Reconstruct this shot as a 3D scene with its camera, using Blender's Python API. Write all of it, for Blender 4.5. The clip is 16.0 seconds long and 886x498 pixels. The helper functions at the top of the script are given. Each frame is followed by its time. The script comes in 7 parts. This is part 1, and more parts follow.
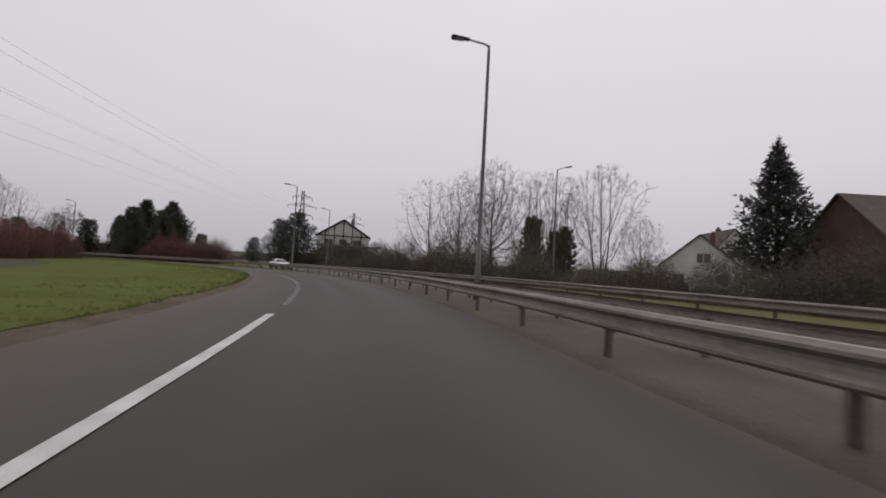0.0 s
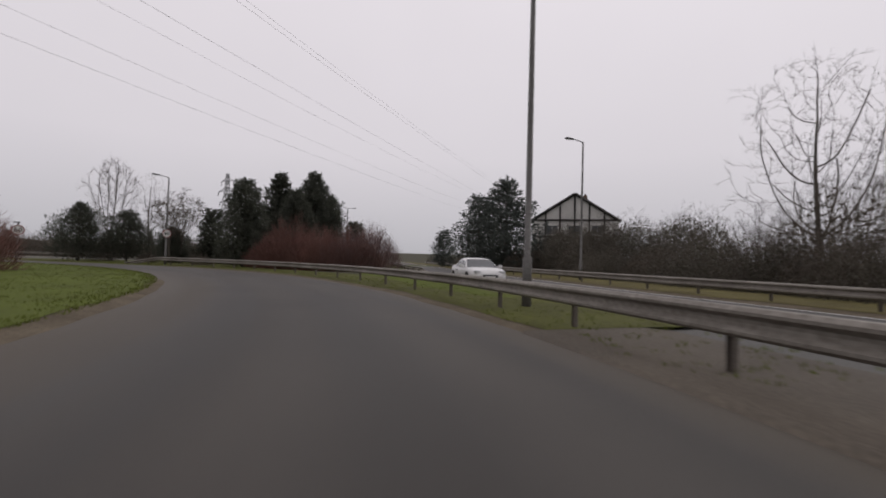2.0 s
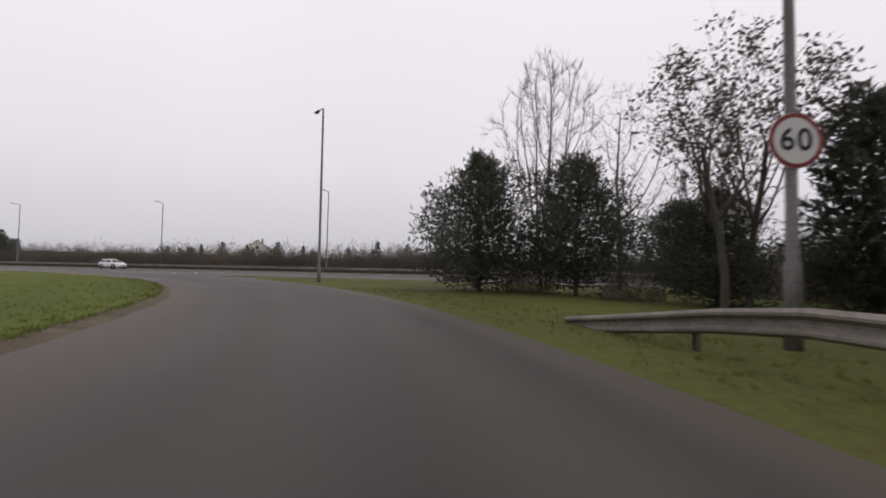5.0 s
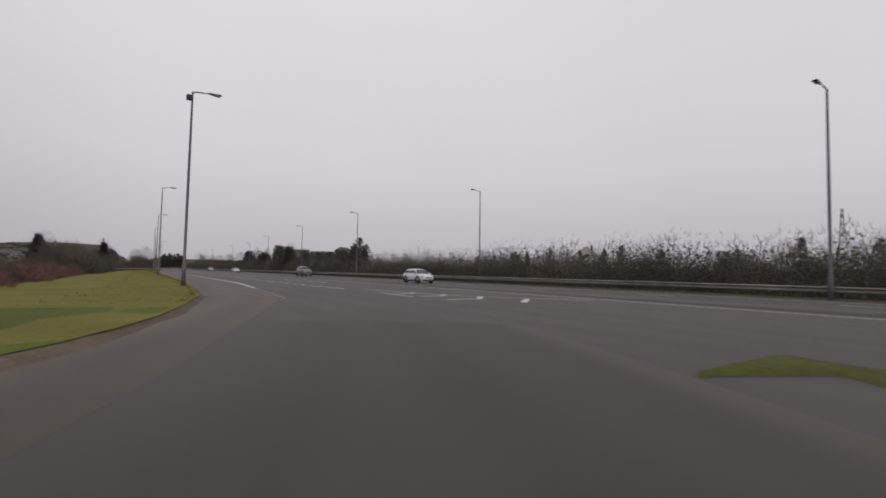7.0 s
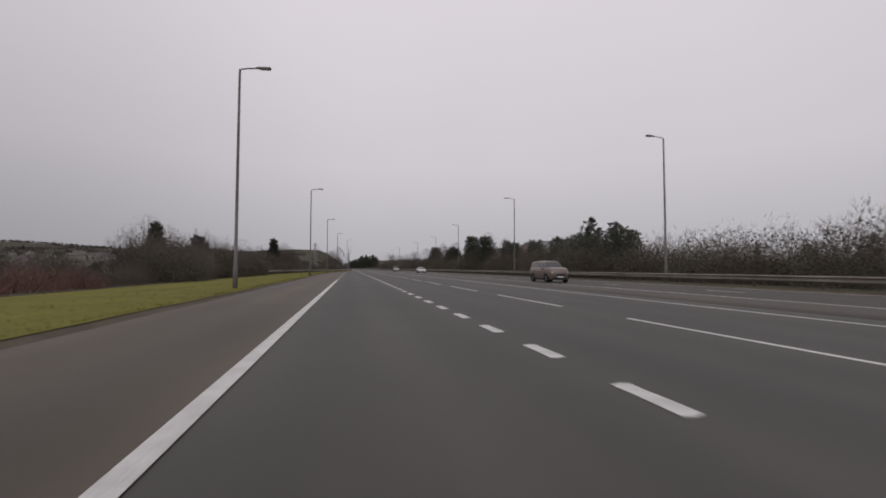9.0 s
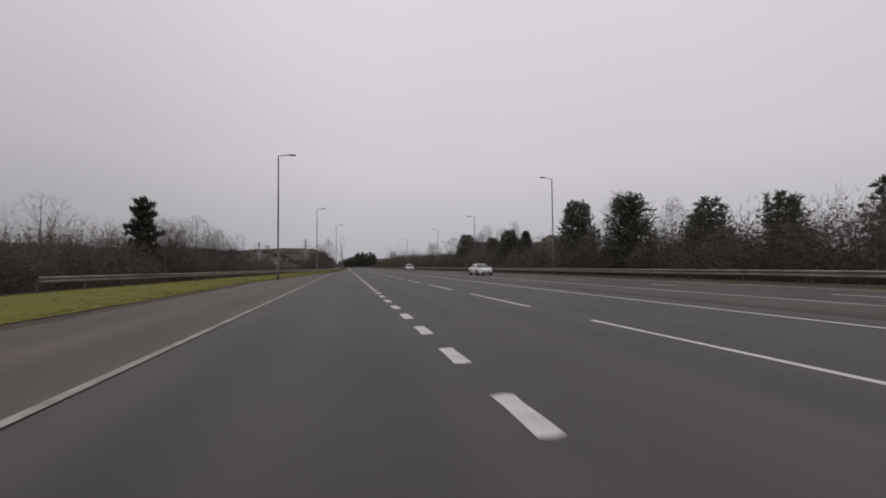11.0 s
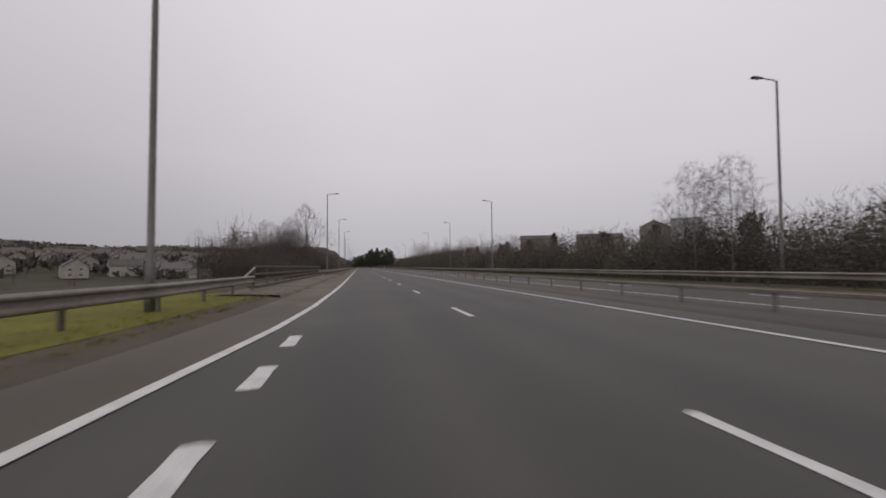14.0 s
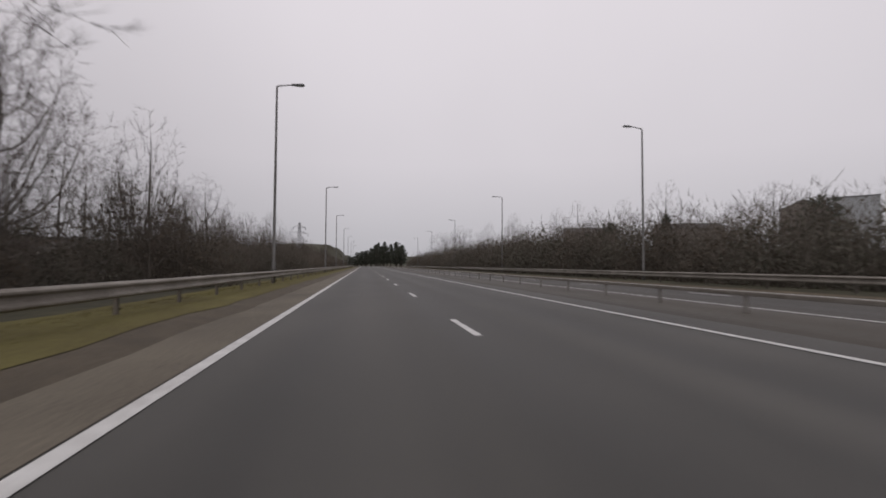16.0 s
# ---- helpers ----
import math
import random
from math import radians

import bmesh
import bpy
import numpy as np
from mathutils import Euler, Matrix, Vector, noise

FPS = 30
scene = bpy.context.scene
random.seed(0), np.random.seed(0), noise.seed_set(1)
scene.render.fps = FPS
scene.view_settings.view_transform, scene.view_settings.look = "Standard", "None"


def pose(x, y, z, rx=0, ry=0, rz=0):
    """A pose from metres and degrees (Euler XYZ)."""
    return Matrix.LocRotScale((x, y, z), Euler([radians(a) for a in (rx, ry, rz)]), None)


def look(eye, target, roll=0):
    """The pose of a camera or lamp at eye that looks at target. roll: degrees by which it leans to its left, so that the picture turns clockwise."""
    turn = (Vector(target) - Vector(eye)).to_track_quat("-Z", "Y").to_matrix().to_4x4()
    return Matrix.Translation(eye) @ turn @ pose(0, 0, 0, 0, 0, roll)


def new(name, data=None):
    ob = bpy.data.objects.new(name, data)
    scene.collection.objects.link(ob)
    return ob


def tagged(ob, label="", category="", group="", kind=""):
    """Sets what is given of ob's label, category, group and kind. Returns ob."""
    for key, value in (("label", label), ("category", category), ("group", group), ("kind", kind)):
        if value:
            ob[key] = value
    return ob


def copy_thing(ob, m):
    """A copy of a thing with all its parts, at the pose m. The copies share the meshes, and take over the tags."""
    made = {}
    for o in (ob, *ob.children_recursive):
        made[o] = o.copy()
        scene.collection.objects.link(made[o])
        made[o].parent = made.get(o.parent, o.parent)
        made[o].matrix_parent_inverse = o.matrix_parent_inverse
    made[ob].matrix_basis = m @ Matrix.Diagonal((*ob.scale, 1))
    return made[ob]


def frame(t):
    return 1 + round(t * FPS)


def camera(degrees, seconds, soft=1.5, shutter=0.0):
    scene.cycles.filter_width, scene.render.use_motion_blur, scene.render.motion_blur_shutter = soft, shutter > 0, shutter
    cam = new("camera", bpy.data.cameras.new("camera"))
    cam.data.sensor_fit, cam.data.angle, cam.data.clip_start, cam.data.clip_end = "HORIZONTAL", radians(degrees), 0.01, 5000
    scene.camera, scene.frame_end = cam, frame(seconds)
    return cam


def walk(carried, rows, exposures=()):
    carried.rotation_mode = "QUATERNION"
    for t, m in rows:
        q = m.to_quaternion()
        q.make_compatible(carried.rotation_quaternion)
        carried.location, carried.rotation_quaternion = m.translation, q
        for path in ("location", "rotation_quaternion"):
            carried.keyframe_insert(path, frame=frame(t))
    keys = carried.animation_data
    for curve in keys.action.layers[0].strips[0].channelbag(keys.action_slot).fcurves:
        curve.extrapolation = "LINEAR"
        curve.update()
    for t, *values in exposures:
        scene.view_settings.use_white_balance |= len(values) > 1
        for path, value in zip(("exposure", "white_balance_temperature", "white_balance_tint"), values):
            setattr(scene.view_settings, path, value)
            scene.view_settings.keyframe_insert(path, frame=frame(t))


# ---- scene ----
cam = camera(90.0, 16.0, soft=1.8, shutter=0.12)
EYE = 1.18
# seconds, x, y, bearing clockwise from +y, pitch, lean
PATH = [
    (0.0, -115.25, -42.27, 151.04, 2.60, 3.10),
    (0.2, -111.97, -46.23, 149.68, 2.38, 3.05),
    (0.4, -108.65, -50.06, 148.24, 2.17, 2.99),
    (0.6, -105.27, -53.73, 146.24, 2.03, 2.92),
    (0.8, -101.81, -57.19, 143.71, 1.96, 2.83),
    (1.0, -98.29, -60.41, 141.00, 1.91, 2.72),
    (1.2, -94.75, -63.35, 138.23, 1.87, 2.57),
    (1.4, -91.25, -65.98, 135.34, 1.84, 2.39),
    (1.6, -87.82, -68.29, 132.36, 1.77, 2.16),
    (1.8, -84.49, -70.28, 129.30, 1.67, 1.88),
    (2.0, -81.29, -71.97, 126.04, 1.54, 1.62),
    (2.2, -78.15, -73.38, 122.43, 1.29, 1.42),
    (2.4, -75.06, -74.55, 118.67, 1.04, 1.26),
    (2.6, -71.95, -75.49, 115.03, 0.99, 1.16),
    (2.8, -68.76, -76.25, 111.49, 1.14, 1.14),
    (3.0, -65.46, -76.82, 108.04, 1.29, 1.13),
    (3.2, -62.13, -77.19, 104.73, 1.34, 1.12),
    (3.4, -58.86, -77.37, 101.46, 1.37, 1.10),
    (3.6, -55.68, -77.36, 97.99, 1.47, 1.07),
    (3.8, -52.67, -77.16, 94.33, 1.63, 1.01),
    (4.0, -49.86, -76.80, 90.72, 1.78, 0.97),
    (4.2, -47.18, -76.28, 87.34, 1.88, 0.98),
    (4.4, -44.56, -75.62, 84.02, 1.95, 1.00),
    (4.6, -41.97, -74.79, 80.57, 2.06, 1.00),
    (4.8, -39.34, -73.77, 76.97, 2.20, 0.97),
    (5.0, -36.64, -72.53, 73.42, 2.31, 0.97),
    (5.2, -33.87, -71.04, 70.03, 2.36, 1.03),
    (5.4, -31.04, -69.30, 66.67, 2.39, 1.12),
    (5.6, -28.17, -67.28, 63.22, 2.44, 1.17),
    (5.8, -25.29, -65.00, 59.73, 2.50, 1.18),
    (6.0, -22.44, -62.43, 56.02, 2.57, 1.18),
    (6.2, -19.70, -59.59, 51.97, 2.65, 1.17),
    (6.4, -17.10, -56.49, 47.68, 2.75, 1.16),
    (6.6, -14.70, -53.13, 43.25, 2.85, 1.14),
    (6.8, -12.55, -49.54, 38.58, 2.96, 1.11),
    (7.0, -10.66, -45.74, 34.22, 3.04, 1.07),
    (7.2, -9.03, -41.77, 30.47, 3.07, 1.00),
    (7.4, -7.62, -37.64, 27.12, 3.06, 0.90),
    (7.6, -6.42, -33.36, 24.03, 2.99, 0.79),
    (7.8, -5.43, -28.91, 21.22, 2.84, 0.65),
    (8.0, -4.61, -24.31, 18.74, 2.69, 0.52),
    (8.2, -3.98, -19.58, 16.59, 2.55, 0.43),
    (8.4, -3.50, -14.78, 14.78, 2.44, 0.35),
    (8.6, -3.14, -9.90, 13.41, 2.40, 0.25),
    (8.8, -2.89, -4.98, 12.49, 2.45, 0.14),
    (9.0, -2.70, 0.00, 11.80, 2.48, 0.05),
    (9.2, -2.56, 5.06, 11.24, 2.47, -0.01),
    (9.4, -2.46, 10.22, 10.88, 2.43, -0.04),
    (9.6, -2.39, 15.51, 10.69, 2.39, -0.08),
    (9.8, -2.32, 20.93, 10.68, 2.35, -0.12),
    (10.0, -2.24, 26.52, 10.79, 2.30, -0.16),
    (10.2, -2.14, 32.26, 11.02, 2.26, -0.21),
    (10.4, -2.02, 38.18, 11.33, 2.23, -0.28),
    (10.6, -1.85, 44.27, 11.67, 2.21, -0.36),
    (10.8, -1.64, 50.55, 12.10, 2.19, -0.45),
    (11.0, -1.38, 57.00, 12.33, 2.19, -0.54),
    (11.2, -1.11, 63.63, 12.13, 2.22, -0.65),
    (11.4, -0.87, 70.42, 11.75, 2.27, -0.74),
    (11.6, -0.67, 77.36, 11.53, 2.27, -0.78),
    (11.8, -0.48, 84.43, 11.44, 2.23, -0.76),
    (12.0, -0.30, 91.61, 11.37, 2.18, -0.73),
    (12.2, -0.12, 98.85, 11.32, 2.14, -0.70),
    (12.4, 0.05, 106.14, 11.28, 2.10, -0.67),
    (12.6, 0.22, 113.43, 11.19, 2.11, -0.65),
    (12.8, 0.37, 120.72, 11.06, 2.17, -0.62),
    (13.0, 0.50, 127.97, 10.95, 2.21, -0.60),
    (13.2, 0.63, 135.20, 10.89, 2.19, -0.58),
    (13.4, 0.74, 142.40, 10.85, 2.14, -0.56),
    (13.6, 0.85, 149.58, 10.80, 2.14, -0.52),
    (13.8, 0.96, 156.79, 10.75, 2.18, -0.45),
    (14.0, 1.06, 164.05, 10.69, 2.23, -0.38),
    (14.2, 1.15, 171.39, 10.63, 2.28, -0.34),
    (14.4, 1.23, 178.83, 10.57, 2.33, -0.29),
    (14.6, 1.31, 186.37, 10.54, 2.33, -0.24),
    (14.8, 1.39, 194.00, 10.53, 2.30, -0.19),
    (15.0, 1.47, 201.70, 10.52, 2.25, -0.14),
    (15.2, 1.55, 209.44, 10.48, 2.15, -0.11),
    (15.4, 1.62, 217.21, 10.43, 2.03, -0.07),
    (15.6, 1.68, 225.00, 10.34, 2.00, 0.01),
    (15.8, 1.72, 232.78, 10.23, 2.04, 0.11),
    (16.0, 1.76, 240.56, 10.11, 2.08, 0.23),
]


def sight(x, y, bearing, pitch, lean):
    b, p = radians(bearing), radians(pitch)
    way = Vector((math.sin(b) * math.cos(p), math.cos(b) * math.cos(p), math.sin(p)))
    eye = Vector((x, y, EYE))
    return look(eye, eye + way, lean)


walk(cam, [(t, sight(*r)) for t, *r in PATH], [(0.0, 0.12), (2.5, 0.18), (4.0, 0.3), (5.2, 0.42), (6.5, 0.2), (7.3, 0.05), (9.0, 0.0), (12.0, 0.02), (14.0, 0.08), (16.0, 0.1)])

# ---- world and sun: a bright, even overcast ----
world = bpy.data.worlds.new("overcast_sky")
scene.world = world
world.use_nodes = True
wn, wl = world.node_tree.nodes, world.node_tree.links
wn.clear()
w_out = wn.new("ShaderNodeOutputWorld")
w_bg = wn.new("ShaderNodeBackground")
w_sky = wn.new("ShaderNodeTexSky")
w_sky.sky_type, w_sky.sun_disc = "NISHITA", False
w_sky.sun_elevation, w_sky.sun_rotation = radians(38), radians(200)
w_sky.air_density, w_sky.dust_density = 1.0, 1.0
w_hsv = wn.new("ShaderNodeHueSaturation")
w_hsv.inputs["Saturation"].default_value = 0.06
w_hsv.inputs["Value"].default_value = 0.006
w_geo = wn.new("ShaderNodeTexCoord")
w_sep = wn.new("ShaderNodeSeparateXYZ")
w_ramp = wn.new("ShaderNodeValToRGB")
w_ramp.color_ramp.elements[0].position, w_ramp.color_ramp.elements[0].color = 0.0, (0.38, 0.372, 0.40, 1)
w_ramp.color_ramp.elements[1].position, w_ramp.color_ramp.elements[1].color = 0.75, (0.745, 0.70, 0.74, 1)
w_mid = w_ramp.color_ramp.elements.new(0.22)
w_mid.color = (0.565, 0.535, 0.57, 1)
w_noise = wn.new("ShaderNodeTexNoise")
w_noise.inputs["Scale"].default_value = 1.6
w_noise.inputs["Detail"].default_value = 4
w_map = wn.new("ShaderNodeMapRange")
w_map.inputs["To Min"].default_value, w_map.inputs["To Max"].default_value = 0.93, 1.07
w_mul = wn.new("ShaderNodeMix")
w_mul.data_type, w_mul.blend_type = "RGBA", "MULTIPLY"
w_mul.inputs[0].default_value = 1.0
w_add = wn.new("ShaderNodeMix")
w_add.data_type, w_add.blend_type = "RGBA", "ADD"
w_add.inputs[0].default_value = 1.0
wl.new(w_geo.outputs["Generated"], w_sep.inputs[0])
wl.new(w_sep.outputs["Z"], w_ramp.inputs[0])
wl.new(w_geo.outputs["Generated"], w_noise.inputs["Vector"])
wl.new(w_noise.outputs[0], w_map.inputs[0])
wl.new(w_ramp.outputs[0], w_mul.inputs[6])
wl.new(w_map.outputs[0], w_mul.inputs[7])
wl.new(w_sky.outputs[0], w_hsv.inputs["Color"])
# the cloud is thicker and greyer low in the north-west
w_dot = wn.new("ShaderNodeVectorMath")
w_dot.operation = "DOT_PRODUCT"
w_dot.inputs[1].default_value = (-0.90, 0.43, 0.0)
w_side = wn.new("ShaderNodeMapRange")
w_side.interpolation_type = "SMOOTHSTEP"
w_side.inputs["From Min"].default_value, w_side.inputs["From Max"].default_value = 0.38, 1.0
w_low = wn.new("ShaderNodeMapRange")
w_low.interpolation_type = "SMOOTHSTEP"
w_low.inputs["From Min"].default_value, w_low.inputs["From Max"].default_value = 0.02, 0.6
w_low.inputs["To Min"].default_value, w_low.inputs["To Max"].default_value = 0.30, 0.14
w_bank = wn.new("ShaderNodeMath")
w_bank.operation = "MULTIPLY"
w_keep = wn.new("ShaderNodeMath")
w_keep.operation = "SUBTRACT"
w_keep.inputs[0].default_value = 1.0
w_cloud = wn.new("ShaderNodeMix")
w_cloud.data_type, w_cloud.blend_type = "RGBA", "MULTIPLY"
w_cloud.inputs[0].default_value = 1.0
wl.new(w_geo.outputs["Generated"], w_dot.inputs[0])
wl.new(w_dot.outputs["Value"], w_side.inputs[0])
wl.new(w_sep.outputs["Z"], w_low.inputs[0])
wl.new(w_side.outputs[0], w_bank.inputs[0])
wl.new(w_low.outputs[0], w_bank.inputs[1])
wl.new(w_bank.outputs[0], w_keep.inputs[1])
wl.new(w_mul.outputs[2], w_cloud.inputs[6])
wl.new(w_keep.outputs[0], w_cloud.inputs[7])
wl.new(w_cloud.outputs[2], w_add.inputs[6])
wl.new(w_hsv.outputs[0], w_add.inputs[7])
wl.new(w_add.outputs[2], w_bg.inputs[0])
w_bg.inputs[1].default_value = 1.0
wl.new(w_bg.outputs[0], w_out.inputs[0])

sun = new("sun", bpy.data.lights.new("sun", "SUN"))
sun.data.energy, sun.data.angle, sun.data.color = 0.5, radians(40), (1.0, 0.97, 0.94)
sun.matrix_world = look((0, 0, 60), (18, 48, 18))


# ---- materials ----
def material(name, colour, rough=0.8, metal=0.0, tint=None, scale=1.0, fine=40.0, amount=0.5, bump=0.2, bump_scale=60.0,
             vary=0.0, spec=0.3):
    """Two-scale noise between colour and tint, a fine bump, and a little variation from object to object."""
    m = bpy.data.materials.new(name)
    m.use_nodes = True
    nodes, links = m.node_tree.nodes, m.node_tree.links
    p = nodes["Principled BSDF"]
    p.inputs["Roughness"].default_value, p.inputs["Metallic"].default_value = rough, metal
    p.inputs["Specular IOR Level"].default_value = spec
    co = nodes.new("ShaderNodeTexCoord")
    big = nodes.new("ShaderNodeTexNoise")
    big.inputs["Scale"].default_value, big.inputs["Detail"].default_value = scale, 5
    small = nodes.new("ShaderNodeTexNoise")
    small.inputs["Scale"].default_value, small.inputs["Detail"].default_value = fine, 3
    source = co.outputs["Object"]
    links.new(source, big.inputs["Vector"])
    links.new(source, small.inputs["Vector"])
    both = nodes.new("ShaderNodeMath")
    both.operation = "ADD"
    links.new(big.outputs[0], both.inputs[0])
    links.new(small.outputs[0], both.inputs[1])
    span = nodes.new("ShaderNodeMapRange")
    span.inputs["From Min"].default_value, span.inputs["From Max"].default_value = 0.7, 1.3
    span.inputs["To Min"].default_value, span.inputs["To Max"].default_value = 0.0, amount * 2
    links.new(both.outputs[0], span.inputs[0])
    mix = nodes.new("ShaderNodeMix")
    mix.data_type = "RGBA"
    t = tint or tuple(c * 0.6 for c in colour)
    mix.inputs[6].default_value, mix.inputs[7].default_value = (*colour, 1), (*t, 1)
    links.new(span.outputs[0], mix.inputs[0])
    last = mix.outputs[2]
    if vary:
        info = nodes.new("ShaderNodeObjectInfo")
        val = nodes.new("ShaderNodeMapRange")
        val.inputs["To Min"].default_value, val.inputs["To Max"].default_value = 1 - vary, 1 + vary
        links.new(info.outputs["Random"], val.inputs[0])
        hsv = nodes.new("ShaderNodeHueSaturation")
        links.new(val.outputs[0], hsv.inputs["Value"])
        links.new(last, hsv.inputs["Color"])
        last = hsv.outputs[0]
    links.new(last, p.inputs["Base Color"])
    if bump:
        grain = nodes.new("ShaderNodeTexNoise")
        grain.inputs["Scale"].default_value, grain.inputs["Detail"].default_value = bump_scale, 4
        links.new(source, grain.inputs["Vector"])
        b = nodes.new("ShaderNodeBump")
        b.inputs["Strength"].default_value, b.inputs["Distance"].default_value = bump, 0.02
        links.new(grain.outputs[0], b.inputs["Height"])
        links.new(b.outputs[0], p.inputs["Normal"])
    return m


def let_through(m, share):
    """Thin leaves and needles: part of the light goes through them."""
    nodes, links = m.node_tree.nodes, m.node_tree.links
    p, out = nodes["Principled BSDF"], nodes["Material Output"]
    t = nodes.new("ShaderNodeBsdfTranslucent")
    links.new(p.inputs["Base Color"].links[0].from_socket, t.inputs["Color"])
    mix = nodes.new("ShaderNodeMixShader")
    mix.inputs[0].default_value = share
    links.new(p.outputs[0], mix.inputs[1])
    links.new(t.outputs[0], mix.inputs[2])
    links.new(mix.outputs[0], out.inputs["Surface"])


def road_surface(name, colour, tint, lane, dirt=()):
    """Asphalt: speckled chippings, wheel-path streaks drawn out along the lane, soft stains and a damp sheen."""
    m = material(name, colour, 0.62, 0, tint, 0.25, 70, 0.5, 0.25, 180, 0, 0.4)
    nodes, links = m.node_tree.nodes, m.node_tree.links
    p = nodes["Principled BSDF"]
    co = nodes.new("ShaderNodeTexCoord")
    mp = nodes.new("ShaderNodeMapping")
    mp.inputs["Scale"].default_value = lane
    streak = nodes.new("ShaderNodeTexNoise")
    streak.inputs["Scale"].default_value, streak.inputs["Detail"].default_value = 1.0, 6
    links.new(co.outputs["UV"], mp.inputs[0])
    links.new(mp.outputs[0], streak.inputs["Vector"])
    # wheel paths: soft bands 1.85 m apart, broken up by the streaks
    split = nodes.new("ShaderNodeSeparateXYZ")
    links.new(co.outputs["UV"], split.inputs[0])
    turn = nodes.new("ShaderNodeMath")
    turn.operation = "MULTIPLY"
    turn.inputs[1].default_value = 2 * math.pi / 1.85
    links.new(split.outputs["X"], turn.inputs[0])
    cosine = nodes.new("ShaderNodeMath")
    cosine.operation = "COSINE"
    links.new(turn.outputs[0], cosine.inputs[0])
    band = nodes.new("ShaderNodeMapRange")
    band.inputs["From Min"].default_value = -1
    band.inputs["To Min"].default_value, band.inputs["To Max"].default_value = 0.90, 1.08
    links.new(cosine.outputs[0], band.inputs[0])
    # old repairs: long patches a little darker or paler than the rest
    mq = nodes.new("ShaderNodeMapping")
    mq.inputs["Scale"].default_value = (0.27, 0.045, 1)
    links.new(co.outputs["UV"], mq.inputs[0])
    cell = nodes.new("ShaderNodeTexVoronoi")
    cell.distance = "CHEBYCHEV"
    cell.inputs["Scale"].default_value, cell.inputs["Randomness"].default_value = 1.0, 0.7
    links.new(mq.outputs[0], cell.inputs["Vector"])
    tone = nodes.new("ShaderNodeMapRange")
    tone.inputs["To Min"].default_value, tone.inputs["To Max"].default_value = 0.90, 1.08
    links.new(cell.outputs["Color"], tone.inputs[0])
    wear = nodes.new("ShaderNodeMath")
    wear.operation = "MULTIPLY"
    links.new(band.outputs[0], wear.inputs[0])
    links.new(tone.outputs[0], wear.inputs[1])
    rng = nodes.new("ShaderNodeMapRange")
    rng.inputs["From Min"].default_value, rng.inputs["From Max"].default_value = 0.3, 0.7
    rng.inputs["To Min"].default_value, rng.inputs["To Max"].default_value = 0.64, 1.34
    links.new(streak.outputs[0], rng.inputs[0])
    old = p.inputs["Base Color"].links[0].from_socket
    mul = nodes.new("ShaderNodeMix")
    mul.data_type, mul.blend_type = "RGBA", "MULTIPLY"
    mul.inputs[0].default_value = 1.0
    links.new(old, mul.inputs[6])
    both_wear = nodes.new("ShaderNodeMath")
    both_wear.operation = "MULTIPLY"
    links.new(rng.outputs[0], both_wear.inputs[0])
    links.new(wear.outputs[0], both_wear.inputs[1])
    links.new(both_wear.outputs[0], mul.inputs[7])
    last = mul.outputs[2]
    # washed soil along an edge: from the first to the second distance across the road
    for near, far, brown in dirt:
        wave = nodes.new("ShaderNodeMath")
        wave.operation = "MULTIPLY_ADD"
        wave.inputs[1].default_value = 1.8
        links.new(streak.outputs[0], wave.inputs[0])
        links.new(split.outputs["X"], wave.inputs[2])
        cover = nodes.new("ShaderNodeMapRange")
        cover.interpolation_type = "SMOOTHSTEP"
        cover.inputs["From Min"].default_value, cover.inputs["From Max"].default_value = near + 0.9, far + 0.9
        cover.inputs["To Max"].default_value = 0.85
        links.new(wave.outputs[0], cover.inputs[0])
        soil = nodes.new("ShaderNodeMix")
        soil.data_type = "RGBA"
        soil.inputs[7].default_value = (*brown, 1)
        links.new(cover.outputs[0], soil.inputs[0])
        links.new(last, soil.inputs[6])
        last = soil.outputs[2]
    links.new(last, p.inputs["Base Color"])
    rr = nodes.new("ShaderNodeMapRange")
    rr.inputs["To Min"].default_value, rr.inputs["To Max"].default_value = 0.5, 0.85
    links.new(streak.outputs[0], rr.inputs[0])
    links.new(rr.outputs[0], p.inputs["Roughness"])
    return m


M_ROAD = road_surface("asphalt_main", (0.062, 0.058, 0.052), (0.042, 0.040, 0.036), (0.9, 0.02, 1))
M_RAMP = road_surface("asphalt_slip", (0.048, 0.042, 0.036), (0.031, 0.0275, 0.024), (0.8, 0.03, 1),
                      ((4.8, 7.2, (0.062, 0.050, 0.036)), (0.9, 0.1, (0.064, 0.052, 0.038))))
M_STRIP = road_surface("asphalt_hard_strip", (0.092, 0.077, 0.058), (0.060, 0.050, 0.038), (0.7, 0.03, 1))
M_ROAD_WORN = road_surface("asphalt_opposite", (0.052, 0.046, 0.039), (0.036, 0.032, 0.027), (0.9, 0.02, 1))
M_RESERVE = road_surface("paved_reserve", (0.064, 0.054, 0.042), (0.042, 0.036, 0.028), (0.7, 0.03, 1))
M_LINE = material("road_paint", (0.62, 0.62, 0.60), 0.6, 0, (0.34, 0.33, 0.32), 3.0, 55, 0.42, 0.2, 150)
M_LINE_WORN = material("worn_road_paint", (0.40, 0.385, 0.35), 0.7, 0, (0.13, 0.12, 0.105), 2.2, 30, 0.5, 0.2, 150)
M_GRASS = material("mown_grass", (0.096, 0.122, 0.020), 0.9, 0, (0.064, 0.076, 0.018), 0.35, 9, 0.55, 0.9, 26, 0, 0.1)
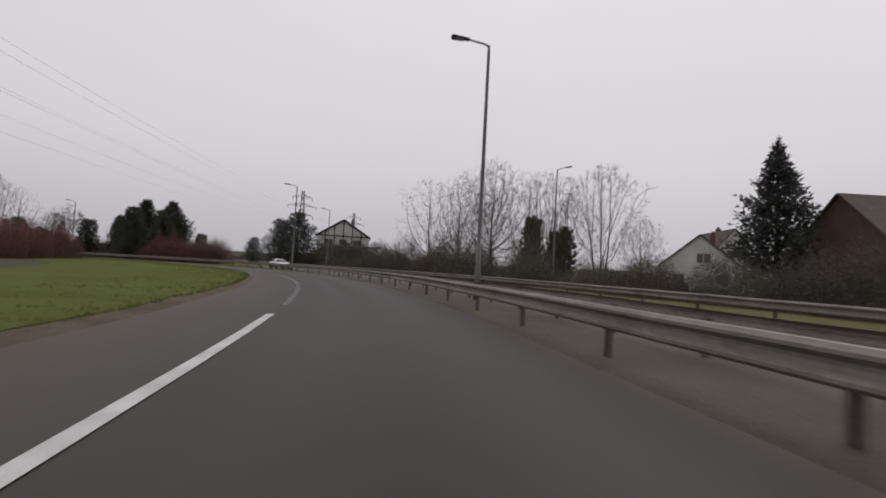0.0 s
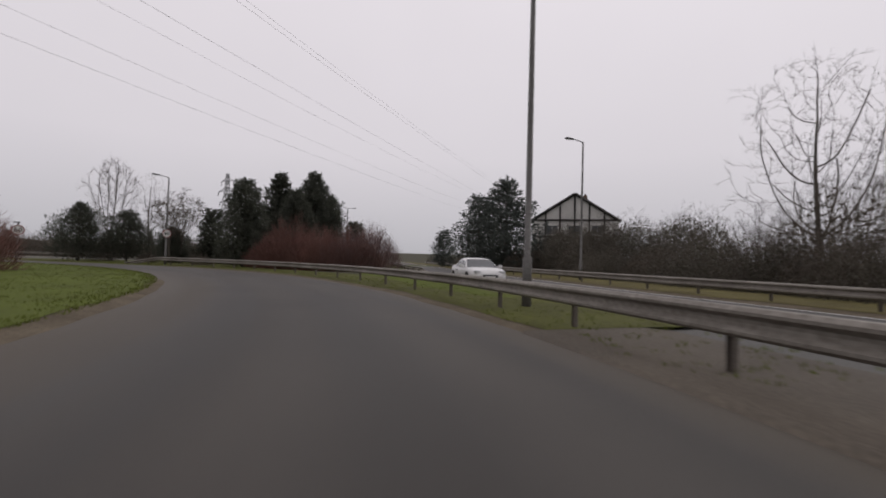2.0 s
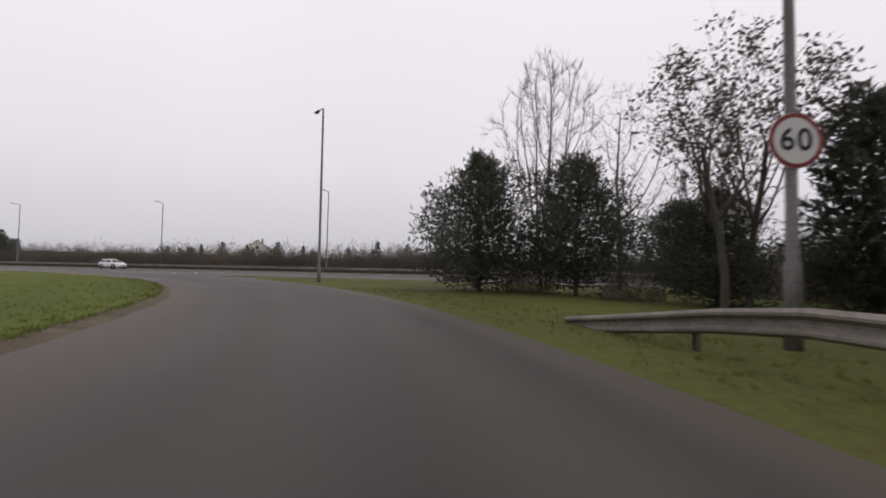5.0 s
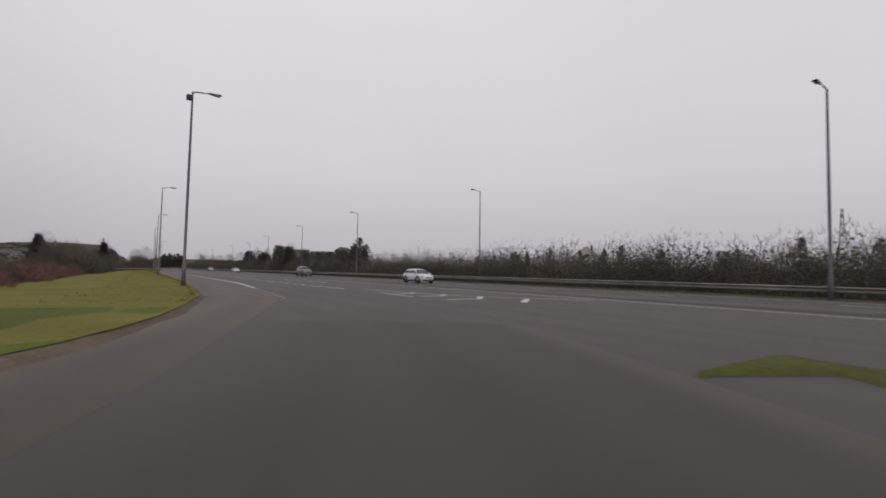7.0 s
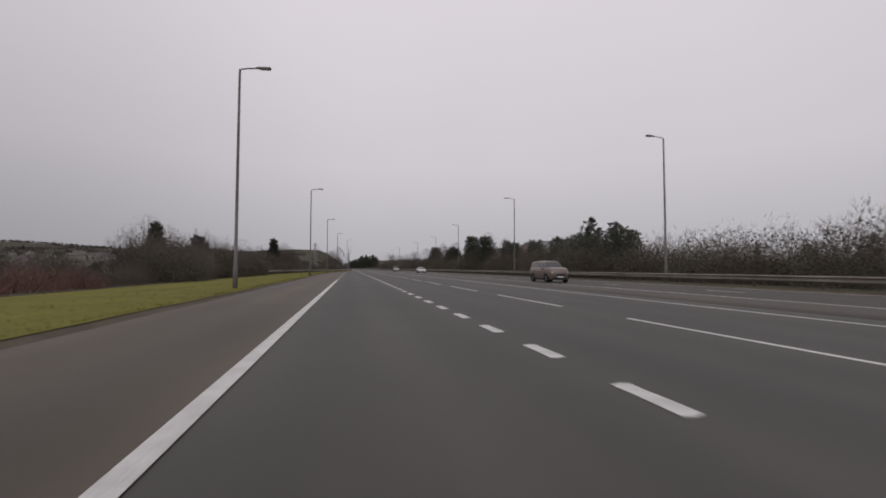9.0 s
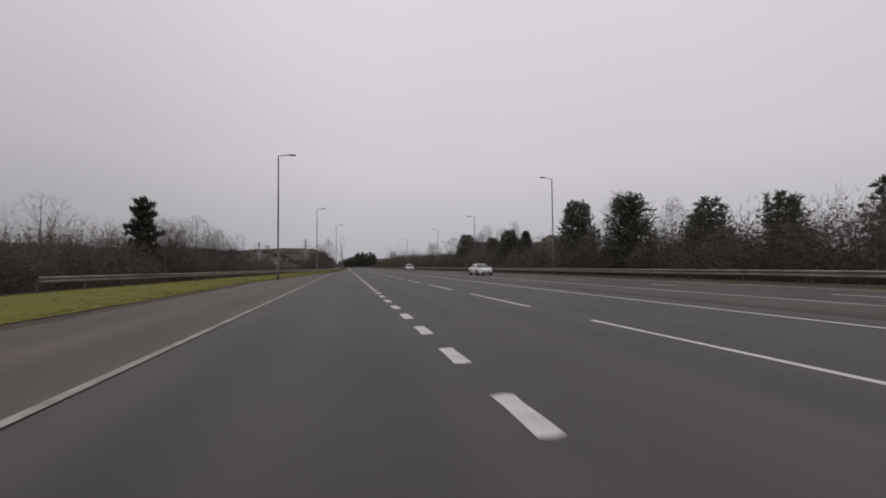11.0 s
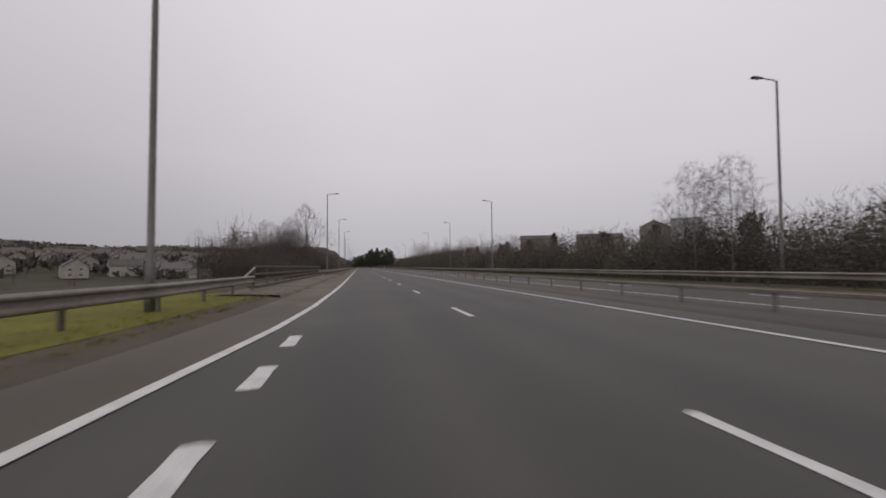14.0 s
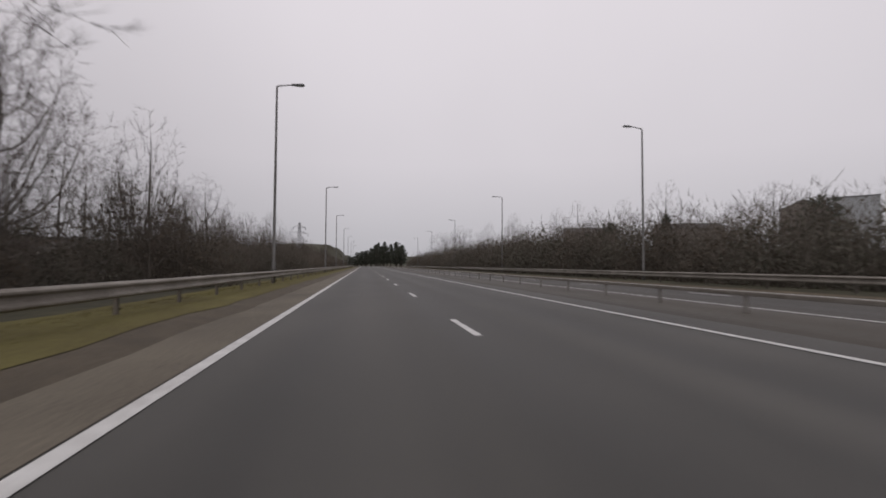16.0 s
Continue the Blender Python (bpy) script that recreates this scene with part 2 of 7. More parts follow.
M_PARAPET = material("stained_parapet_steel", (0.150, 0.130, 0.108), 0.7, 0.2, (0.085, 0.072, 0.060), 0.9, 16, 0.6, 0.1, 50, 0.06, 0.3)
M_GRASS_DRY = material("winter_grass", (0.135, 0.120, 0.045), 0.9, 0, (0.085, 0.072, 0.032), 0.4, 9, 0.6, 0.9, 26, 0, 0.1)
M_GRASS_OLIVE = material("olive_grass", (0.166, 0.160, 0.032), 0.9, 0, (0.110, 0.104, 0.028), 0.35, 9, 0.55, 0.9, 26, 0, 0.1)
# the outer verge's green is dulled: windscreen reflection is put into its colour
M_GRASS_DULL = material("dull_grass", (0.098, 0.104, 0.028), 0.9, 0, (0.062, 0.062, 0.024), 0.5, 9, 0.6, 0.9, 26, 0, 0.1)
M_GRASS_WORN = material("worn_grass", (0.092, 0.110, 0.023), 0.9, 0, (0.068, 0.064, 0.025), 0.16, 7, 0.6, 0.9, 26, 0, 0.1)
M_MEDIAN = material("dirty_concrete", (0.112, 0.094, 0.072), 0.85, 0, (0.060, 0.050, 0.039), 0.4, 18, 0.6, 0.4, 60)
M_BLADE = material("grass_blade", (0.118, 0.146, 0.028), 0.8, 0, (0.095, 0.105, 0.028), 0.5, 6, 0.6, 0, 10, 0, 0.1)
M_FIELD = material("rough_ground", (0.078, 0.074, 0.048), 0.95, 0, (0.050, 0.048, 0.036), 0.06, 1.3, 0.6, 0.8, 6, 0, 0.1)
M_SOIL = material("bare_soil", (0.150, 0.124, 0.090), 0.95, 0, (0.080, 0.066, 0.048), 1.2, 22, 0.6, 0.9, 40, 0, 0.1)
M_MUD = material("wet_mud", (0.100, 0.082, 0.058), 0.85, 0, (0.062, 0.051, 0.038), 1.2, 22, 0.6, 0.9, 40, 0, 0.25)
M_PAVED = material("stained_concrete", (0.160, 0.139, 0.106), 0.85, 0, (0.080, 0.068, 0.052), 0.35, 18, 0.6, 0.4, 60)
M_STEEL = material("galvanised_steel", (0.30, 0.29, 0.275), 0.55, 0.55, (0.20, 0.185, 0.165), 1.4, 25, 0.6, 0.1, 60, 0.08, 0.4)
M_POST = material("stained_post_steel", (0.180, 0.160, 0.138), 0.65, 0.3, (0.105, 0.090, 0.076), 1.4, 25, 0.6, 0.1, 60, 0.12, 0.3)
M_RAIL = material("weathered_rail", (0.265, 0.245, 0.215), 0.6, 0.3, (0.140, 0.124, 0.104), 0.8, 14, 0.6, 0.1, 50, 0.05, 0.35)
M_COLUMN = material("lamp_column_grey", (0.165, 0.160, 0.155), 0.55, 0.4, (0.105, 0.10, 0.095), 0.7, 18, 0.6, 0.05, 60, 0.1)
M_HEAD = material("lantern_grey", (0.060, 0.060, 0.062), 0.5, 0.2, None, 3, 30, 0.4, 0.05)
M_LENS = material("lantern_lens", (0.35, 0.36, 0.36), 0.2, 0, (0.28, 0.29, 0.29), 3, 30, 0.3, 0)
M_BARK = material("bark", (0.105, 0.092, 0.078), 0.9, 0, (0.064, 0.056, 0.048), 1.5, 22, 0.6, 0.6, 30, 0.12, 0.15)
M_BARK_PALE = material("birch_bark", (0.25, 0.235, 0.215), 0.85, 0, (0.10, 0.09, 0.08), 2.0, 14, 0.6, 0.4, 30, 0.1, 0.15)
M_TWIG = material("bare_twigs", (0.108, 0.088, 0.078), 0.9, 0, (0.066, 0.055, 0.050), 0.8, 8, 0.6, 0, 30, 0.15, 0.1)
M_TWIG_BROWN = material("brown_thicket", (0.145, 0.124, 0.104), 0.9, 0, (0.092, 0.081, 0.068), 0.6, 8, 0.6, 0, 30, 0.2, 0.1)
M_TWIG_RED = material("dogwood_stems", (0.205, 0.102, 0.086), 0.85, 0, (0.130, 0.078, 0.066), 0.6, 8, 0.6, 0, 30, 0.12, 0.1)
M_TWIG_PLUM = material("plum_stems", (0.200, 0.135, 0.130), 0.85, 0, (0.120, 0.085, 0.080), 0.6, 8, 0.6, 0, 30, 0.12, 0.1)
M_NEEDLE = material("pine_needles", (0.118, 0.124, 0.098), 0.8, 0, (0.062, 0.067, 0.053), 0.9, 6, 0.6, 0, 30, 0.18, 0.15)
M_COPSE = material("far_copse", (0.105, 0.096, 0.086), 0.9, 0, (0.072, 0.066, 0.060), 0.05, 0.6, 0.6, 0, 30, 0, 0.1)
M_NEEDLE_BLUE = material("cedar_needles", (0.116, 0.128, 0.116), 0.8, 0, (0.054, 0.062, 0.056), 0.9, 6, 0.6, 0, 30, 0.12, 0.15)
M_LEAF_DARK = material("evergreen_leaves", (0.126, 0.116, 0.092), 0.75, 0, (0.070, 0.065, 0.051), 0.9, 6, 0.6, 0, 30, 0.2, 0.2)
M_LEAF_RUST = material("dead_oak_leaves", (0.125, 0.102, 0.080), 0.85, 0, (0.080, 0.068, 0.054), 0.9, 6, 0.6, 0, 30, 0.15, 0.1)
M_WHITE = material("white_render", (0.62, 0.61, 0.58), 0.85, 0, (0.46, 0.45, 0.42), 0.5, 9, 0.5, 0.15, 40, 0.08)
M_TOWN_WALL = material("weathered_roughcast", (0.330, 0.300, 0.262), 0.9, 0, (0.235, 0.212, 0.186), 0.5, 9, 0.5, 0.15, 40, 0.18)
M_TOWN_ROOF = material("weathered_roof_tiles", (0.130, 0.118, 0.110), 0.85, 0, (0.088, 0.080, 0.075), 0.8, 10, 0.6, 0.4, 20, 0.2)
M_BRICK = material("brown_brick", (0.16, 0.095, 0.070), 0.9, 0, (0.10, 0.065, 0.05), 0.6, 12, 0.6, 0.3, 40, 0.1)
M_BRICK_GREY = material("grey_brick", (0.24, 0.21, 0.19), 0.9, 0, (0.16, 0.14, 0.125), 0.6, 12, 0.6, 0.3, 40, 0.1)
M_ROOF = material("slate_roof", (0.085, 0.080, 0.078), 0.8, 0, (0.055, 0.050, 0.048), 0.8, 10, 0.6, 0.4, 20, 0.15)
M_ROOF_BROWN = material("brown_tile_roof", (0.105, 0.082, 0.070), 0.85, 0, (0.068, 0.054, 0.047), 0.8, 10, 0.6, 0.4, 20, 0.12)
M_TIMBER = material("black_timber", (0.035, 0.032, 0.030), 0.7, 0, None, 2, 20, 0.5, 0.2)
M_GREY_CLAD = material("grey_cladding", (0.40, 0.41, 0.42), 0.7, 0, (0.30, 0.31, 0.32), 0.5, 10, 0.5, 0.1)
M_PANE = material("window_glass", (0.045, 0.050, 0.055), 0.08, 0, (0.06, 0.065, 0.07), 1, 6, 0.4, 0, 30, 0, 0.6)
M_CAR_WHITE = material("white_car_paint", (0.66, 0.66, 0.66), 0.25, 0, (0.56, 0.55, 0.54), 0.8, 8, 0.3, 0, 30, 0, 0.5)
M_CAR_SILVER = material("silver_car_paint", (0.50, 0.50, 0.50), 0.3, 0.3, (0.42, 0.41, 0.40), 0.8, 8, 0.3, 0, 30, 0, 0.5)
M_CAR_BROWN = material("bronze_car_paint", (0.20, 0.165, 0.145), 0.35, 0.3, (0.15, 0.12, 0.10), 0.8, 8, 0.4, 0, 30, 0, 0.5)
M_TYRE = material("tyre_rubber", (0.020, 0.020, 0.021), 0.85, 0, None, 6, 40, 0.4, 0.2)
M_RIM = material("alloy_rim", (0.33, 0.33, 0.34), 0.35, 0.8, None, 5, 30, 0.4, 0)
M_BLACK = material("black_plastic", (0.022, 0.022, 0.024), 0.55, 0, None, 5, 40, 0.4, 0.1)
M_LAMP_CLEAR = material("headlight_glass", (0.62, 0.63, 0.64), 0.12, 0, (0.45, 0.46, 0.47), 5, 30, 0.4, 0, 30, 0, 0.6)
M_LAMP_RED = material("tail_light_red", (0.28, 0.02, 0.02), 0.2, 0, None, 5, 30, 0.3, 0, 30, 0, 0.6)
M_SIGN_WHITE = material("sign_white", (0.56, 0.56, 0.55), 0.45, 0, (0.58, 0.57, 0.55), 1.5, 12, 0.4, 0)
M_SIGN_RED = material("sign_red", (0.21, 0.030, 0.035), 0.45, 0, (0.16, 0.03, 0.03), 1.5, 12, 0.4, 0)
M_SIGN_BLACK = material("sign_black", (0.015, 0.015, 0.016), 0.5, 0, None, 1.5, 12, 0.3, 0)
M_PYLON = material("pylon_steel", (0.36, 0.36, 0.37), 0.6, 0.4, None, 0.5, 6, 0.4, 0)
M_CABLE = material("cable", (0.32, 0.32, 0.33), 0.6, 0.3, None, 0.5, 6, 0.4, 0)


for m, share in ((M_NEEDLE, 0.5), (M_NEEDLE_BLUE, 0.5), (M_LEAF_DARK, 0.35), (M_LEAF_RUST, 0.3), (M_BLADE, 0.35)):
    let_through(m, share)


# ---- mesh helpers ----
def mesh_of(name, verts, faces, mats, idx=None, smooth=False):
    me = bpy.data.meshes.new(name)
    me.from_pydata([tuple(v) for v in verts], [], faces)
    for mt in (mats if isinstance(mats, (list, tuple)) else [mats]):
        me.materials.append(mt)
    if idx is not None:
        me.polygons.foreach_set("material_index", np.asarray(idx, dtype=np.int32))
    if smooth:
        me.polygons.foreach_set("use_smooth", np.ones(len(me.polygons), dtype=bool))
    me.update()
    return me


def child(name, mesh, parent, m=None, label=""):
    ob = new(name, mesh)
    ob.parent = parent
    if m is not None:
        ob.matrix_basis = m
    return tagged(ob, label) if label else ob


def part(name, bm, mat, parent, label="", smooth=False):
    me = bpy.data.meshes.new(name)
    bm.to_mesh(me)
    bm.free()
    me.materials.append(mat)
    if smooth:
        me.polygons.foreach_set("use_smooth", np.ones(len(me.polygons), dtype=bool))
    return child(name, me, parent, None, label)


def thing(name, m, label, category, group="", kind=""):
    ob = new(name)
    ob.empty_display_size = 0.2
    ob.matrix_basis = m
    return tagged(ob, label, category, group, kind)


def box(bm, x0, x1, y0, y1, z0, z1, bevel=0.0, m=None):
    r = bmesh.ops.create_cube(bm, size=1)
    vs = r["verts"]
    bmesh.ops.scale(bm, vec=(x1 - x0, y1 - y0, z1 - z0), verts=vs)
    bmesh.ops.translate(bm, vec=((x0 + x1) / 2, (y0 + y1) / 2, (z0 + z1) / 2), verts=vs)
    if m is not None:
        bmesh.ops.transform(bm, matrix=m, verts=vs)
    if bevel:
        es = list({e for v in vs for e in v.link_edges})
        bmesh.ops.bevel(bm, geom=es, offset=bevel, segments=2, affect="EDGES")


def boxed(*a, **k):
    bm = bmesh.new()
    box(bm, *a, **k)
    return bm


def tube(verts, faces, pts, radii, sides=6, cap=True):
    """Adds a tapered tube along pts to the lists."""
    base = len(verts)
    pts = [Vector(p) for p in pts]
    for i, (p, r) in enumerate(zip(pts, radii)):
        d = (pts[min(i + 1, len(pts) - 1)] - pts[max(i - 1, 0)]).normalized()
        a = d.cross(Vector((0.31, 0.95, 0.05)) if abs(d.z) > 0.9 else Vector((0, 0, 1))).normalized()
        b = d.cross(a)
        for k in range(sides):
            t = 2 * math.pi * k / sides
            verts.append(p + a * (r * math.cos(t)) + b * (r * math.sin(t)))
    for i in range(len(pts) - 1):
        for k in range(sides):
            k2 = (k + 1) % sides
            faces.append((base + i * sides + k, base + i * sides + k2, base + (i + 1) * sides + k2, base + (i + 1) * sides + k))
    if cap:
        faces.append(tuple(base + k for k in range(sides))[::-1])
        faces.append(tuple(base + (len(pts) - 1) * sides + k for k in range(sides)))


def tube_mesh(name, pts, radii, mat, sides=8):
    v, f = [], []
    tube(v, f, pts, radii, sides)
    return mesh_of(name, v, f, mat, None, True)


# ---- lines of the plan ----
def spline(ctrl, step=1.5):
    """A Catmull-Rom curve through ctrl: arrays of parameter, points and right-hand normals."""
    c = np.array(ctrl, float)
    c = np.vstack([2 * c[0] - c[1], c, 2 * c[-1] - c[-2]])
    us, out = [], []
    for i in range(1, len(c) - 2):
        n = max(2, int(np.linalg.norm(c[i + 1] - c[i]) / step))
        for k in range(n + (i == len(c) - 3)):
            u = k / n
            p = 0.5 * (2 * c[i] + (c[i + 1] - c[i - 1]) * u + (2 * c[i - 1] - 5 * c[i] + 4 * c[i + 1] - c[i + 2]) * u * u
                       + (3 * c[i] - c[i - 1] - 3 * c[i + 1] + c[i + 2]) * u ** 3)
            us.append(i - 1 + u)
            out.append(p)
    pts = np.array(out)
    d = np.gradient(pts, axis=0)
    d /= np.linalg.norm(d, axis=1)[:, None]
    return np.array(us), pts, np.stack([d[:, 1], -d[:, 0]], 1)


# the slip road's driven line; control points lie half a second apart from index 2 on
SLIP = [(-130.0, -21.5), (-122.9, -32.2), (-115.2, -42.3), (-107.0, -51.9), (-98.3, -60.4), (-89.5, -67.2), (-81.3, -72.0),
        (-73.5, -75.0), (-65.5, -76.8), (-57.3, -77.4), (-49.9, -76.8), (-43.3, -75.2), (-36.6, -72.5), (-29.6, -68.3),
        (-22.4, -62.4), (-15.9, -54.8), (-10.7, -45.7), (-7.0, -35.5), (-4.6, -24.3)]
SU, SP, SN = spline(SLIP)
# the road that the slip road leaves
OTHER = [(-142.0, -22.0), (-131.0, -37.0), (-122.0, -49.0), (-113.5, -58.5), (-104.5, -67.5), (-95.0, -75.5), (-80.0, -83.3),
         (-65.0, -89.8), (-40.0, -102.0), (0.0, -123.0), (60.0, -155.0), (160.0, -208.0)]
OU, OP, ON = spline(OTHER, 3.0)


def at_line(U, P, N, u, off):
    x = np.interp(u, U, P[:, 0]) + off * np.interp(u, U, N[:, 0])
    y = np.interp(u, U, P[:, 1]) + off * np.interp(u, U, N[:, 1])
    return np.stack([x, y], -1)


def slip_at(t, off):
    """The point at that many metres right of the slip road's line, t seconds along it."""
    return at_line(SU, SP, SN, np.asarray(t, float) * 2 + 2, np.asarray(off, float))


def ribbon(name, rails, mat, parent=None, kind="structure", label="", category=""):
    """A sheet between several lines of equal length, given as arrays of x, y, z from left to right, mapped in metres across and along."""
    n = len(rails[0])
    edge = np.asarray(rails[-1])
    along = np.concatenate([[0], np.cumsum(np.linalg.norm(np.diff(edge[:, :2], axis=0), axis=1))])
    lane_uv = [(np.linalg.norm(edge[i, :2] - np.asarray(r)[i, :2]), along[i]) for r in rails for i in range(n)]
    verts = [tuple(p) for r in rails for p in r]
    faces = []
    for k in range(len(rails) - 1):
        for i in range(n - 1):
            a, b = k * n + i, (k + 1) * n + i
            faces.append((a, b, b + 1, a + 1))
    me = mesh_of(name, verts, faces, mat, None, True)
    layer = me.uv_layers.new(name="lane")
    for lp in me.loops:
        layer.data[lp.index].uv = lane_uv[lp.vertex_index]
    ob = new(name, me)
    if parent:
        ob.parent = parent
        return tagged(ob, label)
    return tagged(ob, label, category, "", kind)


def rail3(p, z):
    z = np.broadcast_to(np.asarray(z, float), (len(p),))
    return np.column_stack([p, z])


def smooth01(x):
    x = np.clip(x, 0, 1)
    return x * x * (3 - 2 * x)


def land(x, y):
    """The height of the open ground: level along the roads, a valley beside the dual carriageway whose far side climbs to hills."""
    x, y = np.asarray(x, float), np.asarray(y, float)
    z = -0.06 + 0 * x
    z = z - 8.0 * smooth01((-x - 18) / 45) * smooth01((y - 5) / 45)
    z = z + 5.0 * smooth01((x - 45) / 70) * smooth01((y - 150) / 100)
    r = np.hypot(x, y - 150)
    wave = 1.0 + 0.16 * np.sin(x * 0.0031 + 1.3) * np.cos(y * 0.0027 - 0.4) + 0.06 * np.sin(x * 0.011 + y * 0.008)
    z = z + 0.046 * np.minimum(np.maximum(r - 140, 0), 1900) * wave * smooth01((-x - 30) / 120) * smooth01((y + 40) / 120)
    return z + 0.018 * np.minimum(np.maximum(r - 500, 0), 1900) * wave * smooth01((x + 100) / 200)


# ---- ground and roads ----
def build_ground():
    s = np.linspace(-1, 1, 150)
    g = np.sinh(s * 5.2) / np.sinh(5.2) * 4200
    xs, ys = g - 20, g + 80
    X, Y = np.meshgrid(xs, ys)
    Z = land(X, Y)
    n = len(xs)
    verts = np.column_stack([X.ravel(), Y.ravel(), Z.ravel()])
    faces = [(j * n + i, j * n + i + 1, (j + 1) * n + i + 1, (j + 1) * n + i) for j in range(n - 1) for i in range(n - 1)]
    return tagged(new("ground", mesh_of("ground", verts, faces, M_FIELD, None, True)),
                  "rough winter ground, brown and dull green, under the roads", "ground", "", "structure")


build_ground()

MAIN_LEFT_Y = np.array([-420, -70, -52, -44, -39.4, -34.6, -30, -26, -20, -4, 60, 95, 125, 157, 170, 176, 188, 224, 227, 232, 240, 900], float)
MAIN_LEFT_X = np.array([-1.4, -1.4, -1.8, -3.2, -12.2, -10.3, -9.3, -8.6, -8.2, -7.6, -7.8, -8.3, -6.3, -3.7, -2.3, -2.0, -1.75, -1.75, -1.2, -1.25, -1.35, -1.35])


def main_left(y):
    return np.interp(y, MAIN_LEFT_Y, MAIN_LEFT_X)


def straight(x, ys):
    return np.stack([np.broadcast_to(np.asarray(x, float), ys.shape), ys], -1)


YS = np.concatenate([np.arange(-420, -80, 20.0), np.arange(-80, 330, 3.0), np.arange(330, 901, 15.0)])
road_main = ribbon("road", [rail3(straight(main_left(YS), YS), -0.01), rail3(straight(0.0, YS), 0.0),
                            rail3(straight(3.7, YS), 0.0), rail3(straight(9.2, YS), -0.01)], M_ROAD,
                   label="dark grey asphalt dual carriageway with worn wheel paths", category="road")
road_opposite = ribbon("road_opposite", [rail3(straight(12.0, YS), 0.0), rail3(straight(15.9, YS), 0.01), rail3(straight(20.0, YS), 0.0)],
                       M_ROAD_WORN, label="dark grey asphalt carriageway for the opposite direction", category="road")
reserve = ribbon("central_reserve", [rail3(straight(9.2, YS), -0.01), rail3(straight(9.35, YS), 0.05), rail3(straight(11.9, YS), 0.05),
                                     rail3(straight(12.0, YS), 0.0)], M_RESERVE,
                 label="stained paved central reserve between the carriageways", category="central reserve")
EDGE_Y = [-36, -27, -16, -11, -6, 0, 136, 145, 153, 162, 170, 173.5, 178, 190, 900]
EDGE_X = [-10.0, -5.9, -4.75, -4.3, -4.05, -3.95, -3.95, -3.2, -2.3, -1.65, -0.83, -0.48, -0.28, -0.07, -0.06]
YH = np.arange(-49, 180, 1.5)
edge_x = np.where(YH < -27, np.interp(YH, [-49, -44.7, -39.9, -34.8, -30.5, -27], [-16.6, -12.4, -10.4, -8.6, -7.05, -5.9]), np.interp(YH, EDGE_Y, EDGE_X))
kerb_x = np.where(YH < -39.4, np.interp(YH, [-49, -43.6, -39.4], [-17.0, -13.75, -12.1]), main_left(YH) + 0.02)
over = 0.013 - 0.009 * smooth01((YH + 35) / 3)
ribbon("hard_strip", [rail3(straight(kerb_x, YH), over - 0.003), rail3(straight(edge_x, YH), over), rail3(straight(edge_x + 0.03, YH), -0.014)], M_STRIP,
       label="brownish worn asphalt hard strip beside the edge line", category="road")

su = np.where(SU <= 17.0)[0]
off_l = np.interp((SU[su] - 2) / 2, [-1, 6.8, 7.5], [-4.0, -4.0, -3.4])
off_r = np.interp((SU[su] - 2) / 2, [-1, 0, 6.2, 6.9, 7.5], [3.2, 3.2, 3.2, 3.6, 4.4])
slip_end = 0.016 * smooth01((SU[su] - 16.7) / 0.3)
road_slip = ribbon("road_slip", [rail3(SP[su] + SN[su] * off_l[:, None], 0.004 - slip_end), rail3(SP[su], 0.012 - slip_end),
                                 rail3(SP[su] + SN[su] * off_r[:, None], 0.006 - slip_end), rail3(SP[su] + SN[su] * (off_r[:, None] + 0.06), -0.02)], M_RAMP,
                   label="grey-brown asphalt slip road curving to the left", category="road")
road_other = ribbon("road_other", [rail3(OP - ON * 3.9, -0.012), rail3(OP, 0.0), rail3(OP + ON * 3.9, -0.012)], M_ROAD,
                    label="dark grey asphalt two-lane road behind the barriers", category="road")


def verge(name, line, normal, w, mat, label, soil=0.3, crown=0.10, far=-0.08, earth=None):
    """A grass verge: a crumbling soil edge rising from the asphalt and a sheet of grass behind it."""
    wob = np.array([0.16 * noise.noise((p[0] * 0.5, p[1] * 0.5, 0.0)) + 0.08 * noise.noise((p[0] * 1.9, p[1] * 1.9, 4.0)) for p in line])[:, None]
    a, b = line + normal * wob, line + normal * (soil + wob * 1.5)
    lift = np.array([0.03 * noise.noise((p[0] * 0.8, p[1] * 0.8, 7.0)) for p in line])
    ribbon(name + "_edge", [rail3(a - normal * 0.12, -0.012), rail3(a, 0.022), rail3(b, crown * 0.8 + lift)], earth or M_SOIL,
           label="crumbling bare soil along the asphalt edge", category="verge")
    rails = [rail3(b - normal * 0.04, crown * 0.8 + 0.006 + lift)]
    for k in (0.12, 0.4, 0.7, 1.0):
        rails.append(rail3(b + normal * (w * k), crown + (far - crown) * k ** 3 + 0.5 * lift))
    return ribbon(name, rails, mat, label=label, category="verge")


k = np.where((SU > 0.5) & (SU < 17.4))[0]
l_off = np.interp((SU[k] - 2) / 2, [-1, 6.8, 7.5], [-4.0, -4.0, -3.4])[:, None]
verge("verge_slip_inner", SP[k] + SN[k] * l_off, -SN[k], 13.0, M_GRASS, "bright green mown grass inside the slip road's bend", 0.4, 0.12)
k = np.where((SU > 6.75) & (SU < 12.2))[0]
verge("verge_slip_outer", SP[k] + SN[k] * 3.2, SN[k], 6.5, M_GRASS_DULL, "green mown grass verge under the slip road's barrier", 0.35, 0.06, -0.05)
k = np.where(SU < 6.85)[0]
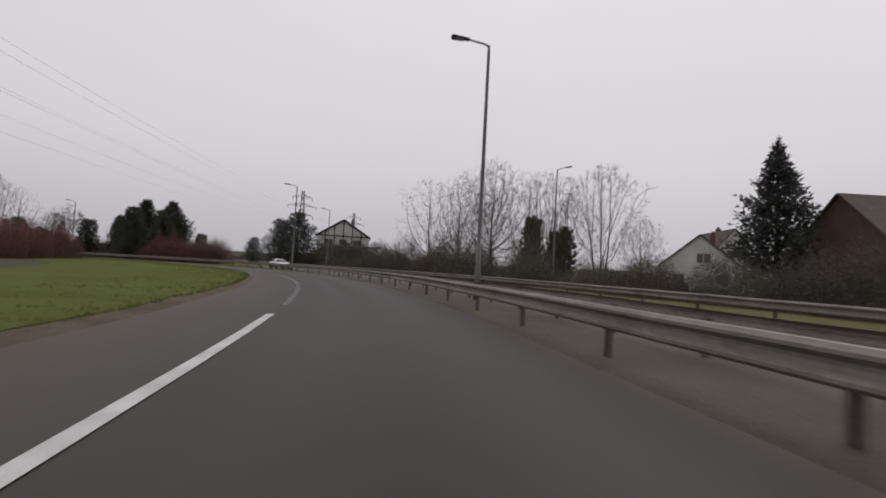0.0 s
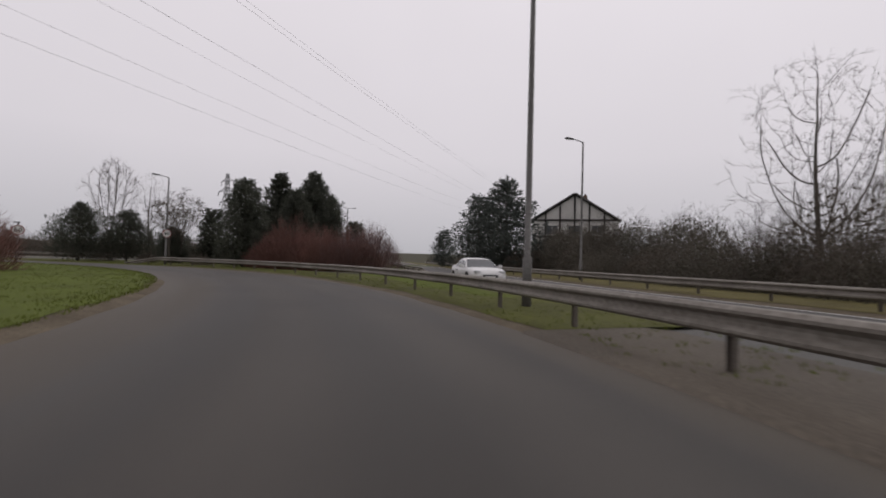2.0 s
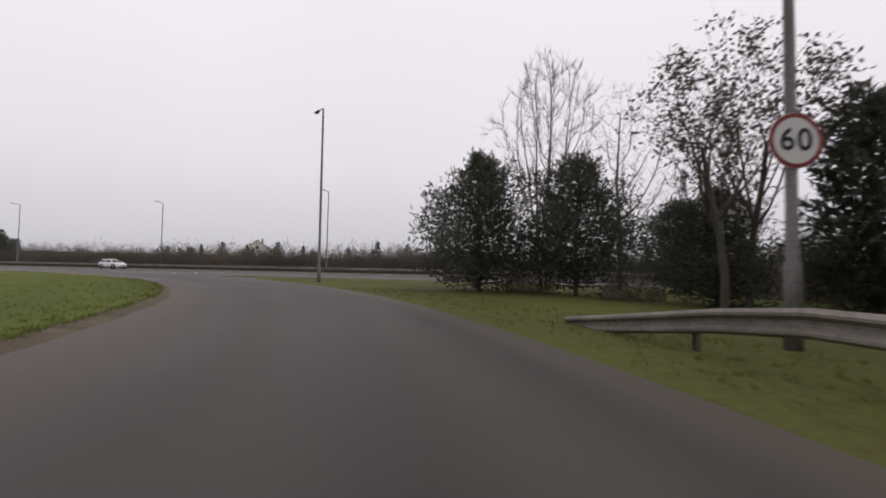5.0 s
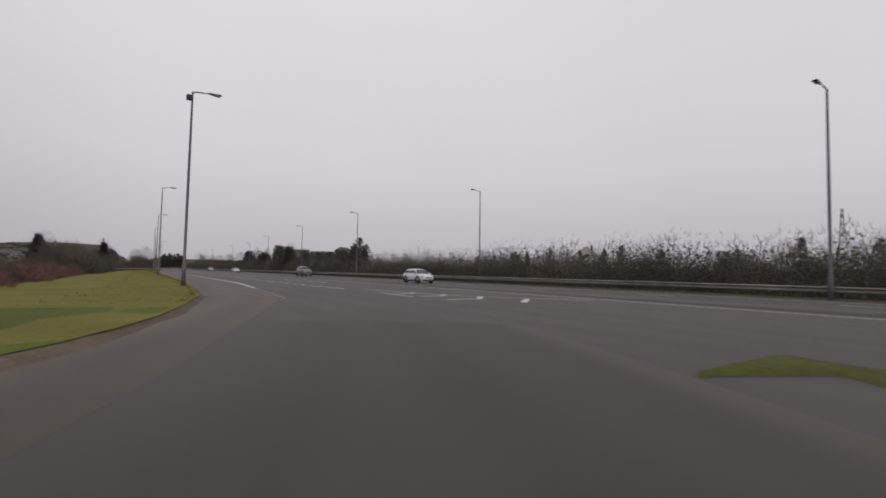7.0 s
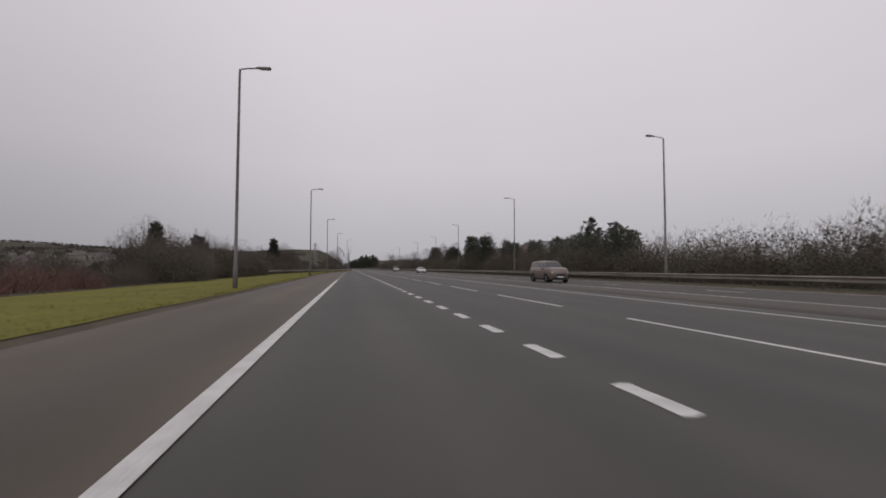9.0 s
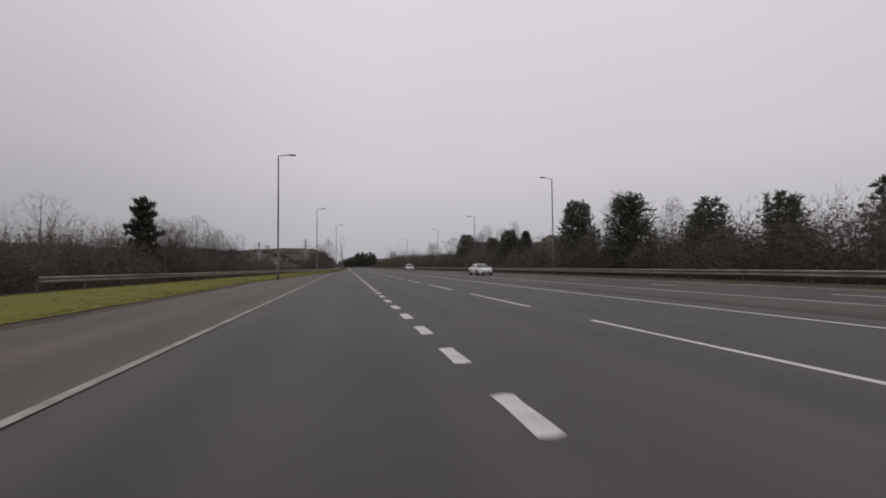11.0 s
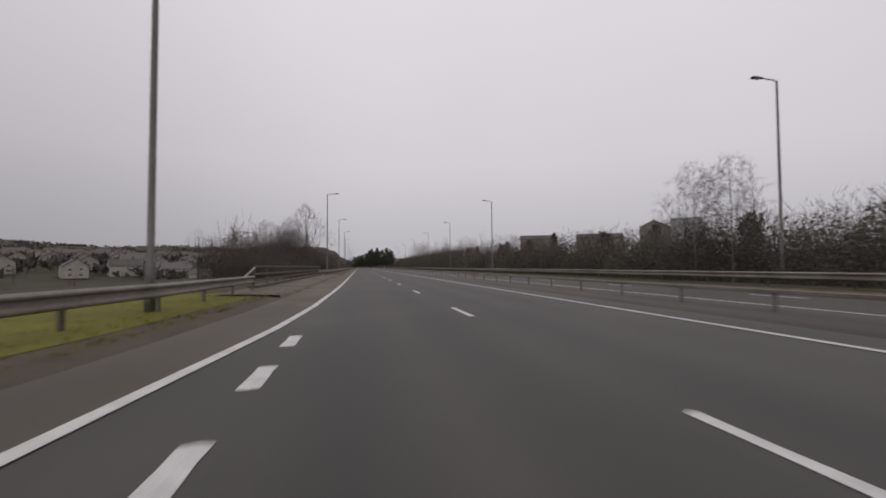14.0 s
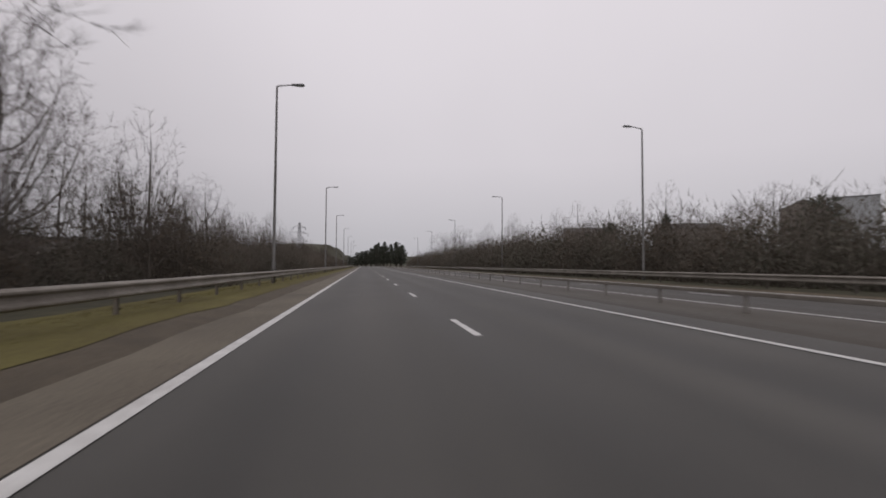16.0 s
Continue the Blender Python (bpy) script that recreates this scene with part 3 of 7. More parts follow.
ribbon("median_slip", [rail3(SP[k] + SN[k] * 3.1, 0.0), rail3(SP[k] + SN[k] * 3.2, 0.05), rail3(SP[k] + SN[k] * 5.6, 0.05),
                       rail3(SP[k] + SN[k] * 6.3, -0.02)], M_MEDIAN,
       label="stained concrete strip between two barriers", category="median")
YV = np.arange(-38, 185, 2.0)
verge("verge_main_left", straight(main_left(YV), YV), np.tile([-1.0, 0.0], (len(YV), 1)), 9.6, M_GRASS_OLIVE,
      "yellow-green mown grass verge beside the hard strip", 0.18 + 0.75 * smooth01((YV[:, None] - 138) / 28), 0.12, -0.08, M_MUD)
YW = np.arange(225, 460, 2.0)
verge("verge_main_far", straight(main_left(YW), YW), np.tile([-1.0, 0.0], (len(YW), 1)), 3.9, M_GRASS_DRY,
      "thin yellowed grass verge below the barrier", 0.6, 0.12, -0.08, M_MUD)
# the grass nose between the slip road and the carriageway, tapering to a tip, and the asphalt that fills up to it
tn = np.linspace(4.3, 7.12, 76)
taper = smooth01((tn - 6.0) / 1.12)[:, None]
nose_a = slip_at(tn, 3.25) * (1 - taper) + np.array([-2.5, -43.0]) * taper
nose_y = np.interp(tn, [4.3, 4.9, 7.12], [-105.0, -92.0, -43.0])
nose_b = straight(main_left(nose_y) + 0.05, nose_y)
ribbon("verge_nose", [rail3(nose_a * (1 - k) + nose_b * k, z) for k, z in ((0, -0.02), (0.02, 0.024), (0.06, 0.034), (0.3, 0.04), (0.6, 0.05), (0.95, 0.04), (1, -0.02))],
       M_GRASS_WORN, label="worn green and brown grass on the nose between two roads", category="verge")
tf = np.linspace(5.9, 7.7, 30)
fill_a = slip_at(tf, 1.5)
ribbon("road_merge", [rail3(fill_a, -0.016), rail3(straight(1.0, np.interp(tf, [5.9, 7.7], [-58.0, -34.0])), -0.016)], M_ROAD,
       label="dark grey asphalt where the slip road joins", category="road")
YT = np.arange(-130, -94, 2.0)
verge("verge_main_back", straight(main_left(YT), YT), np.tile([-1.0, 0.0], (len(YT), 1)), 6.0, M_GRASS, "green grass verge beside the carriageway", 0.3, 0.06)
verge("verge_main_right", straight(20.0, YS), np.tile([1.0, 0.0], (len(YS), 1)), 6.0, M_FIELD,
      "dull grass verge beyond the opposite carriageway", 0.5, 0.08)
verge("verge_other_far", OP + ON * 3.9, ON, 8.0, M_GRASS_DRY, "dull winter grass verge beyond the two-lane road", 0.4, 0.08)
k = np.where(OU > 6.2)[0]
verge("verge_other_near", OP[k] - ON[k] * 3.9, -ON[k], 5.0, M_GRASS, "green grass verge beside the two-lane road", 0.4, 0.06)
YC = np.arange(178, 460, 3.0)
ribbon("channel", [rail3(straight(main_left(YC) + 0.02, YC), -0.002), rail3(straight(np.interp(YC, EDGE_Y, EDGE_X) - 0.12, YC), 0.005)], M_PAVED,
       label="tan stained concrete channel between the edge line and the verge", category="road")
# the bridge's raised paved verge
YB = np.arange(182, 227, 2.0)
kx = main_left(YB)
ribbon("pavement", [rail3(straight(-4.3, YB), 0.17), rail3(straight(-2.9, YB), 0.15), rail3(straight(-2.2, YB), 0.13),
                    rail3(straight(kx - 0.08, YB), 0.11), rail3(straight(kx, YB), -0.012)], M_PAVED,
       label="dirty brown paved verge along the bridge", category="pavement")


# ---- road markings ----
def line_strip(name, p, w, parent, z=0.006, mat=None):
    """A painted line of width w along the points p."""
    p = np.array(p, float)
    d = np.gradient(p, axis=0)
    d /= np.linalg.norm(d, axis=1)[:, None]
    nrm = np.stack([d[:, 1], -d[:, 0]], 1)
    return ribbon(name, [rail3(p - nrm * w / 2, z), rail3(p + nrm * w / 2, z)], mat or M_LINE, parent)


def dash_mesh(name, w, l):
    """A worn thermoplastic dash: ragged ends, 5 mm thick."""
    pts = [(-w / 2, -l / 2), (-w * 0.1, -l / 2 - 0.03), (w / 2, -l / 2 + 0.02), (w / 2, -l * 0.1), (w / 2 - 0.012, l * 0.2), (w / 2, l / 2),
           (w * 0.05, l / 2 + 0.03), (-w / 2, l / 2 - 0.02), (-w / 2 + 0.01, l * 0.15)]
    n = len(pts)
    v = [(x, y, 0.005) for x, y in pts] + [(x, y, 0.0) for x, y in pts]
    f = [tuple(range(n))] + [(i, i + n, (i + 1) % n + n, (i + 1) % n) for i in range(n)]
    return mesh_of(name, v, f, M_LINE)


SHORT = dash_mesh("lane_dash_short", 0.22, 1.0)
LONG = dash_mesh("lane_dash_long", 0.13, 6.0)
MID = dash_mesh("lane_dash", 0.14, 2.2)
DOT = dash_mesh("edge_dot", 0.09, 0.16)
for i in range(79):
    child("lane_dash_short", SHORT, road_main, pose(0, -12.95 + 2.365 * i, 0.003))
for i in range(18):
    child("lane_dash_long", LONG, road_main, pose(3.7, -3.0 + 9.36 * i if i < 15 else 138.1 + 10.1 * (i - 15), 0.003))
for i in range(75):
    child("lane_dash", MID, road_main, pose(3.66, 166.1 + 9.2 * i, 0.003))
for i in range(60):
    child("lane_dash", MID, road_opposite, pose(15.9, -60 + 9.9 * i, 0.014))
line_strip("edge_line", straight(7.95, np.arange(-60, 900, 8.0)), 0.16, road_main, 0.004)
line_strip("edge_line", straight(12.55, np.arange(-200, 900, 8.0)), 0.15, road_opposite, 0.012)
line_strip("edge_line", straight(19.4, np.arange(-200, 900, 8.0)), 0.15, road_opposite, 0.012)
ye = np.concatenate([np.arange(-16, 46, 4.0), [46.0], np.arange(49, 164, 3.0), [164.0], np.arange(167, 178, 3.0), np.arange(178, 900, 8.0)])
xe = np.interp(ye, EDGE_Y, EDGE_X)
for y0, y1, w, mat in ((-20, 46, 0.2, M_LINE), (46, 164, 0.13, M_LINE_WORN), (164, 900, 0.17, M_LINE)):
    k = np.where((ye >= y0) & (ye <= y1))[0]
    line_strip("edge_line", straight(xe[k], ye[k]), w, road_main, 0.009, mat)
for i in range(14):
    child("edge_dot", DOT, road_main, pose(-5.75 + 0.075 * i, -27.0 + 0.85 * i, 0.026, 0, 0, -14))
# the painted nose where the slip road joins
line_strip("nose_line", [(0.15, -13.6), (0.3, -15), (0.3, -18.2)], 0.18, road_main)
line_strip("nose_line", [(1.2, -19.4), (1.5, -20.9), (1.85, -22.4), (2.4, -24.7), (3.0, -27.2), (4.6, -29.6), (6.2, -31.6), (7.0, -32.5)], 0.14, road_main)
line_strip("nose_line", [(0.35, -23.6), (0.28, -24.8), (0.1, -27.4)], 0.16, road_main)
for q in ([(0.7, -24.8), (1.7, -24.6), (2.2, -24.0)], [(0.7, -27.2), (1.9, -27.2), (2.6, -26.5)], [(0.4, -29.8), (2.3, -29.8), (3.4, -28.4)],
          [(2.5, -32.4), (4.5, -30.6)]):
    line_strip("nose_chevron", q, 0.28, road_main, 0.007)
p = slip_at(np.arange(-0.9, 0.46, 0.1), -1.7)
line_strip("edge_line", p, 0.17, road_slip, 0.020)
for t in np.arange(0.5, 1.65, 0.028):
    q = slip_at([t, t + 0.02], -1.65)
    child("edge_dot", DOT, road_slip, pose(q[0][0], q[0][1], 0.014, 0, 0, math.degrees(math.atan2(q[1][1] - q[0][1], q[1][0] - q[0][0])) - 90 + 55))
line_strip("edge_line", OP[OU > 6.9] - ON[OU > 6.9] * 3.5, 0.14, road_other, 0.004)
line_strip("edge_line", OP + ON * 3.5, 0.14, road_other, 0.004)


# ---- safety barriers ----
W_PROFILE = [(0.00, 0.75), (0.035, 0.742), (0.085, 0.70), (0.085, 0.665), (0.020, 0.615), (0.015, 0.575), (0.020, 0.535), (0.085, 0.485),
             (0.085, 0.45), (0.035, 0.412), (0.00, 0.405)]
POST = mesh_of("barrier_post", [(x, y, z) for z in (-0.25, 0.62) for x, y in
                                ((-0.08, -0.042), (0.0, -0.042), (0.0, -0.033), (-0.07, -0.033), (-0.07, 0.033), (0.0, 0.033), (0.0, 0.042), (-0.08, 0.042))],
               [(i, (i + 1) % 8, (i + 1) % 8 + 8, i + 8) for i in range(8)] + [(15, 14, 13, 12, 11, 10, 9, 8)], M_POST)


def barrier(name, pts, side, label, post_every=2.4, z0=0.0, drop_end=False, drop_start=False, group="roadside barriers"):
    """A W-section rail on posts along pts; its ridges face right of the line (side 1) or left (side -1)."""
    pts = np.array(pts, float)
    seg = np.linalg.norm(np.diff(pts, axis=0), axis=1)
    s = np.concatenate([[0], np.cumsum(seg)])
    n = max(8, int(s[-1] / 1.2))
    q = np.linspace(0, s[-1], n)
    P = np.stack([np.interp(q, s, pts[:, 0]), np.interp(q, s, pts[:, 1])], 1)
    d = np.gradient(P, axis=0)
    d /= np.linalg.norm(d, axis=1)[:, None]
    N = np.stack([d[:, 1], -d[:, 0]], 1) * side
    zo = np.zeros(n) + z0
    if drop_end:
        zo -= 0.62 * np.clip((q - s[-1] + 4.5) / 4.5, 0, 1)
    if drop_start:
        zo -= 0.62 * np.clip((4.5 - q) / 4.5, 0, 1)
    zo = zo + np.array([0.012 * noise.noise((p[0] * 0.35, p[1] * 0.35, 3.0)) for p in P])
    th = thing(name, pose(P[0][0], P[0][1], z0), label, "barrier", group)
    back = pose(-P[0][0], -P[0][1], -z0)
    prof = W_PROFILE + [(u - 0.012, z) for u, z in W_PROFILE[::-1]]
    verts, faces, m = [], [], len(prof)
    for i in range(n):
        for u, z in prof:
            verts.append((P[i][0] + N[i][0] * u, P[i][1] + N[i][1] * u, z + zo[i]))
    for i in range(n - 1):
        for j in range(m):
            j2 = (j + 1) % m
            faces.append((i * m + j, i * m + j2, (i + 1) * m + j2, (i + 1) * m + j))
    faces.append(tuple(range(m)))
    faces.append(tuple((n - 1) * m + j for j in range(m))[::-1])
    child("rail", mesh_of("rail", verts, faces, M_RAIL, None, False), th, back)
    k = max(2, int(s[-1] / post_every))
    for i in range(k + 1):
        a = s[-1] * i / k
        x, y = np.interp(a, s, pts[:, 0]), np.interp(a, s, pts[:, 1])
        nx, ny = np.interp(a, q, N[:, 0]), np.interp(a, q, N[:, 1])
        zz = np.interp(a, q, zo)
        if zz < z0 - 0.35:
            continue
        child("post", POST, th, back @ pose(x, y, zz, 0, 0, math.degrees(math.atan2(ny, nx))))
    return th


tb = np.arange(-0.9, 5.55, 0.1)
barrier("safety_barrier", slip_at(tb, np.interp(tb, [-1, 1.5, 2.6, 3.2, 5.0, 5.5], [3.55, 3.6, 4.4, 4.6, 5.0, 5.0])), -1,
        "weathered galvanised W-beam barrier sloping into the grass at its end", 3.2, 0.04, drop_end=True)
tb = np.arange(-0.9, 2.05, 0.1)
barrier("safety_barrier", slip_at(tb, 5.35), 1, "weathered galvanised W-beam barrier behind the concrete strip", 2.4, 0.03)
kk = np.where(OU < 8.0)[0]
barrier("safety_barrier", (OP + ON * 5.0)[kk], -1, "grey galvanised W-beam barrier at the far side of the two-lane road", 3.2, 0.0)
kk = np.where((OU > 7.9) & (OU < 9.6))[0]
barrier("safety_barrier", (OP + ON * 6.5)[kk], -1, "grey galvanised W-beam barrier on the far grass verge", 3.2, 0.0, drop_start=True)
kk = np.where((OU > 6.9) & (OU < 8.6))[0]
barrier("safety_barrier", (OP - ON * 5.2)[kk], 1, "dark weathered barrier on the near verge of the two-lane road", 3.2, -0.05, drop_start=True)
barrier("safety_barrier", [(-17.0, 84), (-15.0, 95), (-11.4, 115), (-8.6, 130), (-6.3, 143), (-5.3, 155), (-4.4, 166), (-3.72, 176), (-3.7, 185.6)], 1,
        "weathered galvanised W-beam barrier along the mown verge", 3.2, 0.06)
barrier("safety_barrier", [(-4.0, 222), (-3.4, 232), (-3.3, 250), (-3.25, 300), (-3.25, 460)], 1,
        "weathered galvanised W-beam barrier on the thin verge", 3.2, 0.06)
barrier("safety_barrier", [(21.2, -130), (21.2, -40), (21.3, 120), (21.4, 460)], -1,
        "dark weathered W-beam barrier beyond the opposite carriageway", 4.0, 0.05)


def reserve_barrier():
    """The central reserve's box-beam barrier: a steel beam on slim posts."""
    th = thing("central_barrier", pose(11.0, 118, 0.05), "low galvanised box-beam barrier on slim posts in the central reserve", "barrier", "roadside barriers")
    v, f = [], []
    L = 330.0
    n = 110
    prof = [(-0.06, 0.50), (-0.05, 0.51), (0.05, 0.51), (0.06, 0.50), (0.06, 0.42), (0.05, 0.41), (-0.05, 0.41), (-0.06, 0.42)]
    for i in range(n + 1):
        y = L * i / n
        dip = 0.5 * max(0.0, 1 - y / 6.0)
        for u, z in prof:
            v.append((u, y, z - dip))
    for i in range(n):
        for j in range(8):
            f.append((i * 8 + j, i * 8 + (j + 1) % 8, (i + 1) * 8 + (j + 1) % 8, (i + 1) * 8 + j))
    child("beam", mesh_of("beam", v, f, M_RAIL), th)
    me = mesh_of("reserve_post", [(x, y, z) for z in (-0.1, 0.41) for x, y in ((-0.035, -0.05), (0.035, -0.05), (0.035, 0.05), (-0.035, 0.05))],
                 [(0, 1, 5, 4), (1, 2, 6, 5), (2, 3, 7, 6), (3, 0, 4, 7), (4, 5, 6, 7)], M_STEEL)
    for i in range(100):
        child("post", me, th, pose(0, 4 + 3.2 * i, 0))


reserve_barrier()


def parapet():
    """The bridge parapet: a concrete plinth, posts and three steel rails."""
    th = thing("bridge_parapet", pose(-4.0, 187.5, 0.14), "dull steel bridge parapet with three rails on a concrete plinth", "parapet")
    L = 36.0
    part("plinth", boxed(-0.28, 0.18, -0.5, L + 0.5, -0.3, 0.16, bevel=0.02), M_PAVED, th, "dirty concrete plinth")
    for z, r in ((0.42, 0.045), (0.72, 0.045), (1.10, 0.06)):
        part("rail", boxed(-r, r, -0.3, L + 0.3, z - r, z + r, bevel=0.012), M_PARAPET, th)
    bm = bmesh.new()
    box(bm, -0.05, 0.05, -1.15, 1.15, -0.03, 0.03, bevel=0.012, m=pose(0, -1.1, 0.86, math.degrees(math.atan2(0.48, 2.2))))
    part("end_ramp", bm, M_STEEL, th, "pale steel bar sloping down to the barrier")
    me = bpy.data.meshes.new("parapet_post")
    bm = bmesh.new()
    box(bm, -0.13, -0.05, -0.05, 0.05, 0.15, 1.06, bevel=0.008)
    box(bm, -0.17, 0.05, -0.09, 0.09, 0.15, 0.175)
    bm.to_mesh(me)
    bm.free()
    me.materials.append(M_PARAPET)
    for i in range(13):
        child("post", me, th, pose(0, i * 3.0, 0))


parapet()


# ---- street lamps ----
def lamp_meshes(H, arm):
    """The parts of one column: shaft with a thicker door section, bracket arm and flat lantern."""
    v, f = [], []
    tube(v, f, [(0, 0, -0.3), (0, 0, 1.3), (0, 0, 1.36), (0, 0, H * 0.55), (0, 0, H - 0.25), (0, 0, H)],
         [0.125, 0.12, 0.085, 0.075, 0.058, 0.05], 12)
    shaft = mesh_of("column", v, f, M_COLUMN, None, True)
    v, f = [], []
    tube(v, f, [(0, 0, H - 0.25), (0.02, 0, H - 0.03), (0.2, 0, H + 0.04), (arm, 0, H + 0.12)], [0.055, 0.05, 0.04, 0.034], 8)
    br = mesh_of("arm", v, f, M_COLUMN, None, True)
    bm = bmesh.new()
    box(bm, arm - 0.05, arm + 0.72, -0.15, 0.15, H + 0.08, H + 0.17, bevel=0.03)
    for vv in bm.verts:
        if vv.co.x < arm + 0.1:
            vv.co.y *= 0.5
        if vv.co.x > arm + 0.5:
            vv.co.z += 0.02
    head = bpy.data.meshes.new("lantern")
    bm.to_mesh(head)
    bm.free()
    head.materials.append(M_HEAD)
    bm = boxed(arm + 0.2, arm + 0.66, -0.11, 0.11, H + 0.068, H + 0.083, bevel=0.004)
    lens = bpy.data.meshes.new("lens")
    bm.to_mesh(lens)
    bm.free()
    lens.materials.append(M_LENS)
    bm = boxed(-0.05, 0.05, -0.128, -0.10, 0.35, 0.95, bevel=0.01)
    door = bpy.data.meshes.new("door")
    bm.to_mesh(door)
    bm.free()
    door.materials.append(M_COLUMN)
    return shaft, br, head, lens, door


def street_lamp(meshes, m, label, group):
    th = thing("street_lamp", m, label, "street lamp", group)
    shaft, br, head, lens, door = meshes
    child("column", shaft, th)
    child("door", door, th)
    child("arm", br, th)
    h = child("lantern", head, th, None, "dark flat lantern")
    child("lens", lens, h)
    return th


TALL, LOW = lamp_meshes(12.0, 0.9), lamp_meshes(10.3, 0.85)
first_tall = street_lamp(TALL, pose(-8.5, -14.7, 0.05, 0, 0, 4), "tall grey steel street lamp with a camera box near its top", "lamps along the dual carriageway")
part("camera_box", boxed(-0.32, -0.06, -0.13, 0.13, 11.45, 11.78, bevel=0.03), M_HEAD, first_tall, "small dark camera box")
NEAR_LAMPS = ((-8.7, 25.4), (-8.1, 63.3), (-7.8, 102.1), (-6.7, 142.6), (-3.95, 176.0), (-3.65, 232.0), (-3.55, 268.4), (-3.55, 304.5),
              (-4.3, 341), (-4.3, 378), (-4.3, 415), (-4.3, 455), (-4.3, 500))
for i, (x, y) in enumerate(NEAR_LAMPS):
    street_lamp(TALL, pose(x, y, 0.0, 0.3 * ((i * 7) % 3 - 1), 0.0, 3 * ((i * 5) % 3 - 1)),
                "tall grey steel street lamp on the near verge", "lamps along the dual carriageway")
FAR_LAMPS = ((21.0, -37.5), (26.0, -0.4), (22.6, 31.8), (22.2, 65.0), (23.8, 107.9), (26.3, 151.0), (25.2, 185.7), (22.8, 235), (23.2, 271.8), (23.3, 308),
             (23.3, 345), (23.3, 382), (23.3, 420))
for i, (x, y) in enumerate(FAR_LAMPS):
    street_lamp(TALL, pose(x, y, -0.05, 0.3 * ((i * 5) % 3 - 1), 0, 180 + 4 * ((i * 5) % 3 - 1)),
                "tall grey steel street lamp beyond the opposite carriageway", "lamps along the dual carriageway")
street_lamp(TALL, pose(-103.3, -87.2, 0.0, 0, 0, 165), "tall grey steel street lamp beyond the two-lane road", "lamps by the slip road")
street_lamp(TALL, pose(-11.0, -56.4, -0.4, 0, 0, 50), "tall grey steel street lamp on the grass nose between two roads", "lamps along the dual carriageway")
for x, y, turn in ((-108.0, -58.3, 40), (-73.2, -80.6, 65), (-60.8, -99.5, 75), (-5.0, -105.5, 245), (34.5, -127, 245)):
    street_lamp(LOW, pose(x, y, 0.0, 0, 0, turn), "grey steel street lamp with a flat dark lantern", "lamps by the slip road")
sign_lamp = street_lamp(lamp_meshes(8.8, 0.85), pose(-28.8, -75.65, 0.0, 0, 0, 112), "grey steel street lamp carrying a round speed sign", "lamps by the slip road")


# ---- speed limit signs ----
def disc(r0, r1, y, depth, n=36):
    """A flat ring or disc standing upright, facing -y."""
    v, f = [], []
    for k in range(n):
        a = 2 * math.pi * k / n
        c, s = math.cos(a), math.sin(a)
        v += [(r1 * c, y, r1 * s), (r1 * c, y + depth, r1 * s)]
        if r0:
            v += [(r0 * c, y, r0 * s), (r0 * c, y + depth, r0 * s)]
    m = 4 if r0 else 2
    for k in range(n):
        a, b = k * m, ((k + 1) % n) * m
        f.append((a, a + 1, b + 1, b))
        if r0:
            f += [(a, b, b + 2, a + 2), (a + 2, b + 2, b + 3, a + 3), (a + 1, a + 3, b + 3, b + 1)]
    if not r0:
        f.append(tuple(k * m for k in range(n)))
        f.append(tuple(k * m + 1 for k in range(n))[::-1])
    return v, f


def numerals(text, size):
    cu = bpy.data.curves.new("numerals", "FONT")
    cu.body, cu.size, cu.align_x, cu.align_y, cu.extrude, cu.offset = text, size, "CENTER", "CENTER", 0.002, 0.008
    tmp = bpy.data.objects.new("numerals_curve", cu)
    scene.collection.objects.link(tmp)
    dg = bpy.context.evaluated_depsgraph_get()
    me = bpy.data.meshes.new_from_object(tmp.evaluated_get(dg))
    bpy.data.objects.remove(tmp)
    bm = bmesh.new()
    bm.from_mesh(me)
    bmesh.ops.remove_doubles(bm, verts=bm.verts, dist=0.0004)
    bm.to_mesh(me)
    bm.free()
    me.materials.clear()
    me.materials.append(M_SIGN_BLACK)
    return me


SIX, NOUGHT = numerals("6", 0.47), numerals("0", 0.47)


def speed_plate(parent, m, r=0.40):
    v, f = disc(0, r, 0.0, 0.012)
    plate = child("sign_plate", mesh_of("sign_plate", v, f, M_SIGN_WHITE), parent, m, "round white plate with a red ring and 60")
    v, f = disc(r * 0.83, r * 0.985, -0.005, 0.004)
    child("red_ring", mesh_of("red_ring", v, f, M_SIGN_RED), plate)
    child("numeral", SIX, plate, pose(-0.133, -0.004, 0, 90, 0, 0))
    child("numeral", NOUGHT, plate, pose(0.133, -0.004, 0, 90, 0, 0))
    return plate


ns = thing("speed_sign", pose(-35.0, -65.6, 0.0, 0, 0, 192), "round 60 speed sign on a grey post in the grass", "road sign", "speed limit signs")
ns.matrix_basis = pose(-35.0, -65.6, 0.0, 0, 0, -78)
child("post", tube_mesh("post", [(0, 0, -0.3), (0, 0, 0.9), (0, 0, 0.95), (0, 0, 3.1), (0.02, -0.05, 3.2)], [0.06, 0.06, 0.044, 0.044, 0.03], M_COLUMN, 10), ns)
speed_plate(ns, pose(0, -0.06, 2.62))
part("sign_light", boxed(-0.28, 0.12, -0.34, -0.02, 3.17, 3.24, bevel=0.02), M_HEAD, ns, "small flat sign lamp")
for z in (2.42, 2.82):
    part("clip", boxed(-0.05, 0.05, -0.055, 0.05, z, z + 0.04), M_STEEL, ns)
# the second plate hangs on the lamp column
plate_turn = sign_lamp.matrix_basis.inverted()
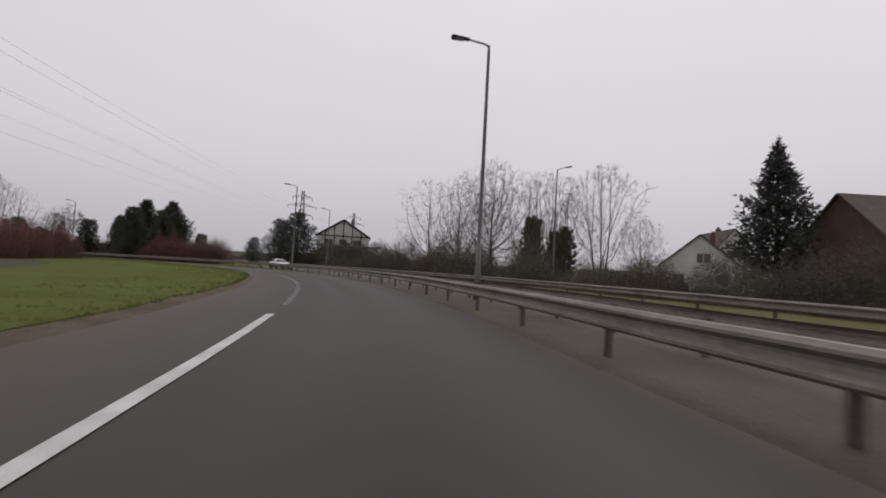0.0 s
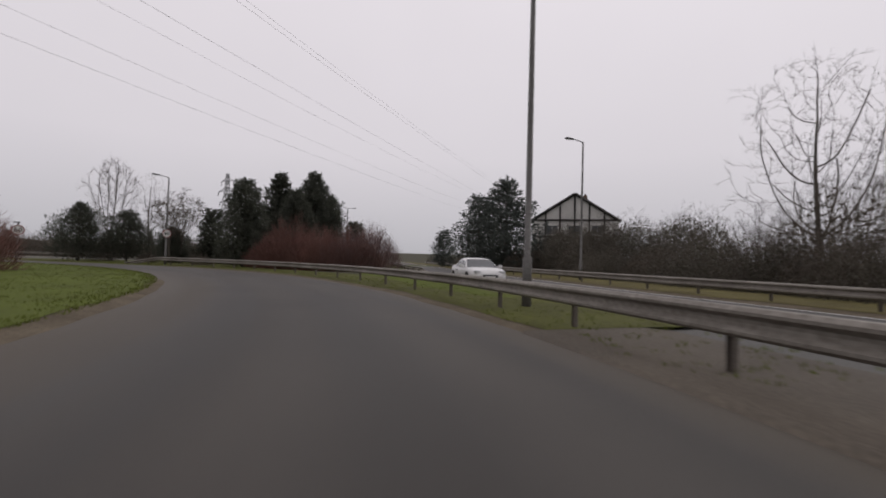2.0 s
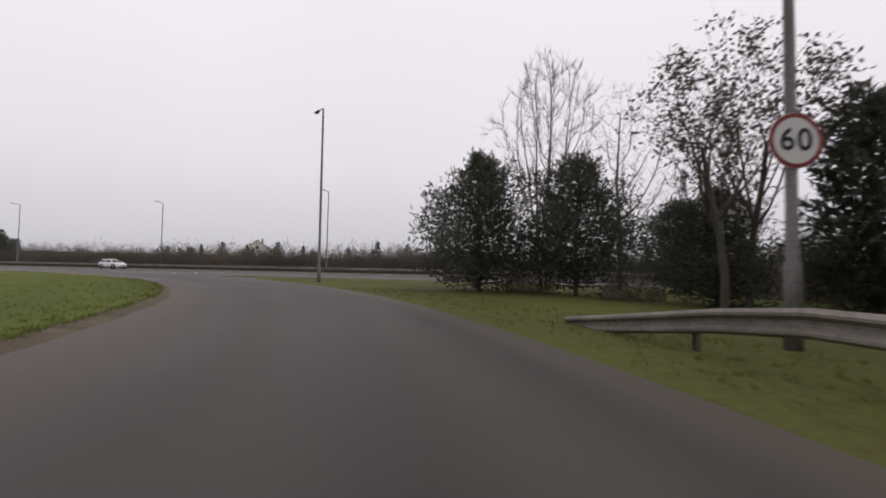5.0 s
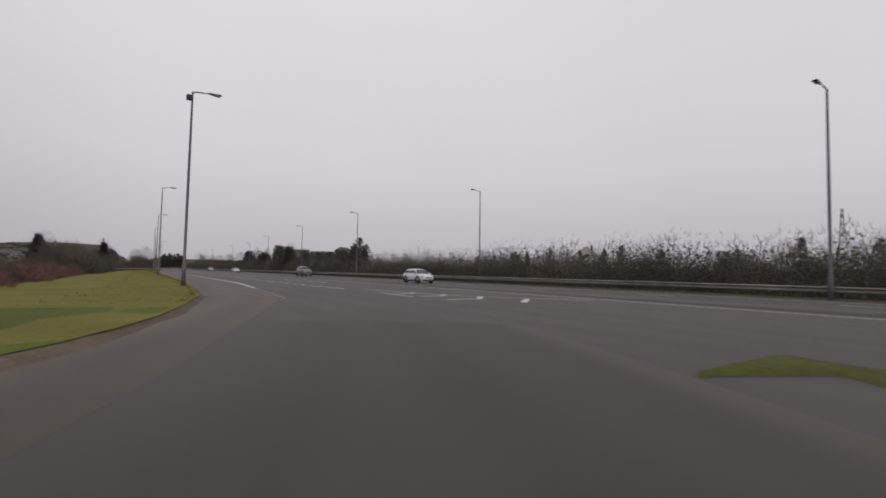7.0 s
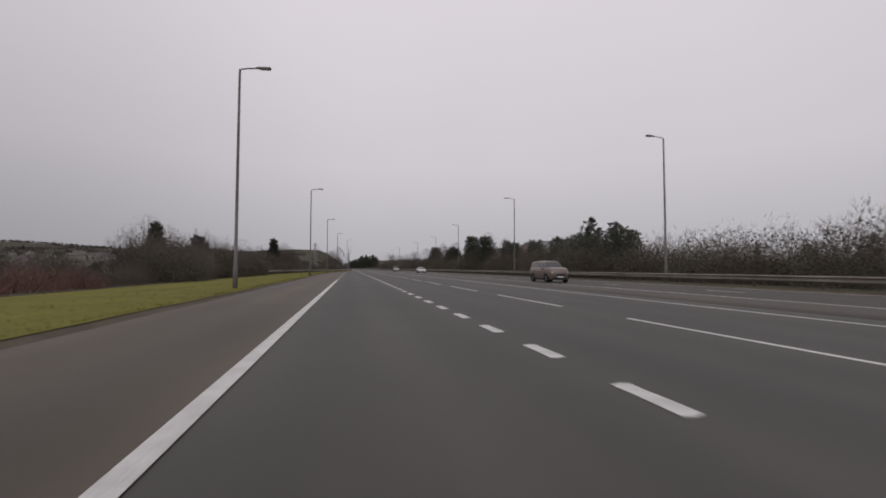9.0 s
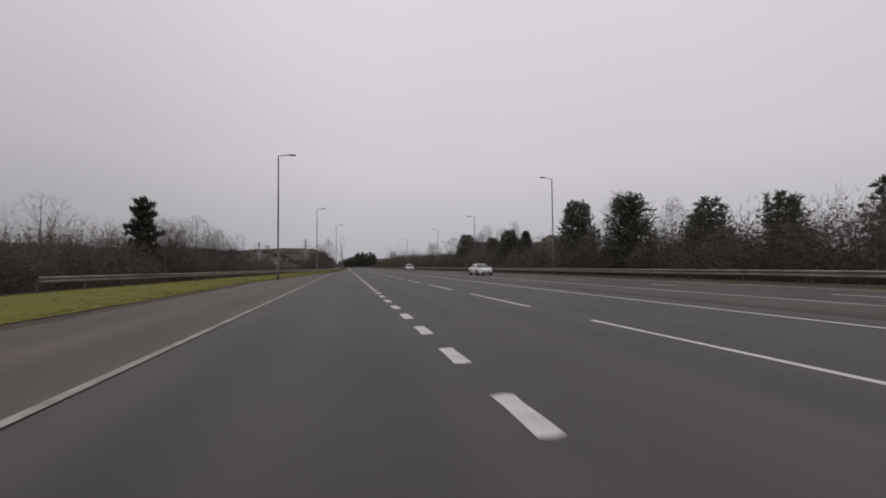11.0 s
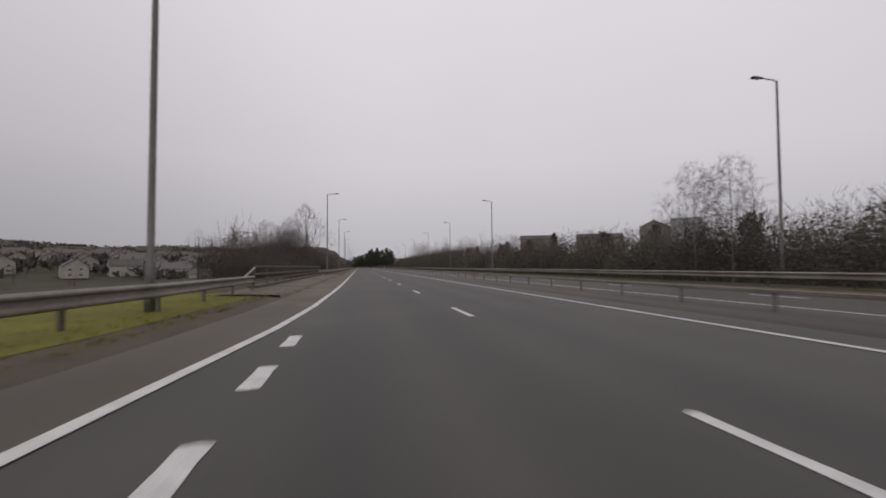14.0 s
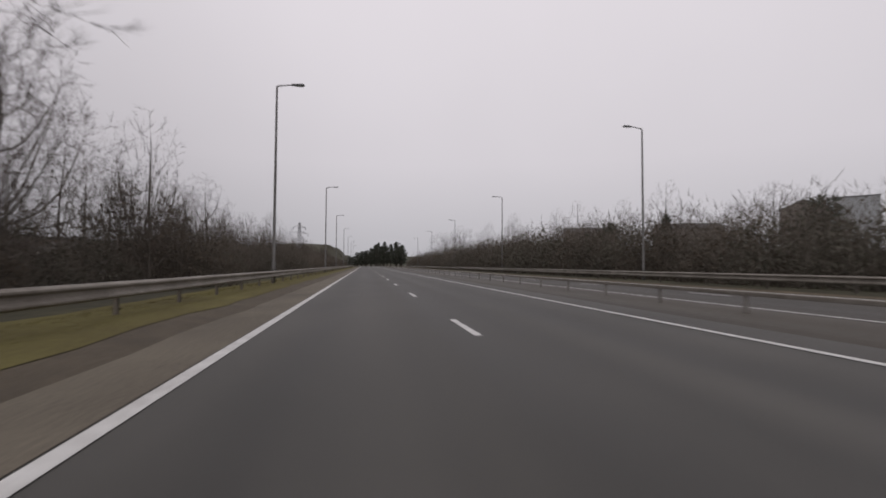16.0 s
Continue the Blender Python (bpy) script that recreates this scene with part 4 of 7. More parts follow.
speed_plate(sign_lamp, plate_turn @ pose(-28.8, -75.65, 3.15, 0, 0, -72) @ pose(0, -0.10, 0), 0.42)


# ---- trees and shrubs ----
def rnd_perp(d, rng):
    a = d.cross(Vector((rng.uniform(-1, 1), rng.uniform(-1, 1), rng.uniform(-1, 1))))
    return a.normalized() if a.length > 1e-4 else Vector((1, 0, 0))


def sliver(v, f, a, b, w, rng):
    """A fine twig: one narrow blade from a to b."""
    d = b - a
    s = rnd_perp(d, rng) * w
    i = len(v)
    v += [a - s, a + s, b]
    f.append((i, i + 1, i + 2))


def grow(rng, H, spread=0.45, kids=(9, 6, 7, 5), lean=0.0, trunk=0.3, up=0.25, droop=0.0):
    """Limbs of a bare deciduous tree: lists for the trunk with its main limbs and for the twigs."""
    tv, tf, wv, wf = [], [], [], []

    def limb(p, d, length, r, level):
        n = 4 if level < 2 else (2 if level == 2 else (2 if level == 3 else 1))
        pts, rad = [p], [r]
        for i in range(n):
            d = (d + Vector((rng.uniform(-1, 1), rng.uniform(-1, 1), rng.uniform(-0.8, 1) * 0.6)) * (0.14 + 0.05 * level)
                 + Vector((0, 0, up * 0.3 if level < 2 else up * 0.1 - droop))).normalized()
            pts.append(pts[-1] + d * (length / n))
            rad.append(r * (1 - (0.70 if level else 0.55) * (i + 1) / n))
        if level < 2:
            tube(tv, tf, pts, rad, 7 if level == 0 else 4, False)
        elif level == 2:
            tube(wv, wf, pts, rad, 3, False)
        else:
            for i in range(n):
                sliver(wv, wf, pts[i], pts[i + 1], max(0.010, rad[i]), rng)
        if level >= len(kids):
            return
        k = kids[level]
        for j in range(k):
            u = rng.uniform(0.2 if level else trunk, 1.0) if j < k - 1 else 1.0
            x = u * n
            i = min(int(x), n - 1)
            q = pts[i].lerp(pts[i + 1], x - i)
            rr = rad[i] + (rad[i + 1] - rad[i]) * (x - i)
            nd = (d * (1 - spread) + rnd_perp(d, rng) * spread * rng.uniform(0.8, 1.7) + Vector((0, 0, up if level < 2 else 0.08))).normalized()
            part_len = rng.uniform(0.45, 0.72) * (1.2 - 0.5 * u if level == 0 else 0.85)
            limb(q, nd, length * part_len, max(0.008, rr * rng.uniform(0.45, 0.7)), level + 1)

    d0 = Vector((lean, rng.uniform(-0.05, 0.05), 1)).normalized()
    limb(Vector((0, 0, -0.2)), d0, H * 0.66, H * 0.013 + 0.03, 0)
    zs = sorted(v.z for v in wv)[int(len(wv) * 0.995)]
    s = H / zs
    return [v * s for v in tv], tf, [v * s for v in wv], wf


def crown_points(rng, n, H, rx, z0, z1, shape):
    """Points scattered through a crown: 'oval', 'wide' (flat-bottomed dome) or 'vase' (fan opening upwards), in uneven lobes."""
    ph = rng.uniform(0, 6.28)
    out = []
    while len(out) < n:
        a, u, q = rng.uniform(0, 6.283), rng.random(), rng.random() ** 0.55
        if shape == "vase":
            r = rx * (0.12 + 0.88 * u ** 0.8) * (1 if u < 0.8 else ((1 - u) / 0.2) ** 0.5)
        elif shape == "wide":
            r = rx * (1 - u ** 2.4) ** 0.5 * (0.55 + 0.45 * min(1, u / 0.25))
        else:
            r = rx * math.sin(math.pi * (0.10 + 0.90 * u) ** 0.9) ** 0.7
        r *= 1 + 0.26 * math.sin(2 * a + 5 * u + ph) + 0.22 * math.sin(5 * a + 11 * u + 2 * ph) + rng.uniform(-0.2, 0.16)
        out.append((math.cos(a) * r * q, math.sin(a) * r * q, H * (z0 + (z1 - z0) * u)))
    return np.array(out)


def branched_tree(seed, H=10.0, rx=3.2, z0=0.24, z1=1.0, shape="oval", n=950, step=0.24, up=0.12, stems=1, twig_n=3, twig_len=0.5, tip=0.0088, sag=0.0,
                  bark=None, twig=None, stout=1.0):
    """A leafless tree whose branches grow towards points in the crown's space; limbs thicken by what they carry."""
    rng = random.Random(seed)
    goal = crown_points(rng, n, H, rx, z0, z1, shape)
    P, parent = [], []
    for s in range(stems):
        a = 6.283 * s / stems + rng.uniform(-0.3, 0.3)
        lean = Vector((math.cos(a), math.sin(a), 0)) * (0.30 if stems > 1 else 0.03)
        p = Vector((math.cos(a), math.sin(a), 0)) * (0.05 if stems > 1 else 0.0) - Vector((0, 0, 0.2))
        last = -1
        while p.z < H * z0 + 0.4:
            P.append(tuple(p))
            parent.append(last)
            last = len(P) - 1
            p = p + (Vector((0, 0, 1)) + lean + Vector((rng.uniform(-1, 1), rng.uniform(-1, 1), 0)) * 0.12).normalized() * step
    near = np.full(len(goal), -1)
    dist = np.full(len(goal), 1e9)
    alive = np.ones(len(goal), bool)
    first, sprouts = 0, {}
    for _ in range(120):
        new_p = np.array(P[first:])
        if len(new_p):
            d = np.linalg.norm(goal[:, None, :] - new_p[None], axis=2)
            k = d.argmin(1)
            m = d[np.arange(len(goal)), k]
            better = m < dist
            near[better], dist[better] = k[better] + first, m[better]
        alive &= dist > step * 1.6
        first = len(P)
        if not alive.any() or len(P) > 6000:
            break
        pull = {}
        for g in np.where(alive)[0]:
            v = goal[g] - np.array(P[near[g]])
            pull.setdefault(near[g], []).append(v / np.linalg.norm(v))
        for i, vs in pull.items():
            sprouts[i] = sprouts.get(i, 0) + 1
            if sprouts[i] > 2:
                alive[near == i] = False
                continue
            v = np.mean(vs, 0) + np.array([rng.uniform(-1, 1) * 0.10, rng.uniform(-1, 1) * 0.10, up + rng.uniform(-1, 1) * 0.08])
            if parent[i] >= 0:
                v = v + (0.5 if sprouts[i] == 1 else 0.1) * (np.array(P[i]) - np.array(P[parent[i]])) / step
            v = v / (np.linalg.norm(v) + 1e-6) * step * rng.uniform(0.8, 1.15)
            P.append(tuple(np.array(P[i]) + v))
            parent.append(int(i))
    N = len(P)
    area = np.zeros(N)
    kids = np.zeros(N, int)
    for i in range(N - 1, -1, -1):
        if kids[i] == 0:
            area[i] += tip ** 2
        if parent[i] >= 0:
            area[parent[i]] += area[i]
            kids[parent[i]] += 1
    R = np.sqrt(area)
    tv, tf, wv, wf = [], [], [], []
    for i in range(N):
        b = Vector(P[i])
        if parent[i] < 0:
            continue
        a = Vector(P[parent[i]])
        way = (b - a).normalized()
        if R[i] > 0.020:
            tube(tv, tf, [a, b], [min(R[parent[i]], R[i] * 1.15), R[i]], 6 if R[i] > 0.06 else 4, False)
        else:
            sliver(wv, wf, a, b + way * (step * 0.3), max(0.008, R[i] * 0.95) * stout, rng)
        if R[i] < 0.024 and b.z > H * z0 * 0.8:
            for _ in range(twig_n if kids[i] == 0 else max(1, twig_n - 2)):
                d = (way + Vector((rng.uniform(-1, 1), rng.uniform(-1, 1), rng.uniform(-0.7, 0.9) + up - sag)) * 0.62).normalized()
                e = b + d * (twig_len * rng.uniform(0.6, 1.4))
                sliver(wv, wf, b, e, 0.0062 * stout, rng)
                q = b.lerp(e, rng.uniform(0.25, 0.6))
                side = (d + rnd_perp(d, rng) * 0.8 + Vector((0, 0, 0.2 - sag))).normalized()
                sliver(wv, wf, q, q + side * (twig_len * rng.uniform(0.3, 0.7)), 0.0048 * stout, rng)
    s = H / max(v.z for v in wv)
    return (mesh_of("trunk", [v * s for v in tv], tf, bark or M_BARK, None, True), mesh_of("crown", [v * s for v in wv], wf, twig or M_TWIG))


def bare_tree_meshes(seed, H, mat_bark=None, twig=None, **k):
    rng = random.Random(seed)
    tv, tf, wv, wf = grow(rng, H, **k)
    return mesh_of("trunk", tv, tf, mat_bark or M_BARK, None, True), mesh_of("crown", wv, wf, twig or M_TWIG)


def spray(rng, v, f, c, out, n, ln, wd):
    """A tuft of n narrow needle blades round c, leaning outwards and up."""
    for _ in range(n):
        d = (out + Vector((rng.uniform(-1, 1), rng.uniform(-1, 1), rng.uniform(-0.5, 1.0))) * 0.9).normalized()
        s = rnd_perp(d, rng) * wd
        b = len(v)
        o = c + Vector((rng.uniform(-1, 1), rng.uniform(-1, 1), rng.uniform(-1, 1))) * (ln * 0.35)
        v += [o - s, o + s, o + d * ln * rng.uniform(0.7, 1.2)]
        f.append((b, b + 1, b + 2))


def pine_meshes(seed, H, R, base=0.12, power=0.75, clumps=420, leaf=None, droop=0.0, ragged=0.22, blades=15, fine=1.0, arms=46):
    """Trunk with whorled limbs, and a ragged crown of needle tufts that thins to a tip."""
    rng = random.Random(seed)
    tv, tf = [], []
    tube(tv, tf, [(0, 0, -0.2), (0.05, 0, H * 0.4), (0, 0.06, H * 0.75), (0, 0, H * 0.97)], [H * 0.022, H * 0.017, H * 0.009, 0.015], 7, False)
    v, f = [], []
    limbs = []
    for i in range(arms):
        z = H * (base + (0.96 - base) * (i + rng.random()) / arms)
        u = (z / H - base) / (1 - base)
        prof = (1 - u) ** power * (0.55 + 0.45 * min(1, u / 0.16))
        a = i * 2.39996 + rng.uniform(-0.4, 0.4)
        r = R * prof * rng.uniform(1 - ragged * 1.6, 1 + ragged)
        tip = Vector((math.cos(a) * r, math.sin(a) * r, z + r * (0.35 * u + 0.08 - droop)))
        root = Vector((0, 0, z))
        tube(tv, tf, [root, root.lerp(tip, 0.5) - Vector((0, 0, 0.06 * r)), tip], [0.05 + 0.012 * H * (1 - u) * 0.4, 0.03, 0.012], 3, False)
        limbs.append((root, tip, r))
    tot = sum(l[2] + 0.25 for l in limbs)
    for root, tip, r in limbs:
        n = max(3, int(clumps * (r + 0.25) / tot))
        for j in range(n):
            t = (j + rng.random()) / n
            t = 0.15 + 0.85 * t
            c = root.lerp(tip, t) + Vector((rng.uniform(-1, 1), rng.uniform(-1, 1), rng.uniform(-0.7, 0.9))) * (0.10 + 0.22 * r * (1.05 - 0.65 * t))
            out = (tip - root).normalized() * 0.7 + Vector((0, 0, 0.55 - droop))
            sz = (0.28 + 0.03 * H * rng.uniform(0.6, 1.1)) * (0.4 + 0.6 * fine)
            spray(rng, v, f, c, out, blades, sz, (0.05 + 0.0045 * H) * fine)
    spray(rng, v, f, Vector((0, 0, H * 0.96)), Vector((0, 0, 1.5)), 14, 0.6, 0.07)
    return mesh_of("trunk", tv, tf, M_BARK, None, True), mesh_of("crown", v, f, leaf or M_NEEDLE)


def shoot(rng, v, f, c, way, ln, n, needle, wd):
    """An upturned shoot of a pine: needles set all round a short stem, like a bottle brush."""
    for k in range(n):
        u = (k + rng.random()) / n
        p = c + way * (ln * u)
        d = (way * (0.45 + 0.5 * u) + rnd_perp(way, rng) * 0.8).normalized()
        s = rnd_perp(d, rng) * wd
        b = len(v)
        v += [p - s, p + s, p + d * (needle * rng.uniform(0.75, 1.2))]
        f.append((b, b + 1, b + 2))


def dense_pine(seed, H, R, base=0.06, power=0.45, arms=100, shoots=1300, per=11, fill=2600, ragged=0.10, leaf=None, lift=0.3, size=1.0, coarse=1.2):
    """A full-crowned pine: rising limbs that end in upturned shoots, with older needles filling the inside."""
    rng = random.Random(seed)
    tv, tf, v, f = [], [], [], []
    tube(tv, tf, [(0, 0, -0.2), (0.06, 0, H * 0.4), (-0.04, 0.06, H * 0.75), (0, 0, H * 0.97)], [H * 0.02, H * 0.016, H * 0.008, 0.015], 7, False)
    ph, limbs = rng.uniform(0, 6.28), []
    for i in range(arms):
        z = H * (base + (0.95 - base) * ((i + rng.random()) / arms) ** 0.9)
        u = (z / H - base) / (1 - base)
        a = i * 2.39996 + rng.uniform(-0.4, 0.4)
        r = R * (1 - u ** 1.5) ** power * (0.62 + 0.38 * min(1, u / 0.2))
        r *= 1 + 0.11 * math.sin(2 * a + 7 * u + ph) + 0.08 * math.sin(5 * a - 9 * u + ph)
        r *= rng.uniform(1 - ragged * 1.5, 1 + ragged)
        root = Vector((0, 0, z - 0.1 * r))
        tip = Vector((math.cos(a) * r, math.sin(a) * r, min(z + r * lift * (0.4 + u), H * 0.985)))
        tube(tv, tf, [root, root.lerp(tip, 0.55) - Vector((0, 0, 0.07 * r)), tip], [0.02 + 0.005 * H * (1 - u), 0.022, 0.008], 3, False)
        limbs.append((root, tip, r))
    tot = sum(l[2] + 0.3 for l in limbs)
    for root, tip, r in limbs:
        out = (tip - root).normalized()
        n = max(3, int(shoots * (r + 0.3) / tot))
        for j in range(n):
            t = 1 - 0.75 * rng.random() ** 1.6
            c = root.lerp(tip, t) + Vector((rng.uniform(-1, 1), rng.uniform(-1, 1), rng.uniform(-0.8, 0.8))) * (0.08 + 0.26 * r * (1.1 - 0.7 * t))
            way = (out * rng.uniform(0.2, 0.8) + Vector((rng.uniform(-0.4, 0.4), rng.uniform(-0.4, 0.4), rng.uniform(0.3, 1.0)))).normalized()
            shoot(rng, v, f, c, way, 0.036 * H * size * rng.uniform(0.6, 1.25), per, 0.023 * H * size, 0.0026 * H * size)
        for j in range(int(fill * (r + 0.3) / tot)):
            c = root.lerp(tip, 0.93 * rng.random() ** 0.6) + Vector((rng.uniform(-1, 1), rng.uniform(-1, 1), rng.uniform(-0.8, 0.8))) * (0.05 + 0.24 * r)
            d = (out + Vector((rng.uniform(-1, 1), rng.uniform(-1, 1), rng.uniform(-1, 1)))).normalized()
            sliver(v, f, c, c + d * (0.042 * H * coarse), 0.011 * H * coarse, rng)
    shoot(rng, v, f, Vector((0, 0, H * 0.93)), Vector((0, 0, 1)), 0.07 * H, 40, 0.03 * H, 0.003 * H)
    return mesh_of("trunk", tv, tf, M_BARK, None, True), mesh_of("crown", v, f, leaf or M_NEEDLE)


def mound(seed, H, R, twigs, leaves, mat=None, leaf=None, width=0.011, length=0.48, leaf_size=0.15, stems=26, upright=0.55, lobes=0.16, foot=0.75, split=False):
    """A dense winter shrub: stems from the ground, a dome of fine twigs with an uneven top, and leaves inside it where it keeps them."""
    rng = random.Random(seed)
    ph, q = rng.uniform(0, 6.28), rng.uniform(0, 6.28)

    def top(a, k):
        return H * (1 - (1 - 0.45 * foot) * k ** 2.4) * (1 - lobes + lobes * (math.sin(3 * a + 4 * k + ph) + 0.6 * math.sin(5 * a - 7 * k + q)))

    v, f, lv, lf = [], [], [], []
    for i in range(stems):
        a, k = rng.uniform(0, 6.283), math.sqrt(rng.random())
        h = top(a, k)
        p = [Vector((math.cos(a) * R * k * w + rng.uniform(-0.1, 0.1), math.sin(a) * R * k * w + rng.uniform(-0.1, 0.1), h * z)) for w, z in ((0.5, -0.05), (0.75, 0.4), (0.98, 0.86))]
        tube(v, f, p, [width * 2.6, width * 1.8, width * 0.9], 3, False)
    sv, sf = v, f
    if split:
        v, f = [], []
    for i in range(twigs):
        a, k = rng.uniform(0, 6.283), math.sqrt(rng.random())
        z = 1 - 0.95 * rng.random() ** 1.5
        c = Vector((math.cos(a) * R * k, math.sin(a) * R * k, top(a, k) * z - 0.3 * length))
        d = Vector((math.cos(a) * k * 0.5 + rng.uniform(-1, 1) * (1 - upright), math.sin(a) * k * 0.5 + rng.uniform(-1, 1) * (1 - upright), upright + rng.uniform(-0.2, 0.5))).normalized()
        sliver(v, f, c, c + d * (length * rng.uniform(0.5, 1.3)), width * rng.uniform(0.6, 1.2), rng)
    for i in range(leaves):
        a, k = rng.uniform(0, 6.283), math.sqrt(rng.random())
        z = 0.80 * (1 - rng.random() ** 1.7)
        c = Vector((math.cos(a) * R * k * 0.97, math.sin(a) * R * k * 0.97, top(a, k) * (z + 0.02)))
        d = Vector((rng.uniform(-1, 1), rng.uniform(-1, 1), rng.uniform(-0.6, 1))).normalized()
        s = rnd_perp(d, rng) * (leaf_size * 0.36)
        b = len(lv)
        lv += [c - s * 0.6, c + d * (leaf_size * 0.45) + s, c + d * (leaf_size * rng.uniform(0.9, 1.4)) - s * 0.4]
        lf.append((b, b + 1, b + 2))
    if split:
        return mesh_of("woody_base", sv, sf, mat), mesh_of("twig_crown", v, f, mat)
    return mesh_of("thicket", v, f, mat or M_TWIG_BROWN), (mesh_of("foliage", lv, lf, leaf or M_LEAF_DARK) if leaves else None)


def plant(name, meshes, x, y, turn, s, label, category, group="", sz=None, z=None, names=("trunk", "crown")):
    zz = float(land(x, y)) if z is None else z
    th = new(name)
    th.matrix_basis = pose(x, y, zz, 0, 0, turn) @ Matrix.Diagonal((s, s, sz or s, 1))
    th.empty_display_size = 0.2
    tagged(th, label, category, group)
    for n, me in zip(names, meshes):
        if me:
            child(n, me, th)
    return th


def whorled_fir(seed, H, R):
    """A young fir: whorls of rising boughs set apart along the stem, each clad in short shoots, under a bare leader."""
    rng = random.Random(seed)
    tv, tf, v, f = [], [], [], []
    tube(tv, tf, [(0, 0, -0.2), (0.02, 0, H * 0.5), (0, 0, H)], [H * 0.016, H * 0.010, 0.008], 6, False)
    z, w = 0.06 * H, 0
    while z < 0.93 * H:
        u = z / H
        r = R * (1 - u) ** 0.85
        for k in range(7 if u < 0.6 else 5):
            a = 6.283 * k / (7 if u < 0.6 else 5) + 0.5 * w + rng.uniform(-0.2, 0.2)
            ln = r * rng.uniform(0.8, 1.12) + 0.08
            root = Vector((0, 0, z + rng.uniform(-0.03, 0.03) * H * (1 - u)))
            tip = root + Vector((math.cos(a) * ln, math.sin(a) * ln, ln * (0.10 + 0.45 * u)))
            tube(tv, tf, [root, root.lerp(tip, 0.5) - Vector((0, 0, 0.07 * ln)), tip], [0.022 * (1.1 - u), 0.014, 0.005], 3, False)
            for j in range(max(4, int(ln * 14))):
                c = root.lerp(tip, 0.2 + 0.8 * rng.random())
                way = ((tip - root).normalized() + rnd_perp(tip - root, rng) * 0.7).normalized()
                shoot(rng, v, f, c, way, 0.20 * rng.uniform(0.6, 1.2), 9, 0.085, 0.010)
        z += H * (0.115 - 0.06 * u)
        w += 1
    shoot(rng, v, f, Vector((0, 0, H * 0.86)), Vector((0, 0, 1)), 0.15 * H, 40, 0.09, 0.010)
    return mesh_of("trunk", tv, tf, M_BARK, None, True), mesh_of("crown", v, f, M_NEEDLE)


BARE = [branched_tree(11, n=820), branched_tree(12, rx=3.9, z0=0.2, shape="wide", n=880), branched_tree(13, rx=2.3, z0=0.16, n=700, up=0.35),
        branched_tree(14, rx=3.4, z0=0.26, shape="wide", n=820)]
VASE = [branched_tree(15, rx=3.4, z0=0.06, shape="vase", n=1200, tip=0.011, up=0.5, stems=4, twig_len=0.7, twig_n=4, stout=1.6), branched_tree(16, rx=2.9, z0=0.08, shape="vase", n=1100, tip=0.011, up=0.55, stems=3, twig_len=0.7, twig_n=4, stout=1.6)]
GRAND = [branched_tree(17, rx=4.0, z0=0.22, shape="wide", n=1900, step=0.2, twig_len=0.5, tip=0.0070, twig_n=4), branched_tree(18, rx=3.3, z0=0.18, n=1800, step=0.2, twig_len=0.5, tip=0.0070, twig_n=4, up=0.22),
         branched_tree(25, rx=3.8, z0=0.10, shape="vase", n=1500, step=0.2, up=0.35, stems=3, twig_len=0.55, tip=0.0072, twig_n=4)]
LITE = [bare_tree_meshes(19, 10.0, spread=0.46, kids=(9, 6, 6, 2)), bare_tree_meshes(20, 10.0, spread=0.40, kids=(10, 6, 6, 2), up=0.36)]
BIRCH = [branched_tree(21, rx=2.1, z0=0.2, n=1100, step=0.22, up=0.3, twig_len=0.9, twig_n=5, sag=1.1, bark=M_BARK_PALE, tip=0.0066),
         branched_tree(22, rx=2.5, z0=0.18, n=1000, step=0.22, up=0.25, twig_len=0.8, twig_n=5, sag=0.8, bark=M_BARK_PALE, tip=0.0066)]
PINE_NEAR = [dense_pine(35, 10.0, 3.0, 0.04, 0.42), dense_pine(36, 10.0, 2.2, 0.06, 0.70), dense_pine(37, 10.0, 3.3, 0.04, 0.45, 110, 1500, 11, 3000)]
PINE_HERO = [dense_pine(38, 10.0, 2.9, 0.03, 0.55, 130, 2600, 12, 9000, 0.10, None, 0.3, 0.85, 0.62), dense_pine(39, 10.0, 3.4, 0.03, 0.85, 130, 2600, 12, 9000, 0.12, None, 0.3, 0.85, 0.62)]
PINE_MID = [dense_pine(43, 10.0, 3.1, 0.04, 0.42, 60, 520, 9, 900, 0.14, None, 0.3, 1.3, 1.7), dense_pine(44, 10.0, 2.6, 0.06, 0.52, 60, 480, 9, 800, 0.14, None, 0.3, 1.3, 1.7),
            dense_pine(45, 10.0, 3.6, 0.05, 0.40, 60, 560, 9, 1000, 0.16, None, 0.25, 1.3, 1.7)]
PINE = [pine_meshes(31, 10.0, 2.9, 0.10, 0.55), pine_meshes(32, 10.0, 2.5, 0.16, 0.65), pine_meshes(33, 10.0, 3.3, 0.08, 0.50, 520)]
ROUND = [dense_pine(41, 6.0, 3.3, 0.08, 0.95, 130, 2300, 12, 8500, 0.30, None, 0.22, 0.9, 0.72), dense_pine(42, 6.0, 3.4, 0.10, 0.82, 130, 2300, 12, 8500, 0.28, None, 0.20, 0.9, 0.72)]
ROUND_FAR = dense_pine(40, 6.0, 3.2, 0.08, 0.85, 60, 520, 9, 1400, 0.28, None, 0.2, 1.5, 1.3)
